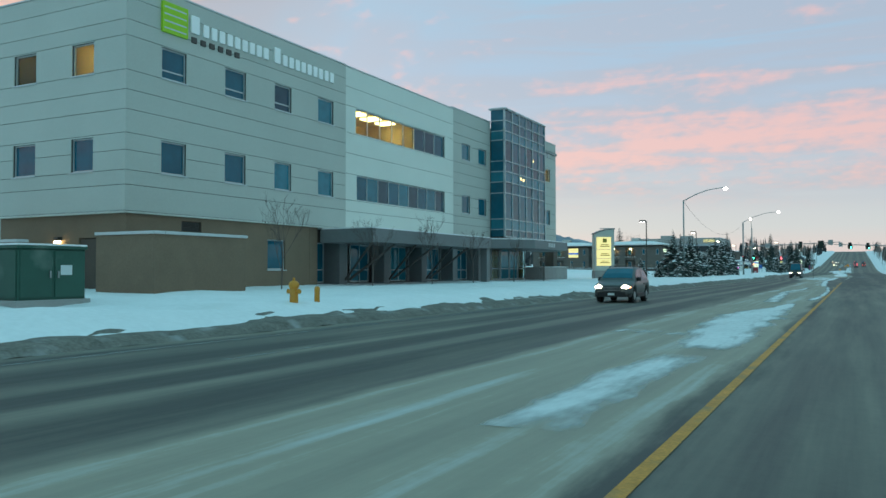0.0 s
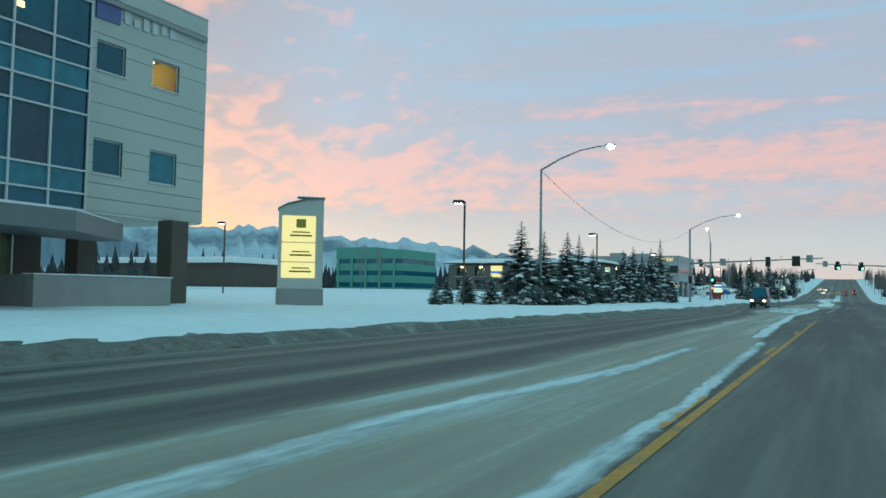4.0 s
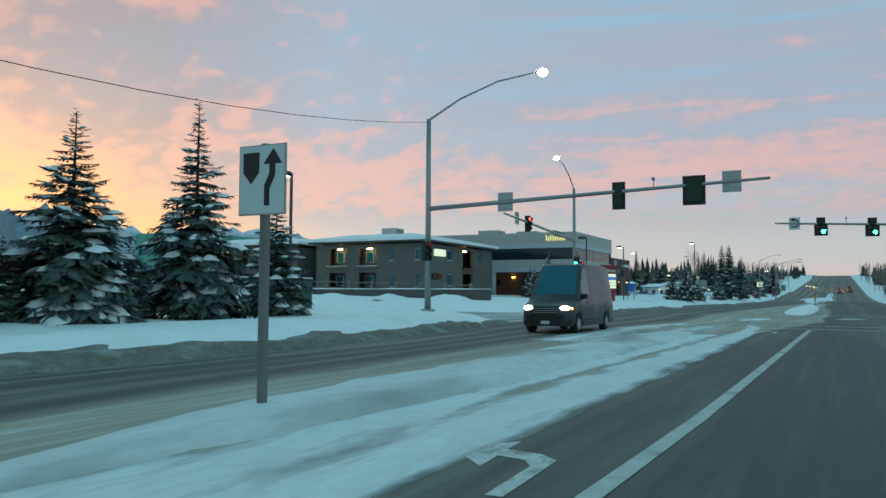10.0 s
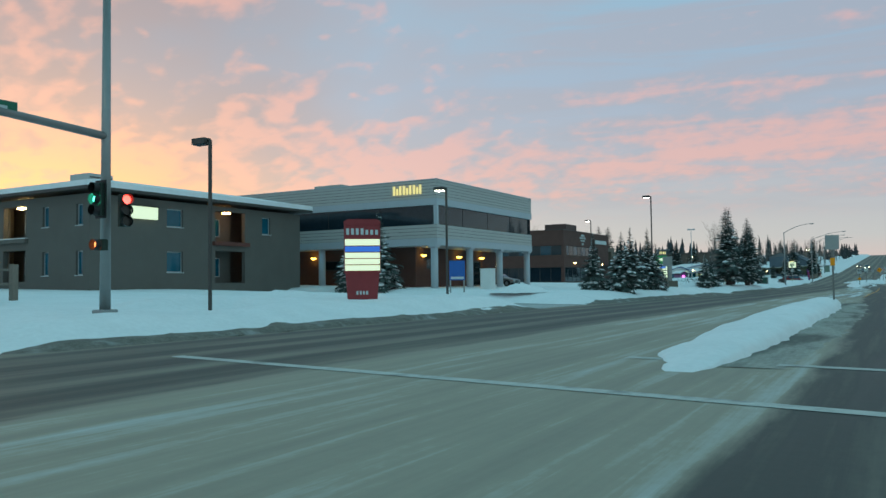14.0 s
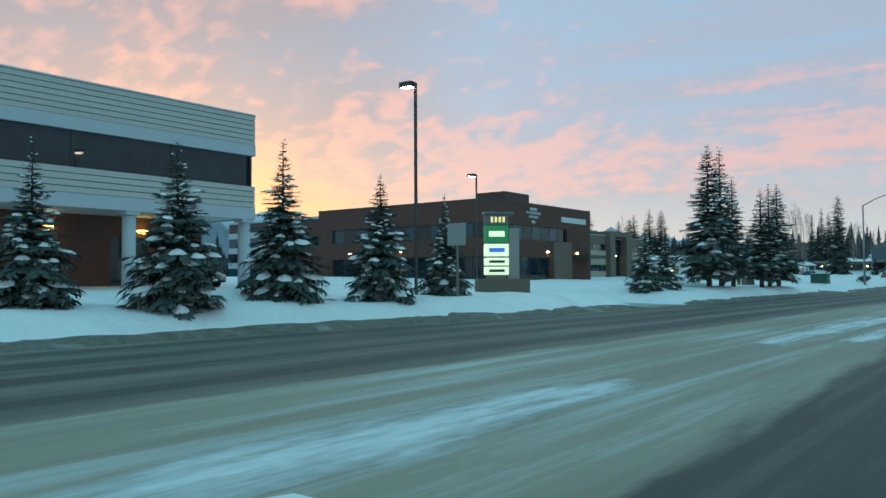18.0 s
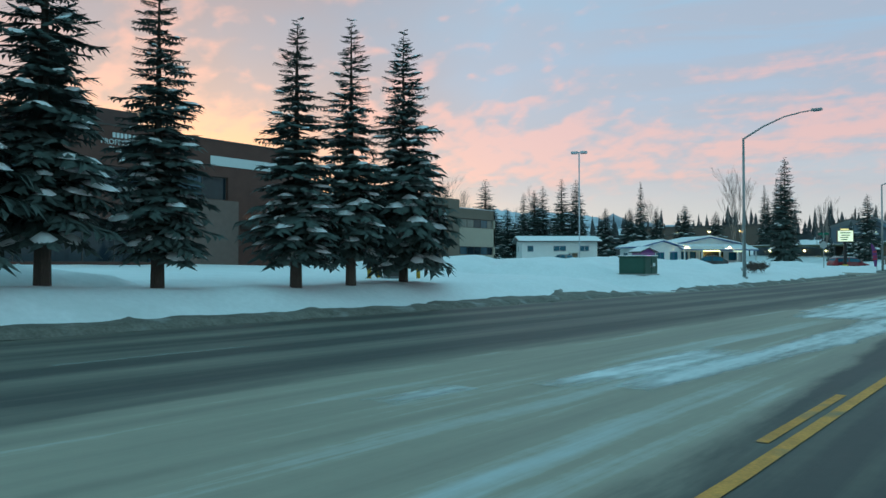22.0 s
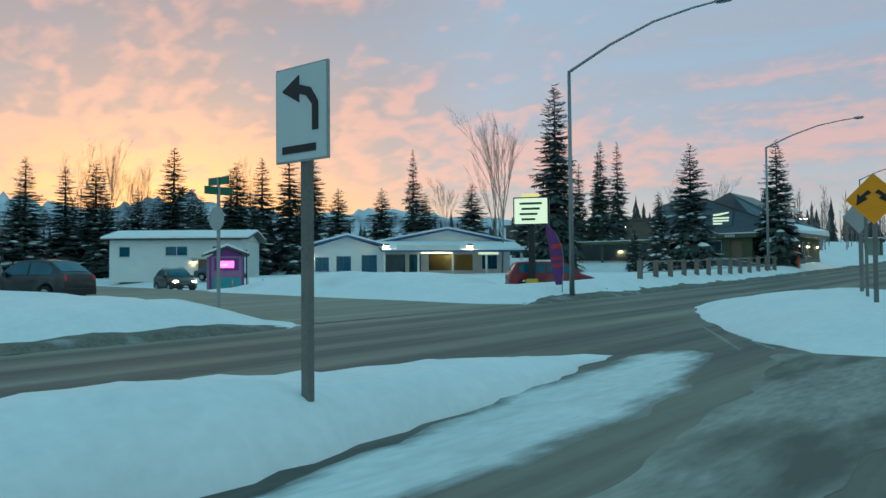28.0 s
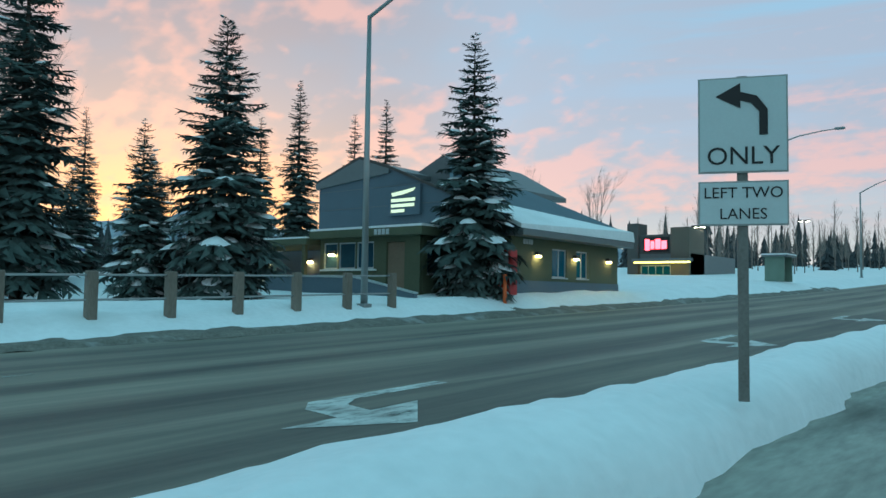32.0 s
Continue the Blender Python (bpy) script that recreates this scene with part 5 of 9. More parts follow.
    # stair lamps seen through the tower
    for u, v in ((3.4, 9.05), (4.0, 9.0), (6.3, 10.9)):
        mb = MB()
        t.box(mb, u, v, -0.045, u + 0.28, v + 0.22, -0.03)
        part("stair_lamp", mb, M_STAIRLAMP, tower)
    # end block over the open corner
    e = Face(-26.7, 82.8, "east")
    us = [(1.65, 3.1), (4.55, 6.1)]
    holes = [(a, b, *r) for a, b in us for r in ((10.1, 11.35), (5.9, 7.33))]
    facade(root, e, 0.02, 7.8, 4.35, 14.0, holes, joints + [13.2], M_PANEL)
    for i, (a, b) in enumerate(us):
        window(root, e, a, b, 10.1, 11.35, pane=M_CLEAR if i else M_GLASS)
        window(root, e, a, b, 5.9, 7.33, pane=M_GLASS_TEAL if i else M_GLASS)
    lit_room(root, e, *us[1], 10.1, 11.35)
    n = Face(-26.76, 90.6, "north")
    facade(root, n, 0, 20, 4.35, 14.0, [], joints, M_PANEL)
    # roof, core, soffits
    part("roof", MB().box(-52, 36.9, 12.9, -26.3, 66.5, 13.1).box(-52, 66.5, 12.9, -26.5, 90.4, 13.1), M_CONCRETE, root)
    part("core_wall", MB().box(-51, 38, 0, -31, 82, 12.85), M_DARKSTUCCO, root)
    part("soffit", MB().box(-48, 82.85, 4.28, -26.75, 90.5, 4.4).box(-27.5, 36.75, 3.78, -25.95, 66.5, 3.87).box(-34.1, 36.75, 3.775, -27.5, 39, 3.865), M_PANEL_PALE, root)
    cap = MB()
    for y0, y1, x, z in ((36.68, 52.2, -25.9, 13.25), (52.2, 66.6, -26.2, 13.35), (66.6, 73.5, -26.3, 13.5), (82.8, 90.6, -26.7, 14.0)):
        cap.box(x - 0.35, y0, z, x + 0.03, y1, z + 0.07)
    cap.box(-34.2, 36.66, 13.25, -25.9, 37.0, 13.32)
    part("parapet_cap", cap, M_ALU, root)
    part("parapet_cap", MB().box(-26.4, 73.42, 14.5, -24.95, 82.9, 14.58), M_ALU, root)
    snow_cap(root, -26.4, 73.4, -24.93, 82.9, 14.58, 0.1)
    # brown ground floor
    b = Face(-26.15, 36.95, "east")
    door, win, louvre = (5.2, 6.7, 0.5, 2.9), (8.75, 10.15, 1.48, 3.0), (3.0, 4.2, 3.15, 3.6)
    part("ground_floor_wall", pierced(b, 0, 12.2, 0.0, 3.8, [door, win, louvre], 0, 0.3), M_BROWN, root)
    window(root, b, *win, pane=M_GLASS)
    lv = MB()
    for k in range(6):
        b.box(lv, 3.02, 3.17 + k * 0.07, -0.12, 4.18, 3.2 + k * 0.07, -0.02)
    b.box(lv, 3.0, 3.15, -0.2, 4.2, 3.6, -0.16)
    part("louvre_vent", lv, M_DARKMETAL, root)
    dr = MB()
    b.box(dr, 5.24, 0.5, -0.12, 5.93, 2.86, -0.06)
    b.box(dr, 5.97, 0.5, -0.12, 6.66, 2.86, -0.06)
    d1 = part("metal_door", dr, mat("grey_blue_door", (0.12, 0.14, 0.155), 0.5, var=0.08), root, "grey steel double door with a white notice")
    b2 = MB()
    b.box(b2, 5.45, 1.75, -0.057, 6.5, 2.1, -0.05)
    part("notice", b2, M_SIGNWHITE, d1)
    part("ground_floor_wall", pierced(Face(-34.2, 37.0, "south"), 0, 8.0, 0.0, 3.8, [(5.2, 6.3, 0.5, 2.8)], 0, 0.3), M_BROWN, root)
    sd = Face(-34.2, 37.0, "south")
    part("service_door", sd.box(MB(), 5.22, 0.5, -0.14, 6.28, 2.78, -0.08), M_BROWN_DARK, root)
    wall_lamp(root, sd, 4.0, 2.75)
    lb = MB()
    sd.box(lb, 1.6, 1.2, 0.02, 3.0, 2.4, 0.35)
    part("lit_meter_box", lb, M_TAN, root)
    # shop front under the canopies
    w = Face(-27.0, 49.2, "east")
    x = 0.0
    # the shade under the canopies is put into this wall's darker brown
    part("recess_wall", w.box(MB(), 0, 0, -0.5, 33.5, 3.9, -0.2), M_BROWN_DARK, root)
    for k in range(10):
        u0 = 0.25 + k * 2.35
        window(root, w, u0, u0 + 2.05, 0.75, 3.0, pane=[M_GLASS, M_GLASS_TEAL, M_GLASS][k % 3], depth=-0.05, cols=2, rails=(0.32,), sill=False, name="shop_window")
    for k, y in enumerate((49.15, 51.7, 56.5, 61.3, 66.0, 70.4, 72.0)):
        part("pier", MB().box(-27.1, y, 0, -25.95 if k else -26.16, y + 0.75, 3.85, 0.03), M_BROWN if k in (0,) else M_FASCIA, root)
    # entrance glazing with its lobby lit
    en = Face(-26.2, 73.2, "east")
    for k in range(4):
        window(root, en, 0.2 + k * 1.9, 1.95 + k * 1.9, 0.7, 3.2, pane=M_CLEAR if k in (0, 3) else M_GLASS_TEAL, depth=0.0, rails=(0.35,), sill=False, name="entrance_window")
    lit_room(root, en, 0.2, 1.9, 0.9, 3.0, depth=0.1, deep=0.55)
    lit_room(root, en, 6.0, 7.6, 0.9, 3.0, depth=0.1, deep=0.55)
    part("corner_column", MB().box(-27.0, 88.2, 0, -26.1, 89.2, 4.3, 0.04), M_BROWN_DARK, root)
    part("corner_column", MB().box(-33.0, 88.2, 0, -32.1, 89.2, 4.3, 0.04), M_BROWN_DARK, root)
    # overhang shade is painted in with the darker brown
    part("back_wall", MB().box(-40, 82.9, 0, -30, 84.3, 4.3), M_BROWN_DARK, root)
    # canopies
    can = part("canopy", MB().box(-26.0, 49.9, 2.95, -22.6, 65.3, 3.68, 0.03), M_FASCIA, root, "grey metal canopy with snow on its edge")
    snow_cap(can, -25.9, 49.95, -22.65, 65.25, 3.68, 0.13)
    ent = MB()
    ent.prism([(-26.15, 66.6), (-22.9, 70.4), (-21.9, 72.0), (-22.0, 80.1), (-25.0, 84.6), (-26.15, 84.6)], 3.12, 3.78, "xy")
    can2 = part("canopy", ent, M_FASCIA, root, "angled grey entrance canopy")
    nums = MB()
    for k in range(4):
        nums.box(-21.99 + 0.005, 75.2 + k * 0.42, 3.3, -21.93, 75.5 + k * 0.42, 3.62, 0.01)
    part("house_number_bars", nums, M_ALU, can2)
    sc = MB()
    sc.prism([(-25.9, 67.2), (-22.95, 70.6), (-22.0, 72.1), (-22.1, 80.0), (-25.0, 84.3), (-25.9, 84.3)], 3.78, 3.87, "xy")
    part("snow_cap", sc, M_SNOW, can2)
    for y in (52.1, 56.9, 61.7):
        for s in (-1, 1):
            part("strut", MB().tube((-25.7, y + s * 0.2, 0.9), (-23.2, y + s * 1.25, 3.0), 0.07, 0.07, 6), M_DARKMETAL, root)
    part("column", MB().box(-23.3, 65.0, 0.3, -22.8, 65.5, 2.95, 0.02), M_FASCIA, root)
    # low planter walls
    part("planter_wall", MB().box(-24.6, 80.2, 0.2, -24.1, 86.3, 1.72, 0.02).box(-25.9, 80.2, 0.2, -24.6, 80.6, 1.72), M_CONCRETE, root)
    snow_cap(root, -24.65, 80.15, -24.05, 86.35, 1.72, 0.07)
    # signs on the wall: plain shapes
    sg = part("wall_sign", f.box(MB(), 1.77, 11.55, 0.0, 3.2, 12.85, 0.12), mat("lime_sign", (0.35, 0.62, 0.02), 0.5, var=0.12, scale=5), root, "lime green square emblem beside pale letter shapes")
    for k in range(4):
        mb = MB()
        f.box(mb, 1.85, 11.7 + k * 0.3, 0.121, 3.1, 11.76 + k * 0.3, 0.13)
        part("stripe", mb, M_SIGNWHITE, sg)
    wm = mat("white_letter_face", (0.92, 0.93, 0.92), 0.4, var=0.03)
    xs = 3.42
    for k, (wd, ht) in enumerate([(0.62, 0.78), *[(0.42, 0.55)] * 9, (0.25, 0), (0.55, 0.78), *[(0.42, 0.55)] * 9]):
        if ht:
            mb = MB()
            z0 = 11.92
            f.box(mb, xs, z0, 0.0, xs + wd * 0.82, z0 + ht, 0.1, 0.02)
            part("letter_bar", mb, wm, sg)
        xs += wd * 1.22
    for k in range(6):
        mb = MB()
        f.box(mb, 3.5 + k * 0.55, 11.5, 0.0, 3.8 + k * 0.55, 11.75, 0.06)
        part("letter_bar", mb, M_DARKMETAL, sg)
    sg2 = part("wall_sign", e.box(MB(), 1.5, 12.2, 0.0, 2.7, 13.2, 0.08), mat("blue_emblem", (0.10, 0.13, 0.30), 0.5), root, "blue emblem and grey letter shapes")
    for k in range(6):
        mb = MB()
        e.box(mb, 2.9 + k * 0.5, 12.35 + (0.12 if k > 3 else 0), 0.0, 3.2 + k * 0.5, 12.95 if k != 1 else 12.7, 0.08)
        part("letter_bar", mb, M_ALU, sg2)


office()

# ---- along the office ----


def utility_box(x, y, w, d, h, label, pale=False, z=None, lid_snow=True, turn=0):
    z = gz(x, y) - 0.12 if z is None else z
    root = thing("utility_cabinet", label, "utility box", "utility cabinets", at=(x, y, z), turn=turn)
    m = M_GREENBOX
    part("plinth", MB().box(-d / 2 - 0.1, -w / 2 - 0.1, 0, d / 2 + 0.1, w / 2 + 0.1, 0.2, 0.02), M_CONCRETE, root)
    part("body", MB().box(-d / 2, -w / 2, 0.2, d / 2, w / 2, h, 0.03), m, root)
    part("lid", MB().box(-d / 2 - 0.05, -w / 2 - 0.05, h, d / 2 + 0.05, w / 2 + 0.05, h + 0.08, 0.03), m, root)
    for k in (-1, 1):
        dr = part("door", MB().box(d / 2 + 0.002, k * w / 4 - w / 4 + 0.04, 0.26, d / 2 + 0.03, k * w / 4 + w / 4 - 0.04, h - 0.05, 0.01), M_GREENPALE if pale else m, root)
        part("handle", MB().box(d / 2 + 0.03, k * 0.12 - 0.02, h * 0.5, d / 2 + 0.07, k * 0.12 + 0.02, h * 0.62), M_METAL, dr)
    part("warning_label", MB().box(d / 2 + 0.031, w * 0.1, h * 0.55, d / 2 + 0.036, w * 0.1 + 0.35, h * 0.72), M_SIGNWHITE, root)
    part("door", MB().box(-d / 2 + 0.06, -w / 2 - 0.03, 0.26, d / 2 - 0.06, -w / 2 - 0.002, h - 0.05, 0.01), M_GREENPALE if pale else m, root)
    if lid_snow:
        snow_cap(root, -d / 2 - 0.03, -w / 2 - 0.03, d / 2 + 0.03, w / 2 + 0.03, h + 0.08, 0.09)
    return root


utility_box(-19.9, 28.4, 2.0, 1.9, 1.55, "large green utility cabinet standing in the snow", False)


def hydrant(x, y):
    z = gz(x, y) - 0.28
    root = thing("fire_hydrant", "orange fire hydrant standing in the snow", "hydrant", at=(x, y, z))
    part("barrel", MB().tube((0, 0, 0), (0, 0, 0.75), 0.13, 0.12, 12), M_HYDRANT, root, smooth=True)
    part("bonnet", MB().ball((0, 0, 0.76), 0.16, 12, 6, 0.9).tube((0, 0, 0.88), (0, 0, 0.98), 0.04, 0.035, 6), M_HYDRANT, root, smooth=True)
    for a in (0, 90, 180):
        c, s = math.cos(radians(a)), math.sin(radians(a))
        part("nozzle", MB().tube((0, 0, 0.58), (c * 0.22, s * 0.22, 0.58), 0.06, 0.07, 8), M_HYDRANT, root)
    part("flange", MB().tube((0, 0, 0.05), (0, 0, 0.1), 0.19, 0.19, 12), M_HYDRANT, root)


def bollard(x, y, h=0.85, m=None, label="orange painted steel bollard in the snow"):
    root = thing("bollard", label, "bollard", "bollards", at=(x, y, gz(x, y) - 0.1))
    part("post", MB().tube((0, 0, 0), (0, 0, h), 0.085, 0.085, 10), m or M_HYDRANT, root, smooth=True)
    part("cap", MB().ball((0, 0, h), 0.085, 10, 4, 0.6), m or M_HYDRANT, root, smooth=True)


hydrant(-14.6, 33.05)
bollard(-14.8, 34.45, 0.55)


def brown_enclosure():
    root = thing("service_enclosure", "low brown block wall enclosure with a pale coping", "wall")
    part("wall", MB().box(-25.2, 34.8, 0.2, -22.2, 35.2, 2.75).box(-22.6, 35.2, 0.2, -22.2, 39.6, 2.75), M_BROWN, root)
    part("coping", MB().box(-25.25, 34.74, 2.75, -22.12, 35.26, 2.86, 0.02).box(-22.66, 35.26, 2.75, -22.12, 39.66, 2.86, 0.02), M_ALU, root)
    other = thing("service_wall", "low tan block wall by the service yard", "wall")
    part("wall", MB().box(-33, 33.2, 0.2, -27.5, 33.6, 2.5), M_BROWN, other)
    part("coping", MB().box(-33, 33.14, 2.5, -27.45, 33.66, 2.6, 0.02), M_ALU, other)


brown_enclosure()
SAPLING = [Kind(bare_tree(s, 3.9, "slim leafless young tree in front of the office", "young street trees", M_TWIG, 0.55, 5, 0.014, 3)) for s in (3, 8)]
for k, (x, y, h) in enumerate(((-22.6, 42.4, 1.0), (-22.4, 49.6, 0.95), (-21.5, 54.5, 0.95), (-21.5, 60.0, 0.9), (-21.4, 66.5, 0.8), (-21.4, 72.5, 0.6))):
    SAPLING[k % 2].put(x, y, gz(x, y) - 0.05, h, 70 * k)


def monument():
    z = gz(-22.5, 92.7) - 0.1
    root = thing("monument_sign", "grey monument sign with three lit yellow panels", "sign", at=(-22.4, 92.7, z))
    root.matrix_basis = pose(-22.4, 92.5, z, 0, 0, -52)
    part("base", MB().box(-0.45, -1.07, 0, 0.45, 1.07, 0.85, 0.03), M_CONCRETE, root)
    part("body", MB().prism([(-1.02, 0.85), (1.02, 0.85), (1.02, 5.0), (0.2, 4.95), (-0.6, 4.72), (-1.02, 4.5)], -0.38, 0.38, "yz"), M_PANEL, root)
    part("crown", MB().prism([(-1.07, 4.47), (-0.6, 4.7), (0.2, 4.93), (1.07, 5.0), (1.07, 5.08), (0.2, 5.02), (-0.6, 4.8), (-1.07, 4.55)], -0.44, 0.44, "yz"), M_FASCIA, root)
    for a, b in ((1.35, 2.05), (2.1, 2.95), (3.0, 4.2)):
        for s in (-1, 1):
            p = part("sign_panel", MB().box(s * 0.385, -0.86, a, s * 0.42, 0.66, b), M_BOXSIGN, root, "lit yellow panel")
            bar = MB()
            if b - a > 1:
                bar.box(s * 0.421, -0.22, a + 0.65, s * 0.43, 0.22, a + 1.05)
            bar.box(s * 0.421, -0.5, a + 0.25, s * 0.43, 0.5, a + 0.33)
            bar.box(s * 0.421, -0.4, a + 0.42, s * 0.43, 0.4, a + 0.48)
            part("bar", bar, mat("olive_print", (0.35, 0.28, 0.05), 0.6), p)
    snow_cap(root, -0.43, -0.2, 0.43, 1.05, 5.07, 0.06)


monument()
street_lamp(-18.65, 114.7, 10.0, 4.6, 1.35)
lot_lamp(-22.0, 109.4, 7.3)
lot_lamp(-21.0, 137.0, 7.15)
lot_lamp(-52.0, 120.0, 7.6)
lot_lamp(-22.0, 168.5, 6.9)

# ---- the row of spruces ----
S_A = Kind(spruce(1, 6.0, 2.25, 28, 14, "young spruce with snow on its boughs", "verge spruces", snow=0.62, power=1.15))
S_B = Kind(spruce(2, 6.0, 2.0, 30, 13, "young spruce with snow on its boughs", "verge spruces", snow=0.5, power=1.2))
S_C = Kind(spruce(5, 6.0, 2.0, 24, 14, "bushy spruce with snow on its boughs", "verge spruces", snow=0.7, power=0.75))
row = [(-19.8, 114.0, 6.0, S_A), (-19.8, 118.6, 5.7, S_B), (-19.6, 123.6, 5.9, S_A), (-20.0, 128.0, 6.0, S_B), (-20.1, 132.6, 5.1, S_A), (-19.9, 137.0, 3.6, S_C), (-19.8, 142.4, 5.5, S_C), (-19.8, 146.5, 6.2, S_A), (-19.8, 150.9, 5.8, S_B), (-19.8, 155.3, 6.5, S_A), (-19.8, 160.3, 7.9, S_B), (-19.8, 164.7, 5.2, S_A)]
for k, (x, y, h, kind) in enumerate(row):
    kind.put(x, y, gz(x, y) - 0.1, h / 6.0, 47 * k, 1.0 + 0.12 * math.sin(k * 1.7))
for k, (x, y, h) in enumerate(((-20.6, 116.2, 2.3), (-20.4, 121.3, 2.6), (-20.8, 125.8, 2.4), (-21.0, 130.4, 2.2), (-20.9, 134.8, 2.6), (-20.7, 139.6, 2.4), (-20.8, 144.3, 2.3), (-20.9, 149.0, 2.5), (-20.6, 153.7, 2.3), (-20.8, 158.3, 2.4), (-21.0, 111.6, 1.9), (-22.5, 108.0, 1.6), (-21.5, 104.5, 1.3), (-23.5, 113.0, 2.1))):
    S_C.put(x, y, gz(x, y) - 0.1, 1.12 * h / 6.0, 61 * k, 1.25, "low snowy spruce shrub between taller trees")


def cable(a, b, sag, name, label, r=0.012):
    a, b = Vector(a), Vector(b)
    pts = [a.lerp(b, t / 16) - Vector((0, 0, sag * 4 * (t / 16) * (1 - t / 16))) for t in range(17)]
    return tagged(part(name, MB().path(pts, [r] * 17, 4), M_BLACK), label, "cable")


cable((-18.65, 114.7, 9.9), (-18.98, 176.2, 10.5), 3.1, "overhead_cable", "thin overhead cable between two lamp poles", 0.016)

# ---- signals ----
M_SIGBODY = mat("dark_green_signal_body", (0.012, 0.03, 0.022), 0.6, var=0.15)
M_GREENLIT = glow("green_signal_lens", (0.05, 1.0, 0.55), 11.0)
M_REDLIT = glow("red_signal_lens", (1.0, 0.05, 0.03), 6.0)
M_AMBERHAND = glow("orange_walk_sign", (1.0, 0.22, 0.04), 4.0)
M_DARKLENS = glass("unlit_lens", (0.02, 0.02, 0.02))


def signal_head(parent, at, turn, lamps=3, lit=None, board=0.0, wide=1, name="signal_head"):
    """A signal head that looks along -y before it is turned."""
    root = part(name, MB().box(-0.18 * wide, -0.12, -0.17 * lamps * 1.0, 0.17 * wide, 0.12, 0.17 * lamps, 0.03), M_SIGBODY, parent)
    root.matrix_basis = pose(*at, 0, 0, turn)
    if board:
        part("back_board", MB().box(-0.17 * wide - board, 0.0, -0.17 * lamps - board, 0.17 * wide + board, 0.02, 0.17 * lamps + board), M_BLACK, root)
    for c in range(wide):
        for k in range(lamps):
            z = 0.17 * lamps - 0.17 - 0.34 * k
            x = (c - (wide - 1) / 2) * 0.34
            on = lit is not None and k == lit[0] and c == wide - 1
            part("lens", MB().tube((x, -0.15, z), (x, -0.118, z), 0.148, 0.148, 14), lit[1] if on else M_DARKLENS, root)
            part("visor", MB().tube((x, -0.33, z + 0.0), (x, -0.13, z), 0.165, 0.165, 14, False), M_BLACK, root)
    return root


def panel_sign(parent, at, turn, w, h, face=None, name="sign_plate", back=None):
    p = part(name, MB().box(-w / 2, -0.012, -h / 2, w / 2, 0.012, h / 2), back or M_SIGNBACK, parent)
    p.matrix_basis = pose(*at, 0, 0, turn)
    if face:
        part("face", MB().box(-w / 2 + 0.015, -0.018, -h / 2 + 0.015, w / 2 - 0.015, -0.013, h / 2 - 0.015), face, p)
    return p


def left_arrow(p, s=1.0, z=0.0, m=None):
    """A curved left-turn arrow raised on a sign's face."""
    pts = [(0.16, -0.26), (0.24, -0.26), (0.24, 0.0), (0.14, 0.14), (-0.02, 0.19), (-0.02, 0.28), (-0.26, 0.15), (-0.02, 0.02), (-0.02, 0.10), (0.08, 0.07), (0.16, -0.02)]
    part("arrow", MB().prism([(a * s, b * s + z) for a, b in pts], -0.026, -0.019, "xz"), m or M_BLACK, p)


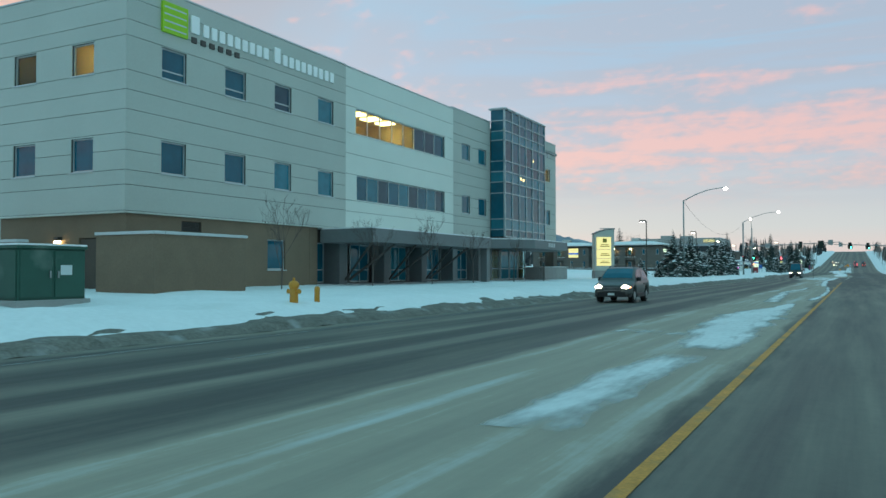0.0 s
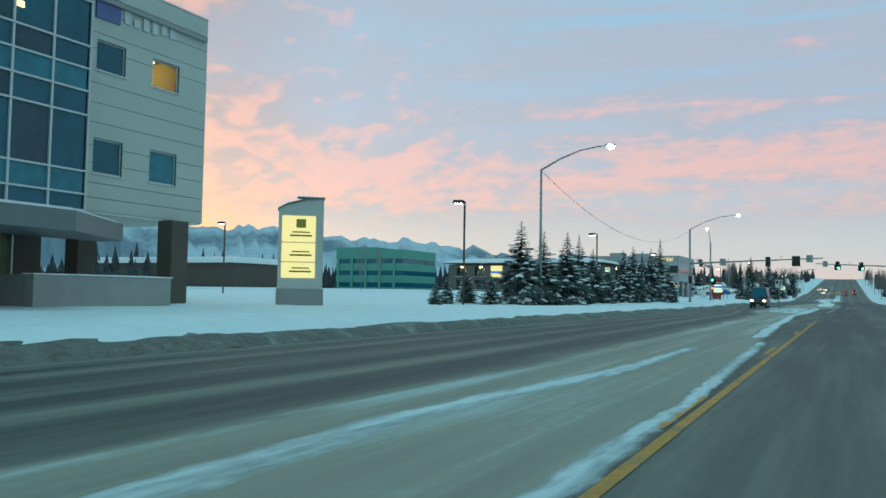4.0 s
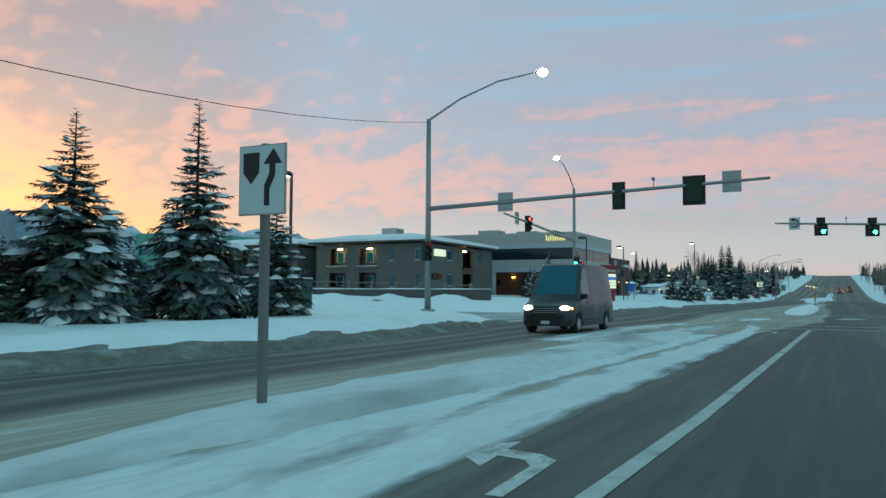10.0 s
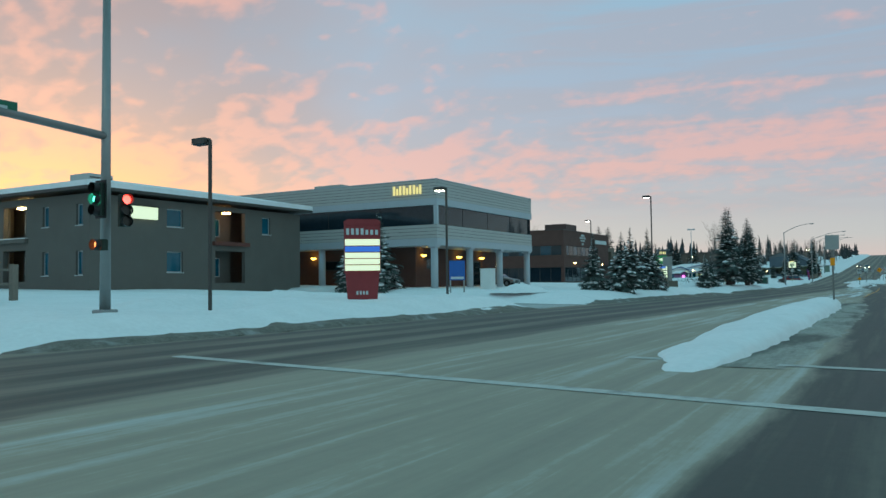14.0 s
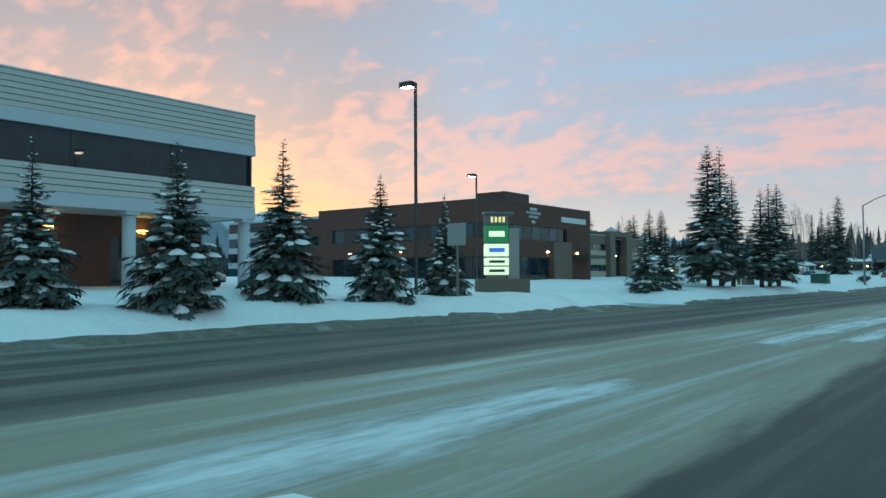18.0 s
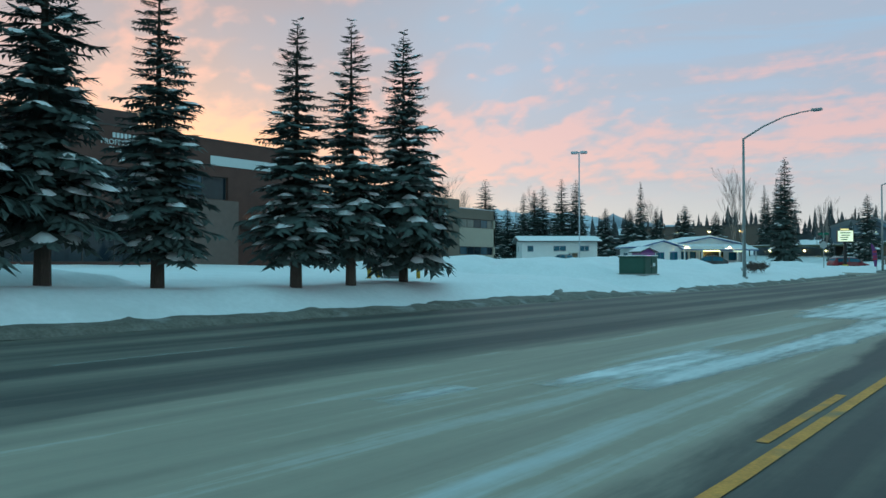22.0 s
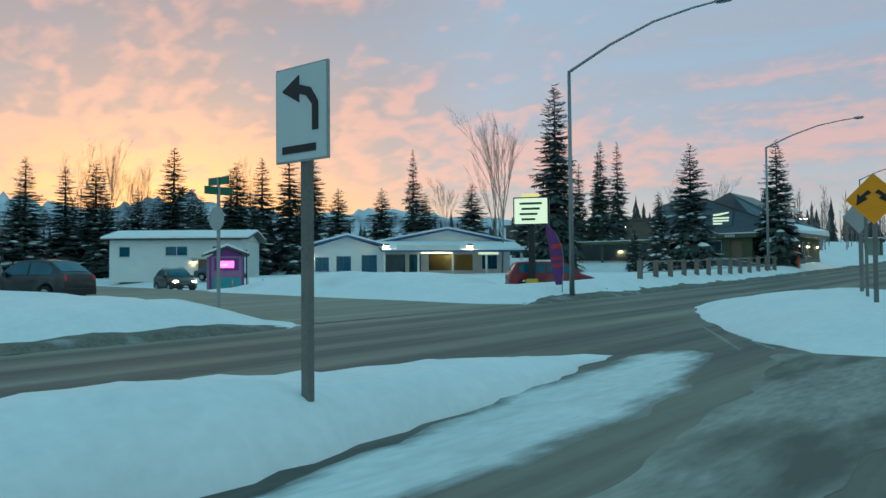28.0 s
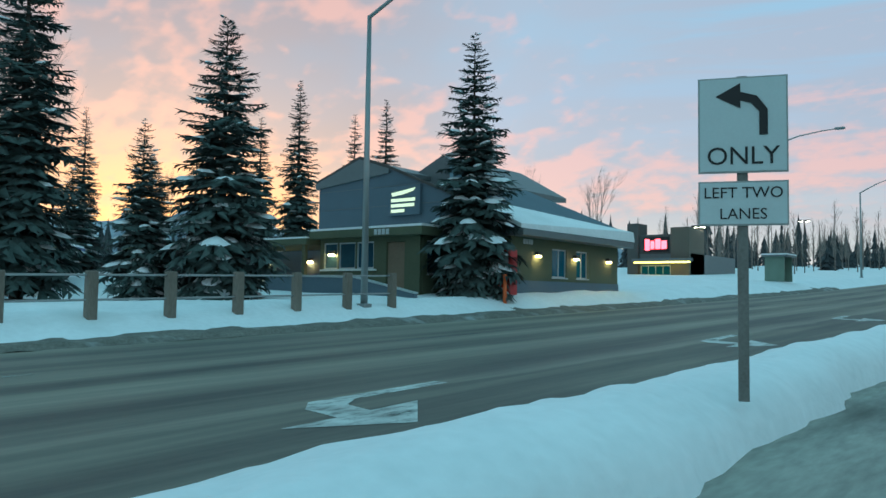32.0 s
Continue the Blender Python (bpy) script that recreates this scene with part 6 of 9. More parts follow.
def signal_mast(x, y, h, arm_to, arm_z0, arm_z1, heads, lamp=None, label="", z=None):
    """A signal pole with a mast arm; heads are (share along the arm, kind, turn)."""
    z = gz(x, y) - 0.1 if z is None else z
    root = thing("signal_mast", label, "traffic light", "signal masts", at=(x, y, z))
    part("pole", MB().tube((0, 0, 0), (0, 0, h - z), 0.17, 0.12, 12), M_METAL, root, smooth=True)
    part("base_plate", MB().box(-0.28, -0.28, 0, 0.28, 0.28, 0.2, 0.03), M_METAL, root)
    ax, ay = arm_to[0] - x, arm_to[1] - y
    part("mast_arm", MB().tube((0, 0, arm_z0 - z), (ax, ay, arm_z1 - z), 0.13, 0.065, 10), M_METAL, root, smooth=True)
    for s, kind, turn in heads:
        at = (ax * s, ay * s, arm_z0 + (arm_z1 - arm_z0) * s - z)
        if kind == "head":
            signal_head(root, (at[0], at[1], at[2] - 0.2), turn, 3, None, 0.14)
        elif kind == "wide":
            signal_head(root, (at[0], at[1], at[2] - 0.25), turn, 3, None, 0.16, 2)
        elif kind == "doghouse":
            hd = signal_head(root, (at[0], at[1], at[2] - 0.42), turn, 2, (1, M_GREENLIT), 0.12, 2)
            part("top_section", MB().box(-0.2, -0.12, 0.345, 0.2, 0.12, 0.78, 0.03).box(-0.3, 0.0, 0.47, 0.3, 0.02, 0.9), M_SIGBODY, hd)
            part("lens", MB().tube((0, -0.15, 0.56), (0, -0.118, 0.56), 0.14, 0.14, 12), M_DARKLENS, hd)
            part("visor", MB().tube((0, -0.33, 0.56), (0, -0.13, 0.56), 0.16, 0.16, 12, False), M_BLACK, hd)
        elif kind == "red":
            signal_head(root, (at[0], at[1], at[2] - 0.1), turn, 3, (0, M_REDLIT), 0.1)
        elif kind == "plate":
            panel_sign(root, at, turn, 0.8, 0.95)
        elif kind == "turnsign":
            p = panel_sign(root, at, turn, 0.75, 0.9, M_SIGNWHITE)
            left_arrow(p, 1.2, 0.12)
            part("word_bar", MB().box(-0.25, -0.025, -0.3, 0.2, -0.019, -0.2), M_BLACK, p)
        elif kind == "street":
            p = panel_sign(root, (at[0], at[1], at[2] + 0.05), turn, 3.1, 0.46, M_SIGNGREEN)
            bar = MB()
            for a, b in ((-1.2, -0.5), (-0.35, 0.2), (0.35, 1.25)):
                bar.box(a, -0.024, -0.07, b, -0.019, 0.08)
            part("word_bar", bar, M_SIGNWHITE, p)
        elif kind == "camera":
            part("detector", MB().tube((at[0], at[1], at[2]), (at[0], at[1], at[2] + 0.4), 0.025, 0.025, 6).box(at[0] - 0.06, at[1] - 0.18, at[2] + 0.38, at[0] + 0.06, at[1] + 0.12, at[2] + 0.5), M_METAL, root)
    if lamp:
        lx, ly, lz = lamp
        d = Vector((lx - x, ly - y, 0))
        pts = [Vector((0, 0, h - z - 0.05)), d * 0.3 + Vector((0, 0, h - z + (lz - h) * 0.5)), d * 0.65 + Vector((0, 0, h - z + (lz - h) * 0.88)), d + Vector((0, 0, lz - z))]
        part("lamp_arm", MB().path(pts, [0.06, 0.05, 0.045, 0.04], 7), M_METAL, root)
        # lens enlarged to a ball so that its shape imitates the lamp's glare
        part("lens", MB().ball((d.x * 1.04, d.y * 1.04, lz - z - 0.05), 0.27, 12, 8, 0.75), M_STREETLED, root, smooth=True)
    return root


m1 = signal_mast(-18.98, 176.2, 10.65, (-2.34, 176.4), 5.9, 6.55, [(0.26, "plate", 180), (0.603, "head", 180), (0.70, "camera", 0), (0.808, "wide", 180), (0.905, "plate", 180)], (-12.9, 176.2, 12.45), "grey signal mast carrying dark signal heads seen from behind")
signal_head(m1, (0.0, -0.35, 3.2), 90, 3, (0, M_REDLIT))
signal_head(m1, (0.25, 0.3, 1.9), 90, 1, (0, M_AMBERHAND), name="walk_sign")
m2 = signal_mast(-20.82, 207.9, 10.95, (-20.5, 190.5), 6.3, 7.1, [(0.26, "street", 90), (0.715, "red", 60), (0.655, "camera", 0), (0.85, "turnsign", 90)], (-20.5, 202.2, 12.8), "grey signal mast with a street name sign and a lit lamp")
signal_head(m2, (0.35, -0.45, 3.6), 0, 3, (1, M_GREENLIT), 0.08)
signal_head(m2, (0.45, 0.35, 3.3), 70, 3, (0, M_REDLIT))
signal_head(m2, (0.35, -0.4, 2.2), 0, 1, (0, M_AMBERHAND), name="walk_sign")
signal_mast(13.5, 204.6, 10.6, (-4.0, 204.4), 6.2, 6.95, [(0.629, "doghouse", 0), (0.821, "doghouse", 0), (0.725, "camera", 0), (0.923, "turnsign", 0)], (9.0, 204.6, 12.0), "grey signal mast with green lights facing the road")


def post_sign(x, y, top, plates, label, post_h=None, dz=0.3, turn=0.0, square=True, name="road_sign"):
    """A road sign on a post; plates are (centre height, kind)."""
    z = grade(y) + dz - 0.2
    root = thing(name, label, "sign", "road signs", at=(x, y, z), turn=turn)
    part("post", MB().box(-0.045, 0.015, 0, 0.045, 0.1, top - z, 0.005), M_POST, root)
    for hz_, kind in plates:
        c = (0, 0, hz_ - z)
        if kind == "keepright":
            p = panel_sign(root, c, 0, 0.66, 0.8, M_SIGNWHITE)
            part("arrow", MB().prism([(0.87 * a, 0.87 * b) for a, b in [(0.05, -0.34), (0.13, -0.34), (0.13, -0.12), (0.22, 0.05), (0.22, 0.2), (0.33, 0.2), (0.19, 0.4), (0.03, 0.2), (0.13, 0.2), (0.13, 0.08), (0.05, -0.08)]], -0.026, -0.019, "xz"), M_BLACK, p)
            part("island_mark", MB().prism([(0.87 * a, 0.87 * b) for a, b in [(-0.3, 0.36), (-0.04, 0.36), (-0.04, 0.1), (-0.17, -0.05), (-0.3, 0.1)]], -0.026, -0.019, "xz"), M_BLACK, p)
        elif kind == "diamond":
            p = part("sign_plate", MB().prism([(0, -0.32), (0.32, 0), (0, 0.32), (-0.32, 0)], -0.012, 0.012, "xz"), M_SIGNYELLOW, root)
            p.matrix_basis = pose(*c)
        elif kind == "bigdiamond":
            p = part("sign_plate", MB().prism([(0, -0.56), (0.56, 0), (0, 0.56), (-0.56, 0)], -0.012, 0.012, "xz"), M_SIGNYELLOW, root)
            p.matrix_basis = pose(*c)
            for s in (-1, 1):
                part("arrow", MB().prism([(0.03 * s, 0.13), (0.16 * s, 0.06), (0.11 * s, 0.0), (0.33 * s, -0.13), (0.31 * s, 0.12), (0.25 * s, 0.07), (0.1 * s, 0.2)], -0.026, -0.013, "xz"), M_BLACK, p)
        elif kind == "leftonly":
            p = panel_sign(root, c, 0, 0.76, 0.87, M_SIGNWHITE)
            left_arrow(p, 0.88, 0.13)
            writing("word", "ONLY", 0.23, M_BLACK, p, pose(0, -0.02, -0.29, 90, 0, 0), 0.003)
        elif kind == "lanes":
            p = panel_sign(root, c, 0, 0.76, 0.4, M_SIGNWHITE)
            writing("word", "LEFT TWO", 0.14, M_BLACK, p, pose(0, -0.02, 0.09, 90, 0, 0), 0.003)
            writing("word", "LANES", 0.14, M_BLACK, p, pose(0, -0.02, -0.1, 90, 0, 0), 0.003)
        elif kind == "left":
            p = panel_sign(root, c, 0, 0.70, 0.88, M_SIGNWHITE)
            left_arrow(p, 0.97, 0.08)
            part("word_bar", MB().box(-0.25, -0.025, -0.36, 0.2, -0.019, -0.29), M_BLACK, p)
        elif kind == "noleft":
            p = panel_sign(root, c, 0, 0.75, 0.75, M_SIGNWHITE)
            n = 20
            for i in range(n):
                a, b = 2 * math.pi * i / n, 2 * math.pi * (i + 1) / n
                part_pts = [(0.25 * math.cos(a), 0.25 * math.sin(a)), (0.32 * math.cos(a), 0.32 * math.sin(a)), (0.32 * math.cos(b), 0.32 * math.sin(b)), (0.25 * math.cos(b), 0.25 * math.sin(b))]
                if i == 0:
                    ring = MB()
                ring.prism(part_pts, -0.028, -0.022, "xz")
            ring.prism([(-0.2, 0.16), (-0.16, 0.2), (0.2, -0.16), (0.16, -0.2)], -0.029, -0.023, "xz")
            part("ban_ring", ring, M_SIGNRED, p)
            left_arrow(p, 0.7, 0.02)
            part("tag", MB().box(0.1, -0.02, -0.47, 0.36, -0.01, -0.37), mat("lime_tag", (0.5, 0.6, 0.05), 0.5), p)
        elif kind == "back":
            panel_sign(root, c, 0, 0.66, 0.75) if x > -5 else panel_sign(root, c, 0, 0.95, 0.95)
        elif kind == "backdiamond":
            p = part("sign_plate", MB().prism([(0, -0.5), (0.5, 0), (0, 0.5), (-0.5, 0)], -0.012, 0.012, "xz"), M_SIGNBACK, root)
            p.matrix_basis = pose(*c)
        elif kind == "oneway":
            p = panel_sign(root, c, 0, 0.9, 0.3, M_BLACK)
            part("arrow", MB().prism([(-0.38, -0.06), (0.15, -0.06), (0.15, -0.12), (0.4, 0), (0.15, 0.12), (0.15, 0.06), (-0.38, 0.06)], -0.026, -0.019, "xz"), M_SIGNWHITE, p)
        elif kind == "amber":
            part("reflector", MB().box(-0.11, -0.02, hz_ - z - 0.2, 0.11, 0.01, hz_ - z + 0.2, 0.02), M_SIGNYELLOW, root)
    return root


post_sign(-5.6, 146.5, 3.1, [(2.68, "keepright")], "white sign with an upward black arrow on a post", dz=0.3)
post_sign(-2.15, 237.2, 3.8, [(3.41, "back"), (2.41, "amber")], "bare back of a square road sign on a post", dz=0.65)
post_sign(-5.07, 349.9, 3.25, [(2.81, "keepright"), (1.51, "diamond")], "white arrow sign over an amber diamond marker", dz=0.62)
post_sign(-4.75, 374.15, 3.72, [(3.27, "left")], "white sign with a black turn arrow on a steel post", dz=0.62)
post_sign(-2.62, 388.6, 3.5, [(3.36, "bigdiamond")], "large amber diamond sign with two black arrows", dz=0.9)
post_sign(-3.69, 393.3, 3.8, [(3.68, "oneway")], "narrow black plate with a white arrow on a post", dz=0.72, turn=-80)
post_sign(-4.0, 394.4, 3.5, [(3.36, "backdiamond")], "bare back of a diamond sign on a post", dz=0.72, turn=-25)
post_sign(-2.17, 407.0, 3.98, [(3.58, "noleft")], "white sign with a red ring crossing a turn arrow", dz=0.6, turn=14)
post_sign(-1.95, 424.8, 4.4, [(3.95, "leftonly"), (3.24, "lanes")], "white lane sign with a black turn arrow and ONLY", dz=0.6, turn=22)
post_sign(-18.9, 270.5, 3.9, [(3.45, "back")], "bare back of a square road sign on a post", dz=0.5)

# ---- beyond the crossing ----


def hip_roof(parent, x0, x1, y0, y1, z, rise, over=0.8, snow=0.36, inset=4.0):
    """A low hipped roof under snow, with its dark eaves."""
    a, b, c, d = x0 - over, x1 + over, y0 - over, y1 + over
    mb = MB()
    mb.box(a, c, z - 0.2, b, d, z, 0.0)
    eaves = part("eave", mb, M_DARKMETAL, parent)
    i = min(inset, (b - a) / 2 - 0.1, (d - c) / 2 - 0.1)
    s = MB()
    lo, hi = z + 0.002, z + rise
    A, B, C, D = (a, c), (b, c), (b, d), (a, d)
    E_, F_, G_, H_ = (a + i, c + i), (b - i, c + i), (b - i, d - i), (a + i, d - i)
    for p, q, r, t in ((A, B, F_, E_), (B, C, G_, F_), (C, D, H_, G_), (D, A, E_, H_)):
        s.quad((*p, lo), (*q, lo), (*q, lo + snow), (*p, lo + snow))
        s.quad((*p, lo + snow), (*q, lo + snow), (*r, hi + snow), (*t, hi + snow))
    s.quad((*E_, hi + snow), (*F_, hi + snow), (*G_, hi + snow), (*H_, hi + snow))
    part("roof_snow", s, M_SNOW, parent, "thick white snow on the roof")
    return eaves


def roof_unit(parent, x, y, z, w=2.2, d=2.2, h=1.2, m=None):
    u = part("roof_unit", MB().box(x - w / 2, y - d / 2, z, x + w / 2, y + d / 2, z + h, 0.05), m or M_RIB, parent)
    for k in range(4):
        part("grille", MB().box(x + w / 2 + 0.003, y - d / 2 + 0.15, z + 0.2 + k * 0.22, x + w / 2 + 0.03, y + d / 2 - 0.15, z + 0.3 + k * 0.22), M_DARKMETAL, u)


def stucco(x0, x1, y0, y1, zb, label, box_sign):
    root = thing("stucco_building", label, "building", "stucco offices")
    z1 = 7.75
    s = Face(x0, y0, "south")
    w = x1 - x0
    holes, wins = [], []
    # recessed balconies and windows on the south face
    for u in (2.0, 6.5) if w > 14 else (2.5,):
        holes.append((u, u + 2.6, 5.0, 7.3))
        holes.append((u, u + 2.6, 2.0, 4.2))
    for u in (11.0, 14.6):
        if u + 1 < w:
            wins += [(u, u + 0.7, 5.7, 7.1), (u, u + 0.7, 2.4, 4.0)]
    part("wall", pierced(s, 0, w, zb, z1, holes + wins, 0, 0.35), M_STUCCO, root)
    for h in holes:
        low = h[2] < 4
        part("balcony_recess", s.box(MB(), h[0] - 0.1, h[2] - 0.1, -1.9, h[1] + 0.1, h[3] + 0.1, -1.6), M_STUCCO, root)
        part("ledge", s.box(MB(), h[0] - 0.3, h[2] - 0.28, -1.6, h[1] + 0.3, h[2], 0.25 if not low else -0.4), M_STUCCO, root)
        a = Face(x0, y0 + 1.6, "south")
        window(root, a, h[0] + 0.2, h[0] + 1.3, h[2] + 0.5, h[3] - 0.4, depth=-0.06, sill=False)
        if not low:
            snow_cap(root, x0 + h[0] - 0.25, y0 - 0.22, x0 + h[1] + 0.25, y0 + 0.3, h[2], 0.12)
            lb = MB()
            s.box(lb, h[0] + 1.0, h[3] - 0.12, -0.7, h[0] + 1.6, h[3] - 0.02, -0.4)
            part("soffit_lamp", lb, M_WARMLAMP, root)
    for h in wins:
        window(root, s, *h, depth=0.2)
    e = Face(x1, y0, "east")
    d = y1 - y0
    holes = [(11.0, 14.2, 5.0, 7.4), (11.0, 14.2, 1.8, 4.3), (6.3, 7.8, 5.9, 7.2), (6.3, 7.8, 2.6, 4.1), (16.2, 17.2, 5.8, 7.2)]
    part("wall", pierced(e, 0.02, d, zb, z1, holes, 0, 0.35), M_STUCCO, root)
    for h in holes[2:]:
        window(root, e, *h, depth=0.2)
    for h in holes[:2]:
        part("balcony_recess", e.box(MB(), h[0] - 0.1, h[2] - 0.1, -2.0, h[1] + 0.1, h[3] + 0.1, -1.7), M_STUCCO, root)
        window(root, Face(x1 - 1.7, y0, "east"), h[0] + 0.4, h[0] + 2.0, h[2] + 0.5, h[3] - 0.5, depth=-0.06, sill=False)
    part("ledge", e.box(MB(), 10.7, 4.7, -1.7, 14.5, 5.0, 0.3), mat("red_brown_ledge", (0.14, 0.05, 0.04), 0.8), root)
    lb = MB()
    e.box(lb, 12.3, 7.25, -0.6, 12.9, 7.38, -0.3)
    part("soffit_lamp", lb, glow("orange_soffit_lamp", (1.0, 0.45, 0.12), 30.0), root)
    part("core_wall", MB().box(x0 + 0.4, y0 + 3.2, zb, x1 - 3.2, y1, z1), M_STUCCO, root)
    part("side_wall", MB().box(x0, y0 + 0.36, zb, x0 + 0.3, y1, z1).box(x0, y1 - 0.3, zb, x1 - 0.36, y1, z1), M_STUCCO, root)
    hip_roof(root, x0, x1, y0, y1, 8.15, 0.75)
    roof_unit(root, (x0 + x1) / 2, y0 + 6, 9.0)
    if box_sign == "east":
        p = part("lit_sign", e.box(MB(), 2.4, 6.3, 0.02, 5.3, 7.15, 0.25), M_WHITESIGN, root, "lit white box sign")
        part("sign_frame", e.box(MB(), 2.3, 7.16, 0.0, 5.4, 7.22, 0.28), M_DARKMETAL, p)
    else:
        for k, (a, b, m) in enumerate(((5.0, 5.8, M_BOXSIGN), (5.85, 6.25, M_SIGNBLUE), (6.3, 7.5, M_BOXSIGN))):
            part("lit_sign", s.box(MB(), w - 5.6, a, 0.02, w - 2.9, b, 0.25), m, root, "lit yellow and blue box sign")


M_SIGNBLUE = glow("blue_sign_band", (0.03, 0.14, 0.5), 0.9, (0.03, 0.1, 0.4))
stucco(-60.9, -44.9, 225.0, 246.0, 0.8, "two-storey grey stucco office under a snowy hipped roof", "east")
stucco(-81.0, -64.8, 226.0, 246.0, 0.8, "grey stucco office with a lit yellow sign", "south")
# Plain box without stairs; the gap's shade is put into its dark stucco.
tagged(part("link_wall", MB().box(-64.6, 230, 0.8, -61.1, 244, 7.9), M_DARKSTUCCO), "plain block painted dark for the shaded gap between two offices", "building", kind="structure")


def rail_fence(x0, y0, x1, y1, n, h, label, wall=0.0):
    root = thing("post_fence", label, "fence")
    for k in range(n + 1):
        x, y = x0 + (x1 - x0) * k / n, y0 + (y1 - y0) * k / n
        z = gz(x, y) - 0.15
        part("post", MB().box(x - 0.14, y - 0.14, z, x + 0.14, y + 0.14, z + h + 0.15, 0.02), M_WOODPOST, root)
    for v in (0.45, 0.85):
        for k in range(n):
            xa, ya, xb, yb = x0 + (x1 - x0) * k / n, y0 + (y1 - y0) * k / n, x0 + (x1 - x0) * (k + 1) / n, y0 + (y1 - y0) * (k + 1) / n
            part("rail", MB().tube((xa, ya, gz(xa, ya) + h * v), (xb, yb, gz(xb, yb) + h * v), 0.06, 0.06, 5), M_WOODPOST, root)
    return root


def low_wall():
    root = thing("retaining_wall", "low grey concrete wall topped with snow", "wall")
    part("wall", MB().box(-70, 209.0, 0.1, -29.5, 209.5, 1.95, 0.03), M_DARKSTUCCO, root)
    snow_cap(root, -70, 208.95, -29.5, 209.55, 1.95, 0.12)


low_wall()
rail_fence(-74, 212.5, -33, 212.5, 14, 1.6, "dark low timber rail fence behind snow")
utility_box(-26.3, 180.6 - 7.5, 3.4, 2.0, 1.7, "dark green utility cabinet with a snowy lid", False)


def heap(x, y, r, h, label="heap of ploughed snow beside the lot"):
    mb = MB()
    z = gz(x, y) - 0.15
    n = 22
    rings = []
    for k, (rr, hh) in enumerate(((1, 0), (0.86, 0.3), (0.66, 0.62), (0.42, 0.86), (0.18, 1.0))):
        ring = []
        for i in range(n):
            a = 2 * math.pi * i / n
            q = r * rr * (1 + 0.28 * noise.noise((math.cos(a) * 1.4, math.sin(a) * 1.4, x)) + 0.1 * noise.noise((math.cos(a) * 4, math.sin(a) * 4, y + k)))
            ring.append((q * math.cos(a), 1.6 * q * math.sin(a), h * hh * (1 + 0.3 * noise.noise((math.cos(a) * 2 + k, math.sin(a) * 2, y)))))
        rings.append(ring)
    for r_, s_ in zip(rings, rings[1:]):
        for i in range(n):
            j = (i + 1) % n
            mb.quad(r_[i], r_[j], s_[j], s_[i])
    mb.v += rings[-1]
    mb.f.append(tuple(range(len(mb.v) - n, len(mb.v))))
    ob = tagged(part("snow_bank", raw_mesh("snow_bank", mb, M_SNOW, True), M_SNOW), label, "snow")
    ob.matrix_basis = pose(x, y, z)


for x, y, r, h in ((-33, 207, 2.2, 0.6), (-39, 206.5, 1.7, 0.5), (-46, 207, 1.6, 0.4), (-24, 214, 2.4, 0.5), (-26, 222, 2.0, 0.5), (-24, 246.5, 2.0, 0.6), (-21.5, 262, 2.0, 0.4), (-23, 281, 1.5, 0.6), (-21, 295, 2.2, 0.6), (-22, 304, 2.4, 0.7)):
    heap(x, y, r, h)


def pylon_red():
    z = gz(-21.7, 222.8) - 0.1
    root = thing("pylon_sign", "dark red pylon sign with lit white tenant panels", "sign", at=(-21.9, 223.2, z), turn=-52)
    root.scale = (0.9, 0.86, 0.87)
    part("base", MB().prism([(-0.82, 0), (0.82, 0), (0.95, 1.6), (-0.95, 1.6)], -0.32, 0.32, "yz"), M_PYLONRED, root)
    part("body", MB().box(-0.34, -1.02, 1.6, 0.34, 1.02, 4.3, 0.05), M_PYLONRED, root)
    part("head", MB().prism([(-1.02, 4.3), (1.02, 4.3), (1.02, 4.5), (0.8, 4.62), (-0.8, 4.62), (-1.02, 4.5)], -0.34, 0.34, "yz"), M_PYLONRED, root)
    for s in (-1, 1):
        for a, b, m in ((1.75, 2.05, M_WHITESIGN), (2.1, 2.4, M_WHITESIGN), (2.45, 2.75, M_WHITESIGN), (2.8, 3.1, M_SIGNBLUE), (3.15, 3.5, M_WHITESIGN)):
            part("tenant_panel", MB().box(s * 0.345, -0.98, a, s * 0.37, 0.98, b), m, root)
        for k in range(7):
            y0 = -0.9 + k * 0.27
            part("letter_bar", MB().box(s * 0.345, y0, 3.75, s * 0.36, y0 + 0.16, 4.1 if k < 4 else 4.02), M_SIGNWHITE, root)
        for k in range(4):
            part("letter_bar", MB().box(s * 0.325, -0.35 + k * 0.18, 0.42, s * 0.34, -0.24 + k * 0.18, 0.62), M_SIGNWHITE, root)


pylon_red()


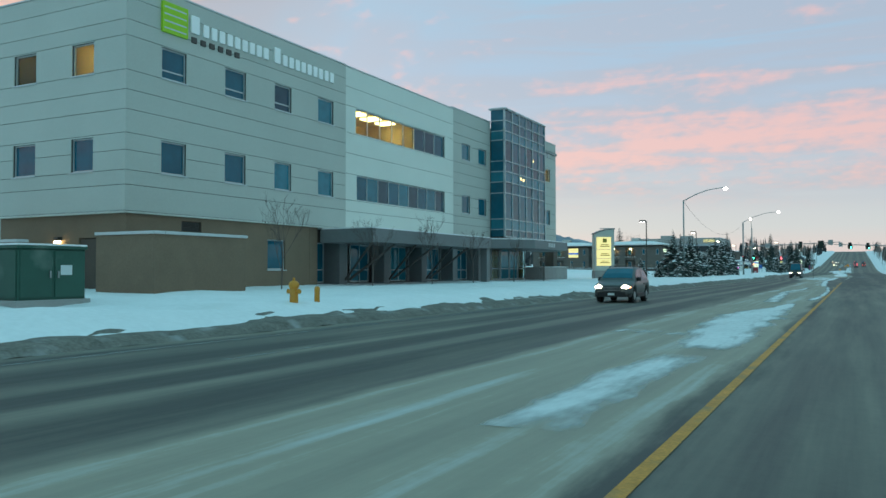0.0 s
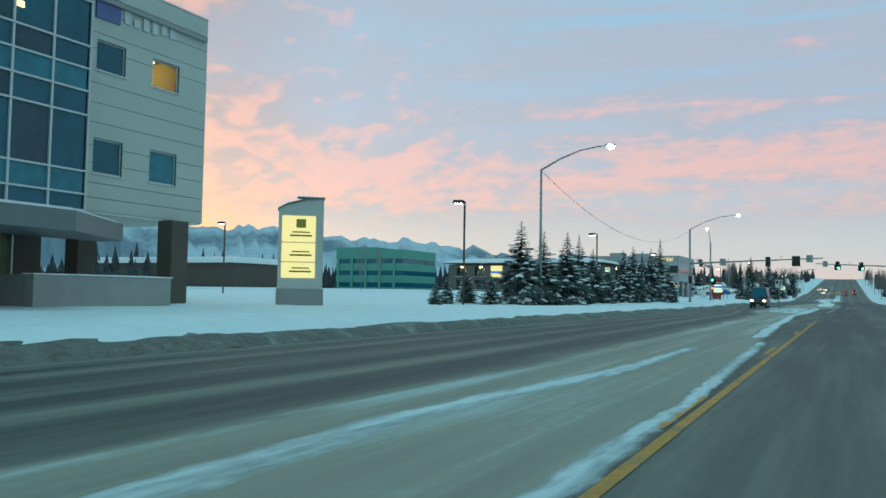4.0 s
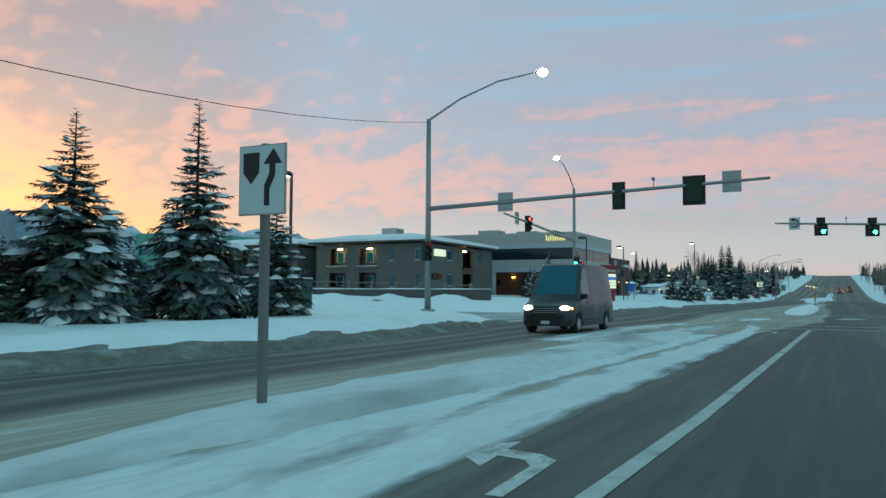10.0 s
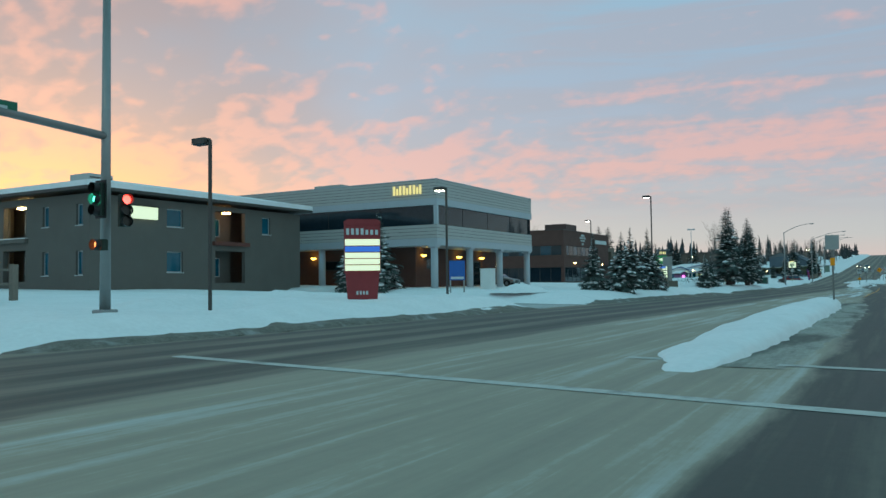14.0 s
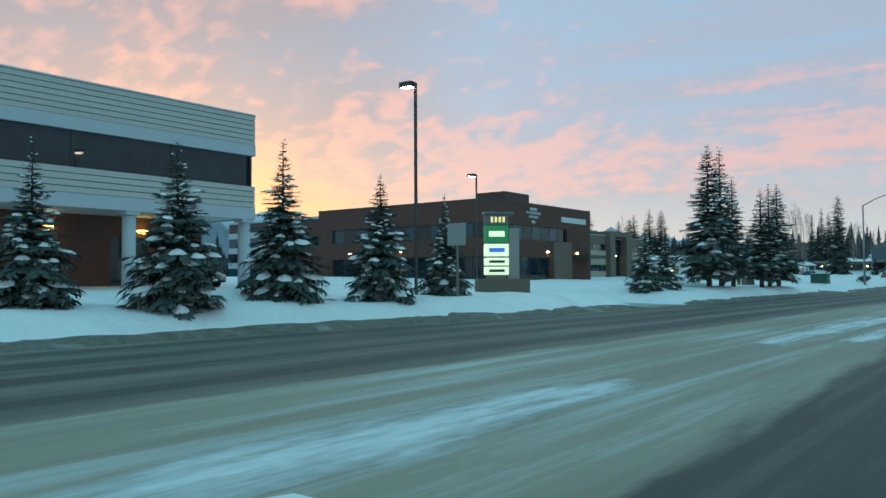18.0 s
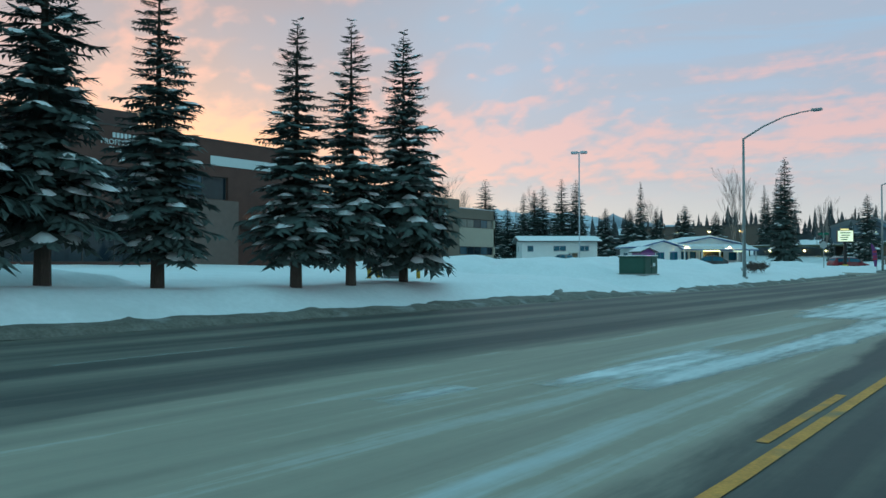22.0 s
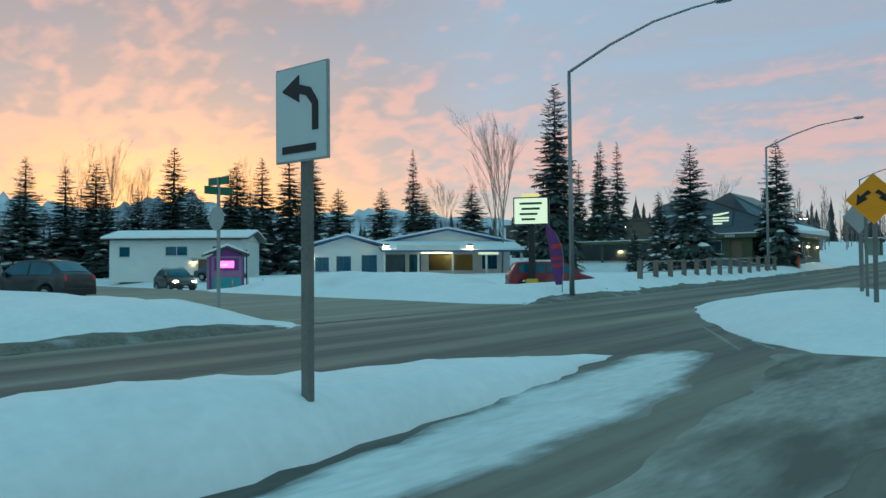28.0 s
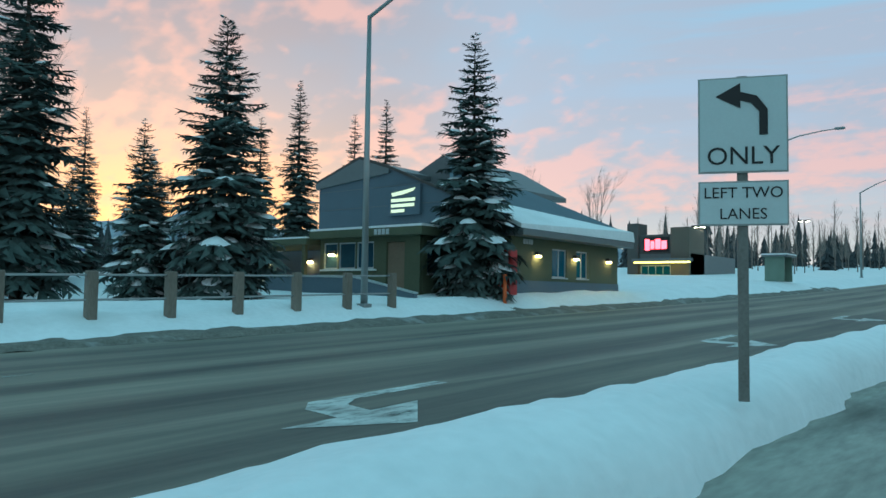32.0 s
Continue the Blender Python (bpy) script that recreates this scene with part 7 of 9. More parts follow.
def metal_office():
    root = thing("metal_office", "two-storey grey ribbed office on round columns", "building")
    x, y0, y1, x0 = -34.0, 251.3, 272.0, -58.0
    zt = 10.68
    e, s, n = Face(x, y0, "east"), Face(x0, y0, "south"), Face(x, y1, "north")
    for f, w in ((e, y1 - y0), (s, x - x0), (n, x - x0)):
        part("glass_band", f.box(MB(), 0.06, 6.75, -0.3, w - 0.06, 8.45, -0.22), M_RIBBON, root, "dark ribbon glazing")
        k = int(w / 5.0)
        for i in range(1, k):
            part("mullion", f.box(MB(), w * i / k - 0.02, 6.75, -0.22, w * i / k + 0.02, 8.45, -0.2), M_BLACK, root)
        for a, b in ((5.55, 6.75), (9.05, zt)):
            m = max(1, round((b - a) / 0.28))
            for j in range(m):
                c, d_ = a + (b - a) * j / m, a + (b - a) * (j + 1) / m
                part("rib_panel", f.box(MB(), 0.003, c + 0.02, -0.2, w - 0.003, d_ - 0.02, 0.0), M_RIB, root)
            part("rib_backing", f.box(MB(), 0.05, a, -0.3, w - 0.05, b, -0.06), M_JOINT, root)
        for a, b in ((4.92, 5.55), (8.45, 9.05)):
            part("blue_band", f.box(MB(), -0.02 if f is e else 0.0, a, -0.3, w, b, 0.03), M_BAND, root)
        part("coping", f.box(MB(), 0, zt, -0.4, w, zt + 0.08, 0.05), M_BAND, root)
    part("corner_post", MB().box(x - 0.3, y0 - 0.02, 6.75, x + 0.02, y0 + 0.3, 8.45), M_BAND, root)
    part("roof", MB().box(x0 + 0.3, y0 + 0.3, 10.2, x - 0.3, y1 - 0.3, 10.4), M_CONCRETE, root)
    part("soffit", MB().box(x0 + 0.25, y0 + 0.25, 4.98, x - 0.25, y1 - 0.25, 5.1), M_BAND, root)
    for y in (251.6, 258.2, 264.7, 271.6):
        c = part("column", MB().tube((x - 0.45, y, 0.6), (x - 0.45, y, 5.0), 0.33, 0.33, 14), M_BAND, root, smooth=True)
        part("capital", MB().box(x - 0.85, y - 0.4, 4.75, x - 0.05, y + 0.4, 4.978, 0.03), M_BAND, c)
    for xx in (-40.5, -47.0, -53.5):
        part("column", MB().tube((xx, y0 + 0.45, 0.6), (xx, y0 + 0.45, 5.0), 0.33, 0.33, 14), M_BAND, root, smooth=True)
    # recessed red brick ground floor
    g = Face(x - 4.2, y0 + 3.2, "east")
    wn_ = [(2.0, 4.0, 3.0, 3.9), (6.4, 8.4, 3.0, 3.9), (11.4, 13.6, 1.4, 3.9)]
    part("brick_wall", pierced(g, 0, 17.0, 0.6, 4.99, wn_, 0, 0.3), M_REDBRICK, root)
    for h in wn_:
        window(root, g, *h, pane=M_RIBBON, depth=0.15, frame_mat=M_DARKMETAL)
    g2 = Face(x0, y0 + 3.2, "south")
    wn2 = [(4, 6, 3.0, 3.9), (9, 11, 3.0, 3.9), (14.5, 16.5, 3.0, 3.9)]
    part("brick_wall", pierced(g2, 0, 19.8, 0.6, 4.985, wn2, 0, 0.3), M_REDBRICK, root)
    for h in wn2:
        window(root, g2, *h, pane=M_RIBBON, depth=0.15, frame_mat=M_DARKMETAL)
    part("core_wall", MB().box(x0 + 0.5, y0 + 4.2, 0.6, x - 5.2, y1 - 0.5, 10.1), M_DARKSTUCCO, root)
    for fc, u in ((g, 1.0), (g, 7.9), (g, 13.0), (g2, 3.0), (g2, 8.0), (g2, 13.2)):
        arm = part("wall_sconce", fc.box(MB(), u - 0.06, 4.15, 0.004, u + 0.06, 4.3, 0.22), M_DARKMETAL, root)
        c = fc.p(u, 4.3, 0.32)
        part("bowl", MB().tube((c[0], c[1], 4.08), (c[0], c[1], 4.24), 0.12, 0.3, 14).tube((c[0], c[1], 4.24), (c[0], c[1], 4.27), 0.3, 0.3, 14), M_SCONCE, arm)
    # letter shapes
    for u in (19.55, 20.6, 21.65):
        for a, b, c in ((0.0, 0.16, 10.3), (0.34, 0.48, 10.1), (0.66, 0.82, 10.3)):
            part("letter_bar", s.box(MB(), u + a, 9.5, 0.0, u + b, c, 0.14), M_BOXSIGN, root)
    roof_unit(root, -50, 258, 10.4, 3.5, 3.0, 1.4, M_RIB)
    roof_unit(root, -45, 262, 10.4, 3.5, 3.0, 1.4, M_RIB)


metal_office()


def pedestal(x, y, w, h, m, label, name="cabinet_box"):
    z = gz(x, y) - 0.1
    root = thing(name, label, "utility box", at=(x, y, z))
    part("body", MB().box(-w / 2, -w / 2, 0, w / 2, w / 2, h, 0.05), m, root)
    part("cap", MB().box(-w / 2 - 0.03, -w / 2 - 0.03, h, w / 2 + 0.03, w / 2 + 0.03, h + 0.06, 0.02), m, root)
    return root


pedestal(-28.4, 249.9, 0.95, 1.75, M_WHITEWALL, "pale grey metal cabinet in the snow")
info = thing("blue_sign", "small blue and white notice sign in the snow", "sign", at=(-21.4, 231.9, 1.0), turn=-52)
part("panel", MB().box(-0.06, -0.45, 0.72, 0.06, 0.45, 1.85, 0.02), mat("blue_notice", (0.02, 0.12, 0.42), 0.5, var=0.1), info)
part("panel", MB().box(0.062, -0.38, 0.78, 0.07, 0.38, 0.92), M_SIGNWHITE, info)
for k in (-0.4, 0.4):
    part("leg", MB().box(-0.04, k - 0.04, 0, 0.04, k + 0.04, 0.72), M_METAL, info)
lot_lamp(-21.05, 212.5, 6.9, 1, False)
lot_lamp(-20.05, 269.2, 9.85)
lot_lamp(-35.2, 295.0, 9.85)
lot_lamp(-22.4, 232.5, 7.2)

for k, (x, y, h, kind) in enumerate(((-36.0, 245.2, 6.6, S_A), (-37.3, 243.2, 5.0, S_C), (-38.6, 244.8, 4.6, S_A), (-20.7, 253.7, 4.7, S_B), (-19.5, 257.4, 5.2, S_A), (-20.1, 262.0, 5.7, S_B), (-19.7, 266.6, 5.1, S_A), (-20.3, 271.5, 4.6, S_B), (-21.6, 268.9, 2.6, S_C), (-22.4, 259.5, 2.0, S_C), (-19.6, 291.5, 4.5, S_B), (-19.5, 294.6, 4.3, S_B), (-22.5, 265.5, 1.6, S_C))):
    kind.put(x, y, gz(x, y) - 0.1, h / 6.0, 53 * k, 0.92)


def pylon_two():
    z = gz(-20.8, 277) - 0.1
    root = thing("pylon_sign", "grey pylon sign with five lit tenant boards", "sign", at=(-20.9, 277.0, z), turn=-45)
    part("base", MB().box(-0.6, -1.3, 0, 0.6, 1.3, 0.75, 0.04), M_TANDARK, root)
    part("tower", MB().box(-0.22, 0.32, 0.75, 0.22, 0.85, 3.3, 0.03), M_CONCRETE, root)
    part("head", MB().box(-0.3, -0.95, 4.0, 0.3, 0.6, 4.1, 0.03), M_FASCIA, root)
    part("spine", MB().box(-0.04, -0.8, 0.75, 0.04, 0.2, 4.0), M_FASCIA, root)
    for s in (-1, 1):
        for a, b, m in ((0.95, 1.35, M_WHITESIGN), (1.42, 1.8, M_WHITESIGN), (1.88, 2.5, M_WHITESIGN), (2.58, 3.42, M_SIGNGREENLIT), (3.46, 3.98, M_FASCIA)):
            p = part("tenant_board", MB().box(s * 0.05, -0.9, a, s * 0.2, 0.3, b, 0.01), m, root)
            if m is M_FASCIA:
                for k in range(4):
                    part("letter_bar", MB().box(s * 0.201, -0.6 + 0.2 * k, a + 0.12, s * 0.21, -0.48 + 0.2 * k, b - 0.12), M_BOXSIGN, p)
            else:
                dark = M_SIGNBLUE if a == 1.88 else M_GREENBOX
                part("print_bar", MB().box(s * 0.201, -0.7, (a * 2 + b) / 3, s * 0.206, 0.1, (a + b * 2) / 3), M_WHITESIGN if m is M_SIGNGREENLIT else dark, p)


M_SIGNGREENLIT = glow("dark_green_board", (0.02, 0.22, 0.07), 0.5, (0.02, 0.16, 0.06))
pylon_two()


def brick_office():
    root = thing("brick_office", "two-storey dark red brick office with ribbon windows", "building")
    x, y0, y1, x0, zt, zb = -45.8, 312.2, 335.0, -71.5, 10.0, 0.8
    e, s = Face(x, y0, "east"), Face(x0, y0, "south")
    for f, w in ((e, y1 - y0), (s, x - x0)):
        hi = [(1.2, w - 6.0, 5.95, 7.55)] if f is e else [(2.4, w - 0.35, 5.95, 7.55)]
        lo = [(0.5, w * 0.55, 1.6, 4.0)] if f is e else [(2.4, w - 0.5, 1.6, 4.0)]
        part("wall", pierced(f, 0.0 if f is s else 0.02, w, zb, zt, hi + lo, 0, 0.4), M_REDBRICK, root)
        for h in hi + lo:
            k = max(2, int((h[1] - h[0]) / 1.8))
            window(root, f, *h, pane=[M_GLASS_GREY, M_RIBBON, M_GLASS_GREY, M_RIBBON] if h in hi else M_RIBBON, depth=0.3, frame_mat=M_DARKMETAL, cols=k, sill=False)
    for u, v in ((5.0, 4.75), (12.0, 4.75), (19.0, 4.75)):
        wall_lamp(root, e, u, v)
    for u in (5.5, 13.5):
        wall_lamp(root, s, u, 4.75)
    part("pier", MB().box(x, y0 + 13.2, zb, x + 0.25, y0 + 17.5, 5.9), mat("grey_brick_pier", (0.16, 0.12, 0.105), 0.85, var=0.15), root)
    part("coping", MB().box(x - 0.35, y0 - 0.04, zt, x + 0.05, y1, zt + 0.1).box(x0, y0 - 0.05, zt + 0.002, x - 0.35, y0 + 0.35, zt + 0.1), M_DARKMETAL, root)
    part("roof", MB().box(x0, y0 + 0.3, zt - 0.5, x - 0.3, y1, zt - 0.3), M_CONCRETE, root)
    part("core_wall", MB().box(x0 + 0.3, y0 + 1.0, zb, x - 1.0, y1 - 0.1, zt - 0.5), M_DARKSTUCCO, root)
    part("penthouse", MB().box(-51.4, 318.0, zt - 0.4, -47.6, 323.2, zt + 1.4, 0.03), mat("dark_red_metal", (0.09, 0.05, 0.045), 0.6, var=0.1), root)
    wing = Face(-84, 313.4, "south")
    part("wing_wall", pierced(wing, 0, 12.4, zb, 8.9, [(0.8, 11.4, 5.9, 7.1)], 0, 0.4), M_REDBRICK, root)
    window(root, wing, 0.8, 11.4, 5.9, 7.1, pane=M_RIBBON, cols=6, depth=0.3, frame_mat=M_DARKMETAL, sill=False)
    part("wing_core", MB().box(-83.6, 314.2, zb, -71.6, 332, 8.7), M_REDBRICK, root)
    for txt_w, v in ((1.6, 9.3), (0.9, 7.85)):
        for k in range(int(txt_w / 0.26)):
            u = 9.0 - txt_w / 2 + k * 0.26
            part("letter_bar", e.box(MB(), u, v, 0.0, u + 0.17, v + 0.3, 0.06), M_SIGNWHITE, root)
    for word, v in (("PROFESSIONAL", 9.0), ("BUILDING", 8.55)):
        writing("word", word, 0.46, M_SIGNWHITE, root, Matrix.Translation(e.p(9.0, v, 0.03)) @ pose(0, 0, 0, 90, 0, 90), 0.02)
    part("banner", e.box(MB(), 15.3, 8.3, 0.0, 21.5, 8.95, 0.08), M_SIGNWHITE, root)
    part("porch", MB().box(x, 330.0, 4.0, x + 2.5, 334.5, 4.4, 0.03), M_DARKMETAL, root)


brick_office()
M_GUARD = mat("yellow_guard_paint", (0.45, 0.27, 0.03), 0.6, var=0.2, bump=0.05)
cab = thing("utility_cabinet", "dark grey steel utility cabinet between yellow guard posts", "utility cabinet", at=(-21.6, 319.3, gz(-21.6, 319.3) - 0.15), turn=-35)
part("body", MB().box(-0.4, -0.42, 0, 0.4, 0.42, 1.7, 0.03), M_FASCIA, cab)
part("lid", MB().box(-0.44, -0.46, 1.7, 0.44, 0.46, 1.76, 0.02), M_FASCIA, cab)
part("door", MB().box(0.4, -0.36, 0.25, 0.415, 0.36, 1.6, 0.01), M_DARKMETAL, cab)
for x, y in ((-22.0, 318.2), (-22.5, 319.3), (-21.5, 319.9), (-21.5, 320.7)):
    bollard(x, y, 1.0, M_GUARD, "yellow painted guard post beside the cabinet")
BIG_A = Kind(spruce(11, 10.6, 2.3, 34, 15, "tall spruce with snow on its lower boughs", "roadside spruces", snow=0.55, bare=0.11, power=0.8, twigs=7))
BIG_B = Kind(spruce(12, 10.6, 1.75, 34, 12, "tall slim spruce with snow on its lower boughs", "roadside spruces", snow=0.48, bare=0.13, power=0.85, twigs=7))
for k, (x, y, h, kind, wd) in enumerate(((-18.7, 300.7, 10.4, BIG_A, 1.05), (-18.8, 303.6, 10.7, BIG_B, 1.05), (-18.9, 306.7, 8.8, BIG_B, 1.15), (-17.9, 310.7, 8.3, BIG_B, 1.25), (-17.9, 313.0, 8.8, BIG_B, 1.1), (-17.9, 315.6, 9.0, BIG_A, 1.0))):
    kind.put(x, y, gz(x, y) - 0.1, h / 10.6, 77 * k, wd)
for k in range(9):
    x, y = -21.5 - 1.3 * (k % 3), 296 + 1.1 * k
    bush = bare_tree(40 + k, 1.3, "bare brown shrub poking through the snow", "bare shrubs", M_TWIG, 0.9, 3, 0.012, 4, "bare_shrub")
    bush.matrix_basis = pose(x, y, gz(x, y) - 0.1, 0, 0, 40 * k)


# ---- the tan office and the snow piles ----


def tan_office():
    root = thing("tan_office", "two-storey tan and brown office with ribbon windows", "building")
    zb, x = 1.2, -56.0
    e = Face(x, 345.0, "east")
    rows = ((5.95, 7.0), (2.7, 3.7))
    for u0, u1, top in ((4.0, 15.2, 8.35), (23.4, 31.8, 8.2)):
        for v0, v1, m in ((zb, rows[1][0], M_TAN), (rows[1][1], rows[0][0], M_TAN), (rows[0][1] + 0.02, top, M_TANDARK)):
            part("panel_band", e.box(MB(), u0, v0, -0.35, u1, v1, 0.0), m, root)
        for v0, v1 in rows:
            k = int((u1 - u0) / 1.4)
            # the paler panes of the upper row have their reflection painted in
            window(root, e, u0 + 0.01, u1 - 0.01, v0 + 0.005, v1 + 0.01, pane=[M_GLASS_GREY, M_PALEPANE, M_PALEPANE, M_RIBBON] if v0 > 4 else [M_RIBBON, M_GLASS_GREY, M_RIBBON], depth=0.22, cols=k, sill=False, frame_mat=M_DARKMETAL)
        part("coping", e.box(MB(), u0, top, -0.4, u1, top + 0.09, 0.05), M_BAND, root)
    lit_room(root, e, 8.0, 9.6, 2.8, 3.6, depth=0.2, deep=0.2)
    # end tower and entrance tower
    part("tower", MB().box(-62.0, 338.5, zb, -54.8, 344.6, 7.75, 0.03), M_TANDARK, root)
    # the canted bay beside it
    def canted(v0, v1, deep, m, name="panel_band"):
        part(name, MB().prism([(-56.0 - deep, 349.0), (-59.6 - deep, 345.2), (-59.9 - deep, 345.5), (-56.3 - deep, 349.3)], v0, v1, "xy"), m, root)
    for v0, v1, m in ((zb, rows[1][0], M_TAN), (rows[1][1], rows[0][0], M_TAN), (rows[0][1] + 0.02, 8.35, M_TANDARK)):
        canted(v0, v1, 0.0, m)
    for v0, v1 in rows:
        canted(v0, v1, 0.22, M_RIBBON, "window_band")
    canted(8.35, 8.44, -0.04, M_BAND, "coping")
    part("tower", MB().box(-62.0, 360.2, zb, -55.2, 362.0, 9.1, 0.03), M_TANDARK, root)
    part("tower", MB().box(-62.0, 366.2, zb, -55.2, 368.4, 9.1, 0.03), M_TANDARK, root)
    part("tower_top", MB().box(-62.0, 362.0, 8.3, -55.25, 366.2, 9.08), M_TANDARK, root)
    t = Face(-56.2, 362.0, "east")
    window(root, t, 0, 4.2, 5.3, 8.3, pane=M_RIBBON, cols=3, rails=(0.5,), depth=0.1, sill=False, frame_mat=M_DARKMETAL)
    window(root, t, 0, 4.2, zb, 5.25, pane=M_RIBBON, cols=3, depth=0.3, sill=False, frame_mat=M_DARKMETAL)
    wall_lamp(root, t, 2.0, 5.3)
    part("core_wall", MB().box(-84, 345.5, zb, -60.4, 360, 7.9).box(-60.4, 350.2, zb, -56.4, 360, 7.9).box(-84, 360, zb, -57.2, 376.7, 7.9), M_TANDARK, root)
    s = Face(-84, 345.2, "south")
    part("side_wall", s.box(MB(), 0, zb, -0.3, 24, 8.2, 0), M_TAN, root)
    part("roof", MB().box(-84, 345.2, 7.9, -60.1, 376.7, 8.05).box(-60.1, 349.6, 7.9, -56.1, 376.7, 8.05), M_CONCRETE, root)
    roof_unit(root, -66, 362.3, 8.05, 3.2, 3.4, 1.5, M_WHITEWALL)
    n = Face(-56.0, 376.8, "north")
    part("side_wall", n.box(MB(), 0, zb, -0.3, 28, 8.2, 0), M_TAN, root)


tan_office()


def glass_office():
    """The larger office that shows behind the tan one."""
    root = thing("glass_office", "blue-grey glass office with pale floor bands", "building")
    x0, x1, y0, y1 = -118, -80.0, 334.0, 364.6
    for k in range(4):
        z = 1.0 + k * 2.65
        part("glass_band", MB().box(x0, y0, z + 1.0, x1, y1, z + 2.65), M_RIBBON if k % 2 else M_GLASS_GREY, root)
        part("floor_band", MB().box(x0 - 0.1, y0 - 0.1, z, x1 + 0.15, y1 + 0.1, z + 1.0, 0.02), M_BAND if k else M_CONCRETE, root)
    part("roof", MB().box(x0 - 0.2, y0 - 0.2, 11.6, x1 + 0.2, y1 + 0.2, 12.0, 0.35), M_BAND, root)
    roof_unit(root, -84, 359, 12.0, 3.0, 1.4, 0.8, M_BAND)
    roof_unit(root, -83, 361, 12.0, 1.2, 1.0, 0.9, M_BAND)
    part("lit_window", MB().box(x1 + 0.01, 350.0, 10.5, x1 + 0.05, 352.6, 10.9), M_TUBE, root)


glass_office()
lot_lamp(-36.9, 363.4, 12.4, 2, False, 20, M_BAND)
utility_box(-19.6, 338.6, 1.8, 1.6, 1.15, "dark green utility cabinet in deep snow", False, lid_snow=True)
street_lamp(-17.32, 350.9, 10.25, 4.5, 1.42, False)
street_lamp(-16.95, 401.0, 11.0, 6.8, 1.7, False)
street_lamp(-18.8, 437.2, 12.1, 6.7, 1.55, False)
street_lamp(-20.0, 480.8, 13.4, 6.6, 1.6, False)
street_lamp(-19.5, 520.0, 15.0, 5.6, 1.75, False)
for k, (x, y) in enumerate(((-18.4, 356.1), (-18.9, 356.6), (-18.5, 357.1), (-19.1, 357.6), (-18.3, 358.0), (-18.8, 358.5), (-19.1, 359.0), (-18.5, 359.5), (-18.9, 360.1), (-18.6, 356.9), (-18.7, 358.2), (-18.6, 359.3))):
    b_ = bare_tree(60 + k, 1.1, "dense bare hedge shrub by the road", "hedge shrubs", M_TWIG, 1.0, 5, 0.016, 4, "hedge_shrub")
    b_.matrix_basis = pose(x, y, gz(x, y) - 0.15, 0, 0, 60 * k)

# ---- house, kiosk, diner ----


def gable(parent, x0, x1, y0, y1, z, rise, along="y", over=0.5, snow=0.16, trim=None):
    """A gabled roof slab with snow on it; the ridge runs along y or x."""
    a, b, c, d = x0 - over, x1 + over, y0 - over, y1 + over
    mb, sn = MB(), MB()
    if along == "y":
        m = (a + b) / 2
        prof = [(a, z), (m, z + rise), (b, z), (b, z + 0.16), (m, z + rise + 0.16), (a, z + 0.16)]
        mb.prism(prof, c, d, "xz")
        sn.prism([(a + 0.05, z + 0.165), (m, z + rise + 0.165), (b - 0.05, z + 0.165), (b - 0.08, z + 0.165 + snow), (m, z + rise + 0.2 + snow), (a + 0.08, z + 0.165 + snow)], c + 0.05, d - 0.05, "xz")
    else:
        m = (c + d) / 2
        mb.prism([(c, z), (m, z + rise), (d, z), (d, z + 0.16), (m, z + rise + 0.16), (c, z + 0.16)], a, b, "yz")
        sn.prism([(c + 0.05, z + 0.165), (m, z + rise + 0.165), (d - 0.05, z + 0.165), (d - 0.08, z + 0.165 + snow), (m, z + rise + 0.2 + snow), (c + 0.08, z + 0.165 + snow)], a + 0.05, b - 0.05, "yz")
    r = part("roof", mb, trim or M_DARKMETAL, parent)
    part("roof_snow", sn, M_SNOW, r)
    return r


def house():
    zb = 1.33
    root = thing("white_house", "two-storey white house with a snowy low roof", "house", at=(-73.2, 410.1, zb), turn=40.0)
    s, w = Face(0.0, 0.0, "south"), Face(0.0, 8.0, "west")
    hs = [(0.9, 2.0, 2.45, 3.5), (5.4, 7.6, 2.55, 3.5), (10.0, 11.6, 2.55, 3.5), (5.4, 7.4, 0.55, 1.3), (8.6, 9.6, 0.3, 2.2)]
    hw = [(2.0, 3.4, 2.5, 3.5)]
    part("wall", pierced(s, 0.0, 13.0, 0, 4.1, hs, 0, 0.25), M_WHITEWALL, root)
    part("wall", pierced(w, 0.27, 7.98, 0, 4.1, hw, 0, 0.25), M_WHITEWALL, root)
    for h in hs[:4]:
        window(root, s, *h, depth=0.1, cols=2 if h[1] - h[0] > 1.3 else 1)
    window(root, w, *hw[0], depth=0.1)
    part("door", s.box(MB(), 8.62, 0.3, -0.15, 9.58, 2.18, -0.1), M_TANDARK, root)
    wall_lamp(root, s, 8.2, 2.0)
    part("porch_roof", s.box(MB(), 7.9, 2.35, 0.0, 10.2, 2.48, 1.2, 0.02), M_WHITEWALL, root)
    part("core_wall", MB().box(0.3, 0.3, 0, 13.0, 7.9, 4.05), M_WHITEWALL, root)
    for x in (0.02, 12.78):
        part("gable_wall", MB().prism([(0.02, 4.1), (7.98, 4.1), (4.0, 4.95)], x, x + 0.2, "yz"), M_WHITEWALL, root)
    gable(root, 0, 13.0, 0, 8.0, 4.1, 0.85, "x", 0.7)


house()


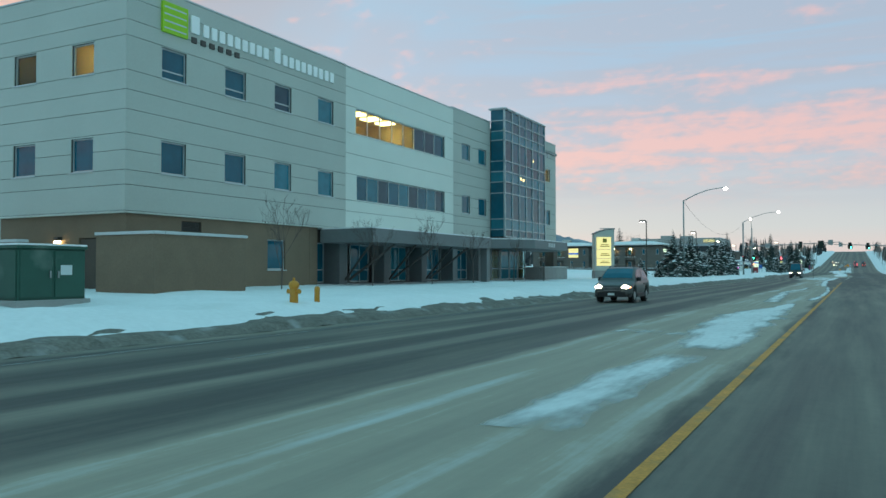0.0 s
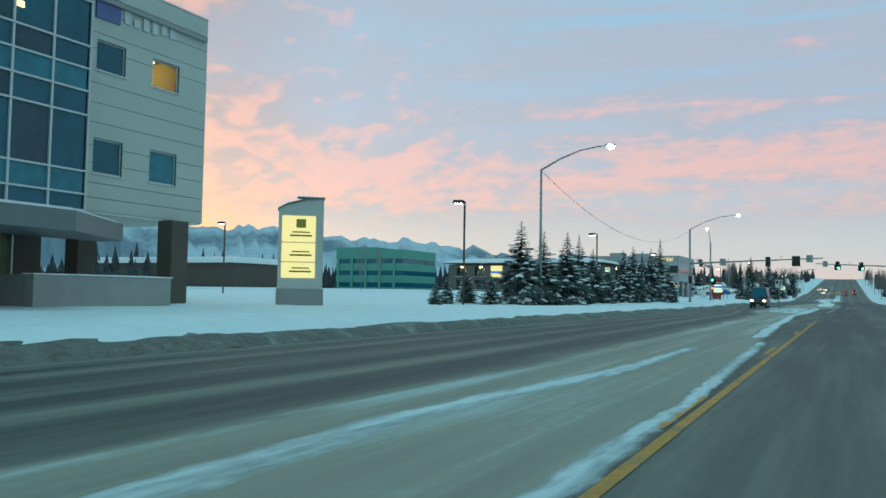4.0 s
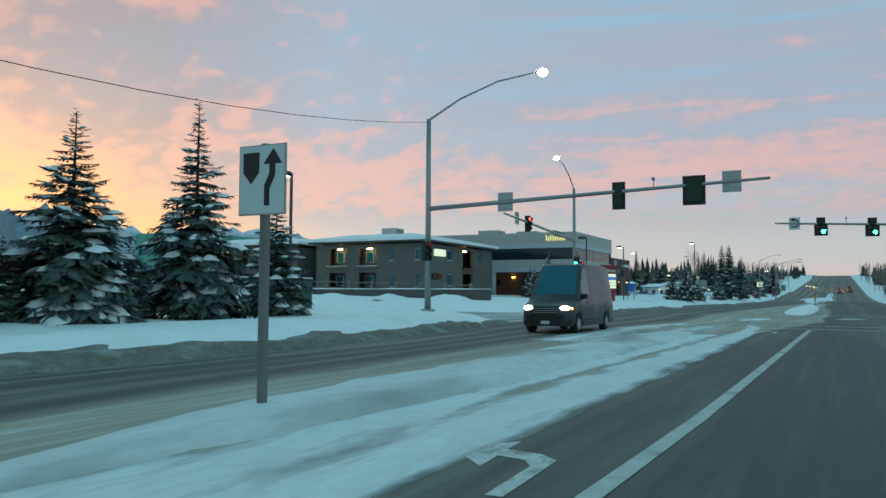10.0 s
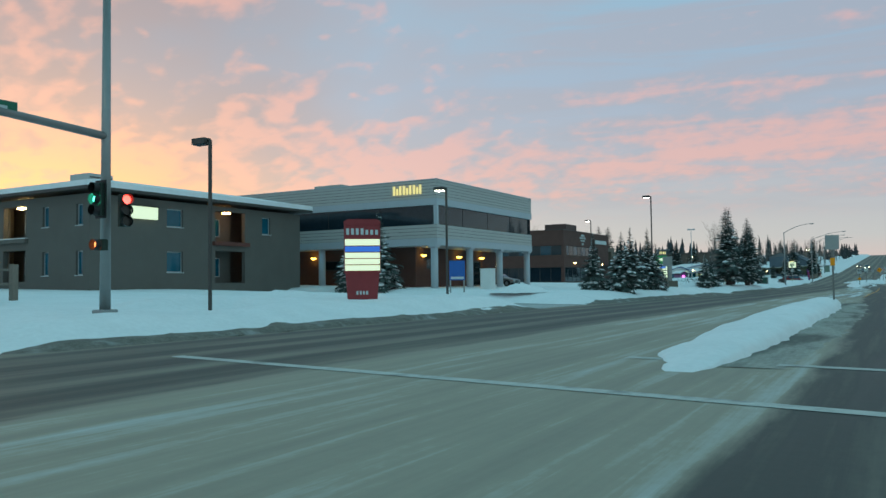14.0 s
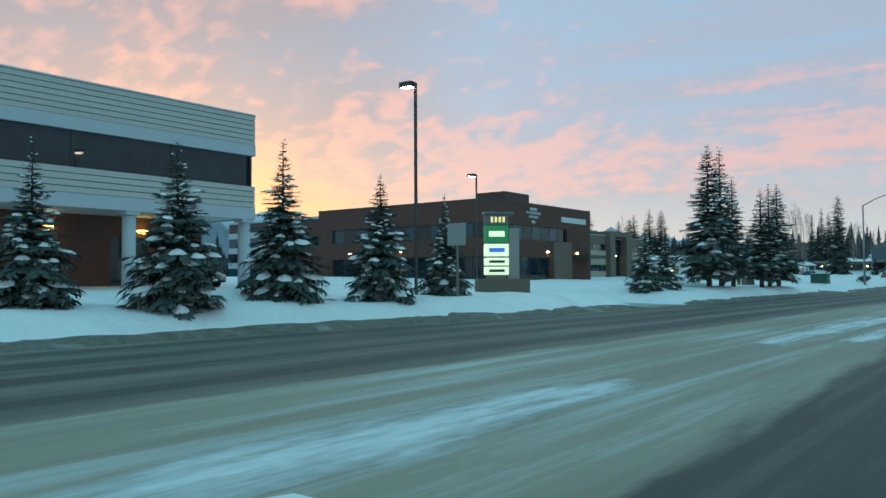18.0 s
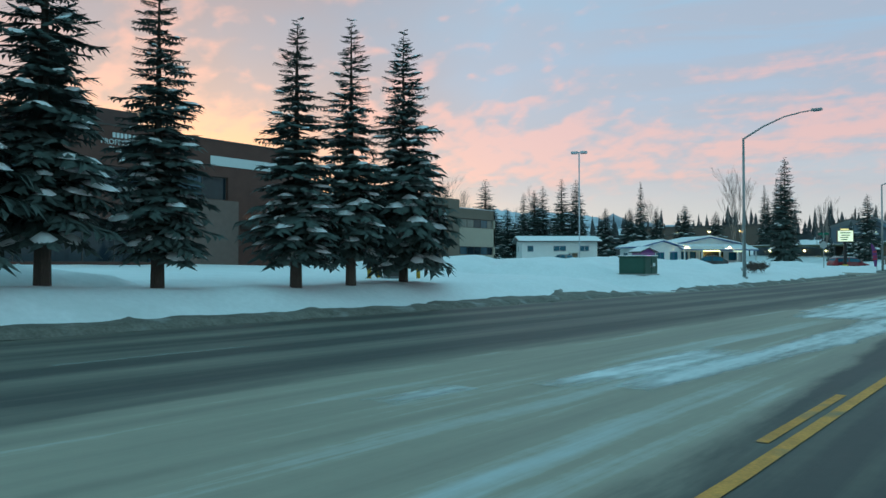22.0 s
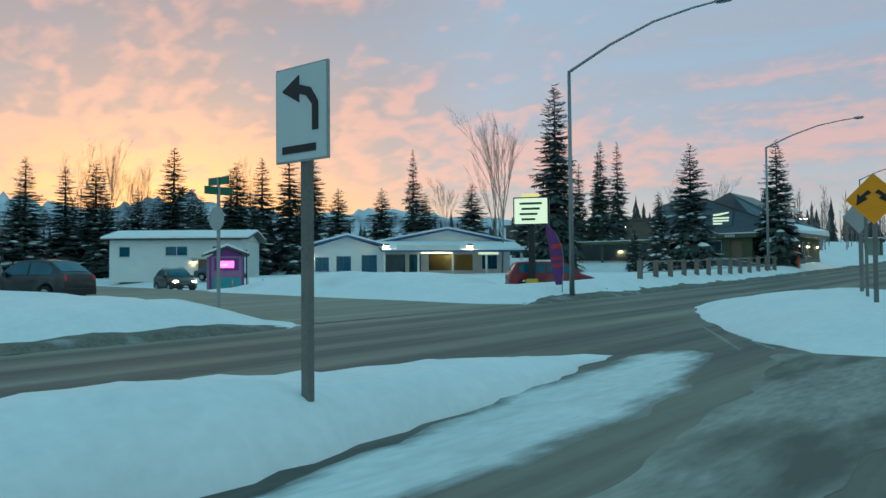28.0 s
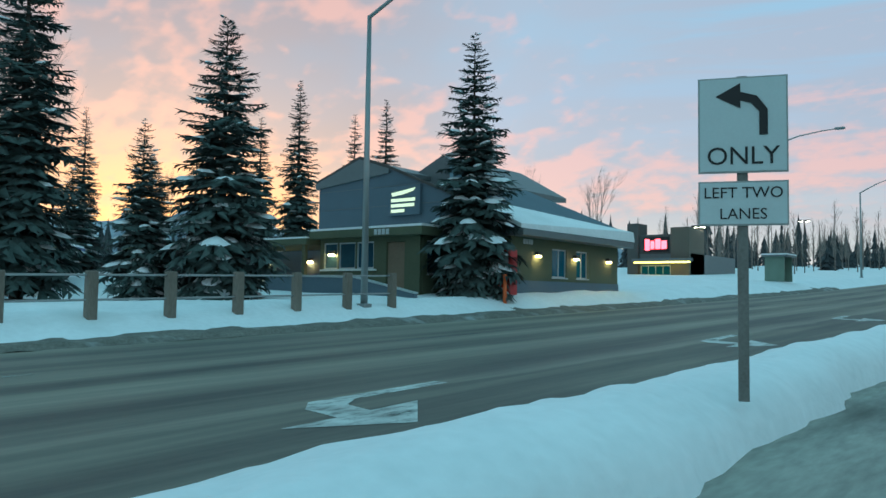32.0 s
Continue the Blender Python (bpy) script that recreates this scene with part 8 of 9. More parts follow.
def kiosk():
    zb = gz(-48.2, 405.5) - 0.1
    root = thing("coffee_kiosk", "small mauve drive-up kiosk with a pink lit sign", "kiosk", at=(-48.4, 405.6, zb), turn=-30)
    h = 3.3 - zb
    part("wall", MB().box(-2.2, -1.25, 0, 0, 1.25, h, 0.02), M_PINK, root)
    e = Face(0.0, -1.25, "east")
    part("window_board", e.box(MB(), 0.35, h - 1.05, 0.0, 2.1, h - 0.15, 0.03, 0.01), M_PURPLE, root)
    glow_mat = glow("pink_neon", (1.0, 0.03, 0.62), 2.6)
    part("lit_sign", e.box(MB(), 0.65, h - 0.85, 0.032, 1.75, h - 0.35, 0.1, 0.02), glow_mat, root)
    part("sign_mark", e.box(MB(), 0.8, h - 0.7, 0.102, 1.3, h - 0.58, 0.11), glow("blue_neon", (0.25, 0.2, 1.0), 2.6), root)
    part("skirt", e.box(MB(), 0.25, 0.12, 0.0, 2.25, 1.0, 0.05), mat("teal_skirt", (0.04, 0.28, 0.30), 0.6), root)
    for u in (0.0, 2.38):
        part("corner_trim", e.box(MB(), u, 0, 0.0, u + 0.12, h, 0.04), M_PURPLE, root)
    part("gable_wall", MB().prism([(-1.25, h), (1.25, h), (0, h + 0.62)], -0.15, -0.02, "yz"), M_PURPLE, root)
    gable(root, -2.2, 0, -1.25, 1.25, h, 0.62, "x", 0.35, 0.14)
    part("drain_pole", MB().tube((0.1, 1.42, 0), (0.1, 1.42, h + 0.5), 0.05, 0.05, 8), M_BLACK, root)


kiosk()


def diner():
    zb = 1.55
    root = thing("diner", "low white building with blue trim and lit porch", "building", at=(-55.7, 420.4, zb), turn=51.9)
    s, w = Face(0.0, 0.0, "south"), Face(0.0, 9.0, "west")
    # the gabled end with its windows
    hs = [(0.5, 1.8, 0.7, 2.0), (2.5, 3.9, 0.7, 2.1), (4.9, 6.4, 0.5, 2.2)]
    part("wall", pierced(s, 0.0, 7.0, 0, 2.9, hs, 0, 0.25), M_WHITEWALL, root)
    for h in hs:
        window(root, s, *h, depth=0.1, cols=2, frame_mat=M_BLUETRIM)
    hw = [(1.5, 3.2, 0.8, 2.1), (5.2, 7.0, 0.8, 2.1)]
    part("wall", pierced(w, 0.27, 8.98, 0, 2.9, hw, 0, 0.25), M_WHITEWALL, root)
    for h in hw:
        window(root, w, *h, depth=0.1, cols=2)
    part("gable_wall", MB().prism([(0.02, 2.9), (6.98, 2.9), (3.5, 3.95)], 0.02, 0.22, "xz"), M_WHITEWALL, root)
    gable(root, 0, 7.0, 0, 9.0, 2.9, 1.05, "y", 0.55, 0.16, M_BLUETRIM)
    # the shop front behind its porch
    f = Face(7.0, 2.2, "south")
    hf = [(0.5, 2.6, 0.5, 2.3), (3.0, 4.2, 0.15, 2.3), (5.0, 9.6, 0.7, 2.3), (10.6, 12.2, 0.8, 2.2)]
    part("front_wall", pierced(f, 0.02, 13.6, 0, 3.4, hf, 0, 0.25), M_WHITEWALL, root)
    for k, h in enumerate(hf):
        window(root, f, *h, depth=0.1, cols=1 if k == 1 else 3, pane=M_CLEAR if k == 2 else M_GLASS, frame_mat=M_DARKMETAL, sill=False)
    lit_room(root, f, 5.0, 9.6, 0.7, 2.3, depth=0.1, deep=1.6, tubes=1)
    part("core_wall", MB().box(0.3, 4.3, 0, 20.3, 10.8, 2.85), M_DARKSTUCCO, root)
    part("front_gable", MB().prism([(7.4, 3.4), (20.6, 3.4), (14.0, 4.75)], 2.22, 2.42, "xz"), M_WHITEWALL, root)
    gable(root, 7.2, 20.6, 2.3, 11.0, 3.4, 1.35, "y", 0.5, 0.16, M_BLUETRIM)
    porch = part("porch_roof", MB().prism([(-1.6, 2.45), (2.3, 3.35), (2.3, 3.5), (-1.6, 2.62)], 6.6, 21.0, "yz"), M_BLUETRIM, root)
    part("roof_snow", MB().prism([(-1.55, 2.63), (2.25, 3.5), (2.2, 3.7), (-1.45, 2.8)], 6.65, 20.95, "yz"), M_SNOW, porch)
    for x in (6.9, 10.2, 13.6, 17.0, 20.6):
        part("post", MB().box(x - 0.09, -1.4, 0, x + 0.09, -1.22, 2.5), M_WHITEWALL, root)
    front = Face(0, -1.62, "south")
    for u, v in ((7.0, 3.1), (15.2, 3.1), (0.1, 2.3)):
        wall_lamp(root, front if u > 1 else s, u, v, 0.5)
    part("name_board", front.box(MB(), 8.0, 2.6, 0.0, 14.2, 3.15, 0.1), M_WHITEWALL, root)
    part("porch_light", MB().box(10.5, -1.45, 2.32, 13.5, -1.3, 2.42), glow("yellow_porch_tube", (1.0, 0.95, 0.3), 6.0), root)
    part("porch_light", MB().box(16.2, -1.45, 2.2, 18.2, -1.3, 2.42), M_WHITESIGN, root)


diner()


def box_sign():
    z = gz(-21.7, 405.4) - 0.1
    root = thing("pole_sign", "lit white box sign on a dark post with yellow bumper", "sign", at=(-21.9, 405.6, z), turn=-66)
    h = 5.15 - z
    part("post", MB().box(-0.16, -0.16, 0, 0.16, 0.16, h, 0.01), M_BLACK, root)
    b = part("sign_box", MB().box(-0.25, -0.95, h - 0.75, 0.25, 0.95, h + 0.75, 0.03), M_BLACK, root)
    for s in (-1, 1):
        p = part("face", MB().box(s * 0.252, -0.88, h - 0.68, s * 0.27, 0.88, h + 0.68), M_WHITESIGN, b, "lit white face")
    for k, v in enumerate((0.4, 0.12, -0.16, -0.44)):
        part("print_bar", MB().box(0.271, -0.6 + 0.1 * (k % 2), h + v - 0.06, 0.276, 0.6 - 0.12 * k, h + v + 0.06), M_GREENBOX, b)
        part("print_bar", MB().box(-0.276, -0.6 + 0.1 * (k % 2), h + v - 0.06, -0.271, 0.6 - 0.12 * k, h + v + 0.06), M_GREENBOX, b)
    part("bumper", MB().box(-0.3, -0.3, 0, 0.3, 0.3, 0.85, 0.03), mat("yellow_bumper", (0.6, 0.38, 0.03), 0.6), root)
    part("crown_bar", MB().box(-0.1, -0.5, h + 0.76, 0.1, 0.4, h + 0.95), M_BOXSIGN, root)
    fl = thing("feather_banner", "purple and red feather banner planted in the snow bank", "banner", at=(-17.7, 401.2, gz(-17.7, 401.2) - 0.15), turn=-40)
    rise = [(0.12, 0.0), (0.12, 0.35), (0.19, 1.0), (0.20, 1.7), (0.10, 2.3), (-0.18, 2.85), (-0.62, 3.3)]
    part("pole", MB().path([(0, u, v) for u, v in rise], [0.025, 0.024, 0.022, 0.02, 0.017, 0.013, 0.01], 6), M_METAL, fl)
    left = [(-0.18, 0.45), (-0.34, 1.1), (-0.44, 1.8), (-0.52, 2.4), (-0.62, 2.9)]
    edge = [(0.12, 0.45)] + rise[2:] + left[::-1]
    part("cloth", MB().prism(edge, -0.008, 0.008, "yz"), M_PURPLE, fl)
    for v, w in ((1.25, 0.16), (1.6, 0.12), (2.1, 0.2)):
        part("print_band", MB().prism([(-0.36, v), (0.14, v + 0.05), (0.14, v + 0.05 + w), (-0.38, v + w)], 0.009, 0.012, "yz"), M_SIGNRED, fl)


box_sign()
sgp = thing("street_name_post", "green street name signs and a stop sign back", "sign", at=(-19.6, 384.0, gz(-19.6, 384) - 0.1))
part("post", MB().box(-0.04, -0.04, 0, 0.04, 0.04, 4.2), M_METAL, sgp)
for z_, tn in ((4.1, 0), (3.8, 90)):
    panel_sign(sgp, (0, 0, z_), tn, 1.0, 0.24, M_SIGNGREEN, "name_plate", M_SIGNGREEN)
oct_ = MB().prism([(0.38 * math.cos(radians(22.5 + 45 * i)), 2.95 + 0.38 * math.sin(radians(22.5 + 45 * i))) for i in range(8)], -0.08, -0.055, "xz")
part("stop_sign_back", oct_, M_SIGNBACK, sgp)
for x, y in ((-44.0, 402.8), (-44.0, 404.1), (-44.0, 405.4), (-44.0, 406.7)):
    stake = thing("marker_stake", "thin red-orange snow marker stake", "marker", "snow markers", at=(x, y, gz(x, y) - 0.1))
    part("rod", MB().tube((0, 0, 0), (0, 0, 0.85), 0.035, 0.03, 6), M_ORANGE, stake)
    part("band", MB().tube((0, 0, 0.62), (0, 0, 0.72), 0.038, 0.038, 6), M_SIGNWHITE, stake)

# ---- the lodge ----


def hull(points):
    """The solid spanned by a few corners."""
    bm = bmesh.new()
    for p in points:
        bm.verts.new(p)
    bmesh.ops.convex_hull(bm, input=bm.verts[:])
    mb = MB()
    for fc in bm.faces:
        mb.quad(*[tuple(v.co) for v in fc.verts])
    bm.free()
    return mb


def lodge():
    root = thing("lodge_building", "blue-grey gabled building with olive ground floor", "building")
    zb, y0, xe = 1.8, 447.5, -19.7
    s, e = Face(-32.5, y0, "south"), Face(xe, y0, "east")
    # gabled front towards the porch, and the second gable behind it
    part("front_wall", MB().prism([(-32.5, 5.0), (-32.5, 8.44), (-29.3, 9.48), (-27.2, 8.8), (-23.9, 7.55), (-22.4, 6.9), (-22.4, 5.0)], y0, y0 + 0.3, "xz"), M_LODGE, root)
    part("rear_gable", MB().prism([(-29.2, 5.0), (-29.2, 8.6), (-26.4, 9.87), (-22.8, 7.9), (-22.8, 5.0)], y0 + 3.4, y0 + 3.7, "xz"), M_LODGE, root)
    part("side_wall", MB().box(-32.5, y0 + 0.31, zb, -32.2, y0 + 10.5, 8.3), M_LODGE, root)
    part("roof", MB().prism([(-32.7, 8.4), (-29.3, 9.5), (-27.2, 8.82), (-27.2, 8.6), (-32.7, 8.1)], y0 - 0.12, y0 + 11, "xz"), M_FASCIA, root)
    part("roof", MB().prism([(-29.3, 8.6), (-26.4, 9.93), (-23.2, 8.15), (-23.2, 7.9), (-29.3, 8.3)], y0 + 3.28, y0 + 11, "xz"), M_FASCIA, root)
    part("siding_line", MB().box(-32.4, y0 - 0.015, 7.9, -22.9, y0 - 0.002, 7.93).box(-32.4, y0 - 0.015, 6.9, -22.5, y0 - 0.002, 6.93), M_FASCIA, root)
    part("roof_trim", MB().prism([(-32.7, 8.38), (-29.3, 9.5), (-27.2, 8.82), (-22.4, 6.92), (-22.4, 7.06), (-27.2, 8.98), (-29.3, 9.66), (-32.7, 8.54)], y0 - 0.1, y0 - 0.003, "xz"), M_DARKMETAL, root)
    # the wing that slopes down along the road
    part("wing_wall", hull([(-26.3, y0 + 3.8, 9.8), (-18.9, y0 + 10.6, 5.85), (-23.6, y0 + 0.4, 7.5), (-22.3, y0 + 0.4, 6.95), (-26.3, y0 + 3.8, 5.2), (-19.3, y0 + 10.6, 5.2), (-22.3, y0 + 0.4, 5.2)]), M_LODGE, root, "blue-grey sloping wall under a dark eave")
    part("roof_snow", hull([(-22.25, y0 + 0.1, 6.9), (-18.85, y0 + 10.6, 5.82), (-18.95, y0 - 0.3, 5.42), (-18.7, y0 + 10.7, 5.4), (-18.95, y0 - 0.3, 5.62), (-22.2, y0 + 0.1, 7.1), (-18.75, y0 + 10.6, 5.95)]), M_SNOW, root, "smooth white snow on the lean-to roof")
    part("eave", MB().box(-19.75, y0 - 0.35, 5.1, -18.8, y0 + 10.8, 5.38, 0.03), M_FASCIA, root)
    hs = [(10.9, 12.3, 2.4, 4.6)]
    part("south_wall", pierced(s, 8.6, 12.76, zb, 5.1, hs, 0.0, 0.3), M_OLIVE, root)
    part("door", s.box(MB(), 10.94, 2.4, -0.2, 12.26, 4.56, -0.12), M_BROWN, root, "dark brown side door")
    he = [(3.6, 5.0, 3.3, 4.7), (6.0, 7.2, 3.3, 4.7)]
    part("east_wall", pierced(e, 0.02, 10.6, 3.1, 5.1, he, 0.0, 0.3), M_OLIVE, root)
    for h in he:
        window(root, e, *h, depth=0.1, cols=2)
    part("skirt", e.box(MB(), 0, zb, -0.28, 10.62, 3.1, 0.05), M_LODGE, root)
    part("end_wall", MB().box(-30.0, y0 + 10.3, zb, xe - 0.31, y0 + 10.6, 5.1), M_OLIVE, root)
    part("core_wall", MB().box(-32.1, y0 + 1.2, zb, xe - 1.2, y0 + 10.2, 5.1), M_DARKSTUCCO, root)
    for u in (2.2, 5.8, 9.4):
        wall_lamp(root, e, u, 4.35, 0.3)
    wall_lamp(root, s, 10.1, 4.45, 0.3)
    # glazed porch with its snowy roof
    py = y0 - 3.4
    p, pe = Face(-28.6, py, "south"), Face(-22.2, py, "east")
    hp = [(0.25, 1.2, 3.55, 4.8), (1.3, 2.4, 3.55, 4.8), (2.5, 3.6, 3.55, 4.8), (4.4, 5.5, 2.1, 4.75)]
    part("porch_wall", pierced(p, 0, 6.4, zb, 5.0, hp, 0, 0.2), M_OLIVE, root)
    for h in hp[:3]:
        window(root, p, *h, depth=0.08, pane=M_GLASS_GREY, frame_mat=M_ALU)
    part("door", p.box(MB(), 4.43, 2.1, -0.14, 5.47, 4.72, -0.08), M_BROWN, root, "dark brown entrance door")
    part("porch_wall", pierced(pe, 0.22, 3.38, zb, 5.0, [(0.5, 2.9, 3.3, 4.8)], 0, 0.2), M_OLIVE, root)
    window(root, pe, 0.5, 2.9, 3.3, 4.8, depth=0.08, cols=3, pane=M_GLASS_GREY)
    part("sill", p.box(MB(), 0.1, 3.45, 0.0, 3.8, 3.53, 0.12), M_WHITEWALL, root)
    part("eave", MB().box(-28.9, py - 0.5, 5.0, -21.7, y0 - 0.01, 5.36, 0.03), M_OLIVE, root)
    snow_cap(root, -28.85, py - 0.45, -21.75, y0 - 0.02, 5.36, 0.2)
    wall_lamp(root, p, 0.9, 4.3, 0.28)
    for k in range(4):
        part("number_bar", p.box(MB(), 4.1 + 0.24 * k, 5.05, 0.5, 4.28 + 0.24 * k, 5.3, 0.53), M_ALU, root)
        part("number_bar", e.box(MB(), 1.0 + 0.22 * k, 4.8, 0.002, 1.16 + 0.22 * k, 5.03, 0.03), M_ALU, root)
    # lit board with four pale lines
    sg = part("sign_board", s.box(MB(), 5.4, 6.35, 0.02, 7.5, 7.85, 0.2), M_LODGE, root, "dark sign board with pale lit bars")
    part("emblem", MB().prism([(-26.9, 7.5), (-26.2, 7.58), (-25.3, 7.7), (-25.4, 7.55), (-26.1, 7.4), (-26.8, 7.33)], y0 - 0.23, y0 - 0.205, "xz"), M_WHITESIGN, sg)
    for k, wd in enumerate((0.9, 1.55, 1.6)):
        part("print_bar", s.box(MB(), 5.6, 6.5 + k * 0.27, 0.205, 5.6 + wd, 6.66 + k * 0.27, 0.22), M_WHITESIGN, sg)
    # flat canopy along the side
    part("side_canopy", MB().box(-46, y0 - 4.0, 4.75, -29.0, y0 - 0.2, 5.05, 0.03), M_OLIVE, root)
    snow_cap(root, -46, y0 - 4.0, -29.0, y0 - 0.2, 5.05, 0.14)
    for x in (-45.5, -41.4, -37.2, -33.2, -29.4):
        part("post", MB().box(x - 0.1, y0 - 3.8, zb - 0.3, x + 0.1, y0 - 3.6, 4.75), M_OLIVE, root)
    part("canopy_wall", MB().box(-46, y0 + 0.3, zb - 0.3, -32.6, y0 + 0.6, 4.75), M_LODGE, root)
    for u in (3.0, 9.0, 12.6):
        wall_lamp(root, Face(-46.0, y0 + 0.3, "south"), u, 4.2, 0.3)
    # ramp wall before the porch
    part("ramp_wall", MB().prism([(-30.0, 1.4), (-20.6, 1.4), (-20.6, 2.4), (-24.0, 3.05), (-30.0, 3.15)], y0 - 5.6, y0 - 5.4, "xz"), M_LODGE, root)
    part("ramp_cap", MB().prism([(-30.0, 3.16), (-24.0, 3.06), (-20.6, 2.41), (-20.6, 2.47), (-24.0, 3.13), (-30.0, 3.23)], y0 - 5.65, y0 - 5.35, "xz"), M_ALU, root)
    red = thing("red_call_box", "red call box beside the lodge wall", "box", at=(-19.3, 446.7, gz(-19.3, 446.7) - 0.1))
    part("body", MB().box(-0.3, -0.3, 0, 0.3, 0.3, 2.0, 0.03), M_SIGNRED, red)
    part("front", MB().box(-0.22, -0.31, 1.0, 0.22, -0.302, 1.75), M_SIGNWHITE, red)
    bollard(-18.5, 445.3, 1.25, M_ORANGE, "red-orange marker post in the snow")


lodge()


def shop():
    """The small shop with a red neon beyond the lodge."""
    root = thing("corner_shop", "grey shop with a red neon sign and yellow strip light", "building")
    y0, z = 500.0, 3.4
    part("wall", MB().box(-38.6, y0, z, -32.0, y0 + 14, 7.2, 0.02), M_FASCIA, root)
    part("parapet", MB().box(-37.8, y0 - 0.1, 7.2, -34.1, y0 + 6, 9.3, 0.02), M_DARKSTUCCO, root)
    part("tower", MB().box(-34.1, y0 - 0.3, z, -32.0, y0 + 4.0, 10.0, 0.02), M_TANDARK, root)
    part("pillar", MB().box(-39.1, y0 - 0.4, z, -37.8, y0 + 2, 10.6, 0.02), M_DARKSTUCCO, root)
    part("canopy", MB().box(-38.2, y0 - 1.2, 6.3, -31.6, y0 - 0.31, 6.62, 0.03), M_FASCIA, root)
    s = Face(-38.0, y0 - 0.1, "south")
    sign = part("neon_sign", s.box(MB(), 0.75, 7.4, 0.0, 3.65, 9.0, 0.12, 0.02), M_BLACK, root)
    red = glow("red_neon", (1.0, 0.03, 0.05), 5.0)
    for k, (a, b) in enumerate(((0.95, 1.5), (1.6, 2.05), (2.15, 2.75), (2.85, 3.45))):
        part("letter_bar", s.box(MB(), a, 7.7 if k else 7.55, 0.122, b, 8.6 if k % 2 else 8.8, 0.2, 0.02), red, sign)
    part("strip_light", MB().box(-37.9, y0 - 1.26, 6.12, -31.6, y0 - 1.1, 6.28), glow("yellow_strip", (1.0, 0.85, 0.1), 4.0), root)
    window(root, Face(-38.0, y0 - 0.01, "south"), 0.4, 3.8, z + 0.7, z + 2.5, pane=M_GLASS, cols=4, depth=-0.03, sill=False)


shop()


def bus_shelter(x, y):
    z = gz(x, y) - 0.1
    root = thing("bus_shelter", "small grey-green bus shelter with a snowy roof", "shelter", at=(x, y, z))
    part("back_wall", MB().box(-0.9, -1.2, 0.1, -0.8, 1.2, 2.2), M_GREENPALE, root)
    for yy in (-1.2, 1.1):
        part("side_wall", MB().box(-0.79, yy, 0.1, 0.7, yy + 0.1, 2.2), M_GREENPALE, root)
    part("roof", MB().box(-1.1, -1.5, 2.2, 1.0, 1.5, 2.34, 0.03), M_FASCIA, root)
    snow_cap(root, -1.1, -1.5, 1.0, 1.5, 2.34, 0.2)
    part("bench", MB().box(-0.78, -1.0, 0.5, -0.35, 1.0, 0.56), M_WOODPOST, root)


bus_shelter(-19.8, 489.0)
lot_lamp(-32.3, 503.1, 10.3, 2)
lot_lamp(-29.5, 535.0, 13.4, 2)


def road_fence():
    root = thing("post_fence", "weathered timber posts with wire rails above the snow", "fence")
    ys = [412.1 + 2.2 * k for k in range(13)]
    for y in ys:
        x = -18.7
        z = gz(x, y) - 0.2
        p = part("post", MB().box(x - 0.13, y - 0.13, z, x + 0.13, y + 0.13, grade(y) + 1.72, 0.03), M_WOODPOST, root)
    for v in (1.62, 1.0):
        for a, b in zip(ys, ys[1:]):
            part("rail", MB().tube((-18.7, a, grade(a) + v), (-18.7, b, grade(b) + v), 0.03, 0.03, 5), M_METAL, root)


road_fence()

# ---- trees of the last stretch ----
OLD_A = Kind(spruce(21, 17.0, 2.7, 44, 14, "tall dark spruce behind the fence", "old spruces", snow=0.14, bare=0.05, power=0.6, twigs=6))
OLD_B = Kind(spruce(22, 17.0, 2.6, 40, 13, "tall dark spruce among the buildings", "old spruces", snow=0.18, bare=0.06, power=0.75, twigs=6))
OLD_C = Kind(spruce(23, 12.0, 2.7, 34, 15, "broad spruce laden with snow by the lodge", "old spruces", snow=0.42, bare=0.06, power=0.7, twigs=7))
last = [(-36.5, 433.3, 19.6, OLD_A, 0.95), (-24.6, 435.5, 12.9, OLD_C, 1.0), (-26.6, 433.4, 8.8, OLD_C, 0.9), (-20.3, 445.4, 14.1, OLD_C, 0.85), (-43.0, 455.0, 17.8, OLD_B, 0.9), (-44.8, 453.0, 15.0, OLD_B, 0.9), (-47.6, 469.0, 20.0, OLD_B, 0.85), (-49.5, 467.0, 18.5, OLD_B, 0.8), (-71.0, 453.5, 19.5, OLD_B, 0.85), (-30.0, 436.0, 6.0, OLD_C, 1.0),
        (-104.0, 406.0, 23.0, OLD_B, 0.9), (-83.6, 442.0, 20.0, OLD_B, 0.75), (-81.0, 443.5, 19.5, OLD_A, 0.7), (-96.7, 432.5, 20.0, OLD_B, 0.95), (-90.0, 437.0, 17.0, OLD_B, 0.75), (-87.0, 440.0, 18.5, OLD_B, 0.8), (-86.0, 435.0, 17.0, OLD_A, 0.8), (-100, 414, 17, OLD_B, 0.9), (-103, 409, 15.5, OLD_B, 0.9), (-100, 423, 17.0, OLD_A, 0.9), (-98, 418, 16, OLD_B, 0.9), (-93, 430, 14, OLD_B, 1.0), (-105, 400, 16, OLD_B, 1.0), (-108, 394, 15, OLD_A, 1.0)]
for k, (x, y, top, kind, wd) in enumerate(last):
    z = gz(x, y) - 0.1
    kind.put(x, y, z, (top - z) / (12.0 if kind is OLD_C else 17.0), 83 * k, wd * (1.65 if x < -80 else 1.0))
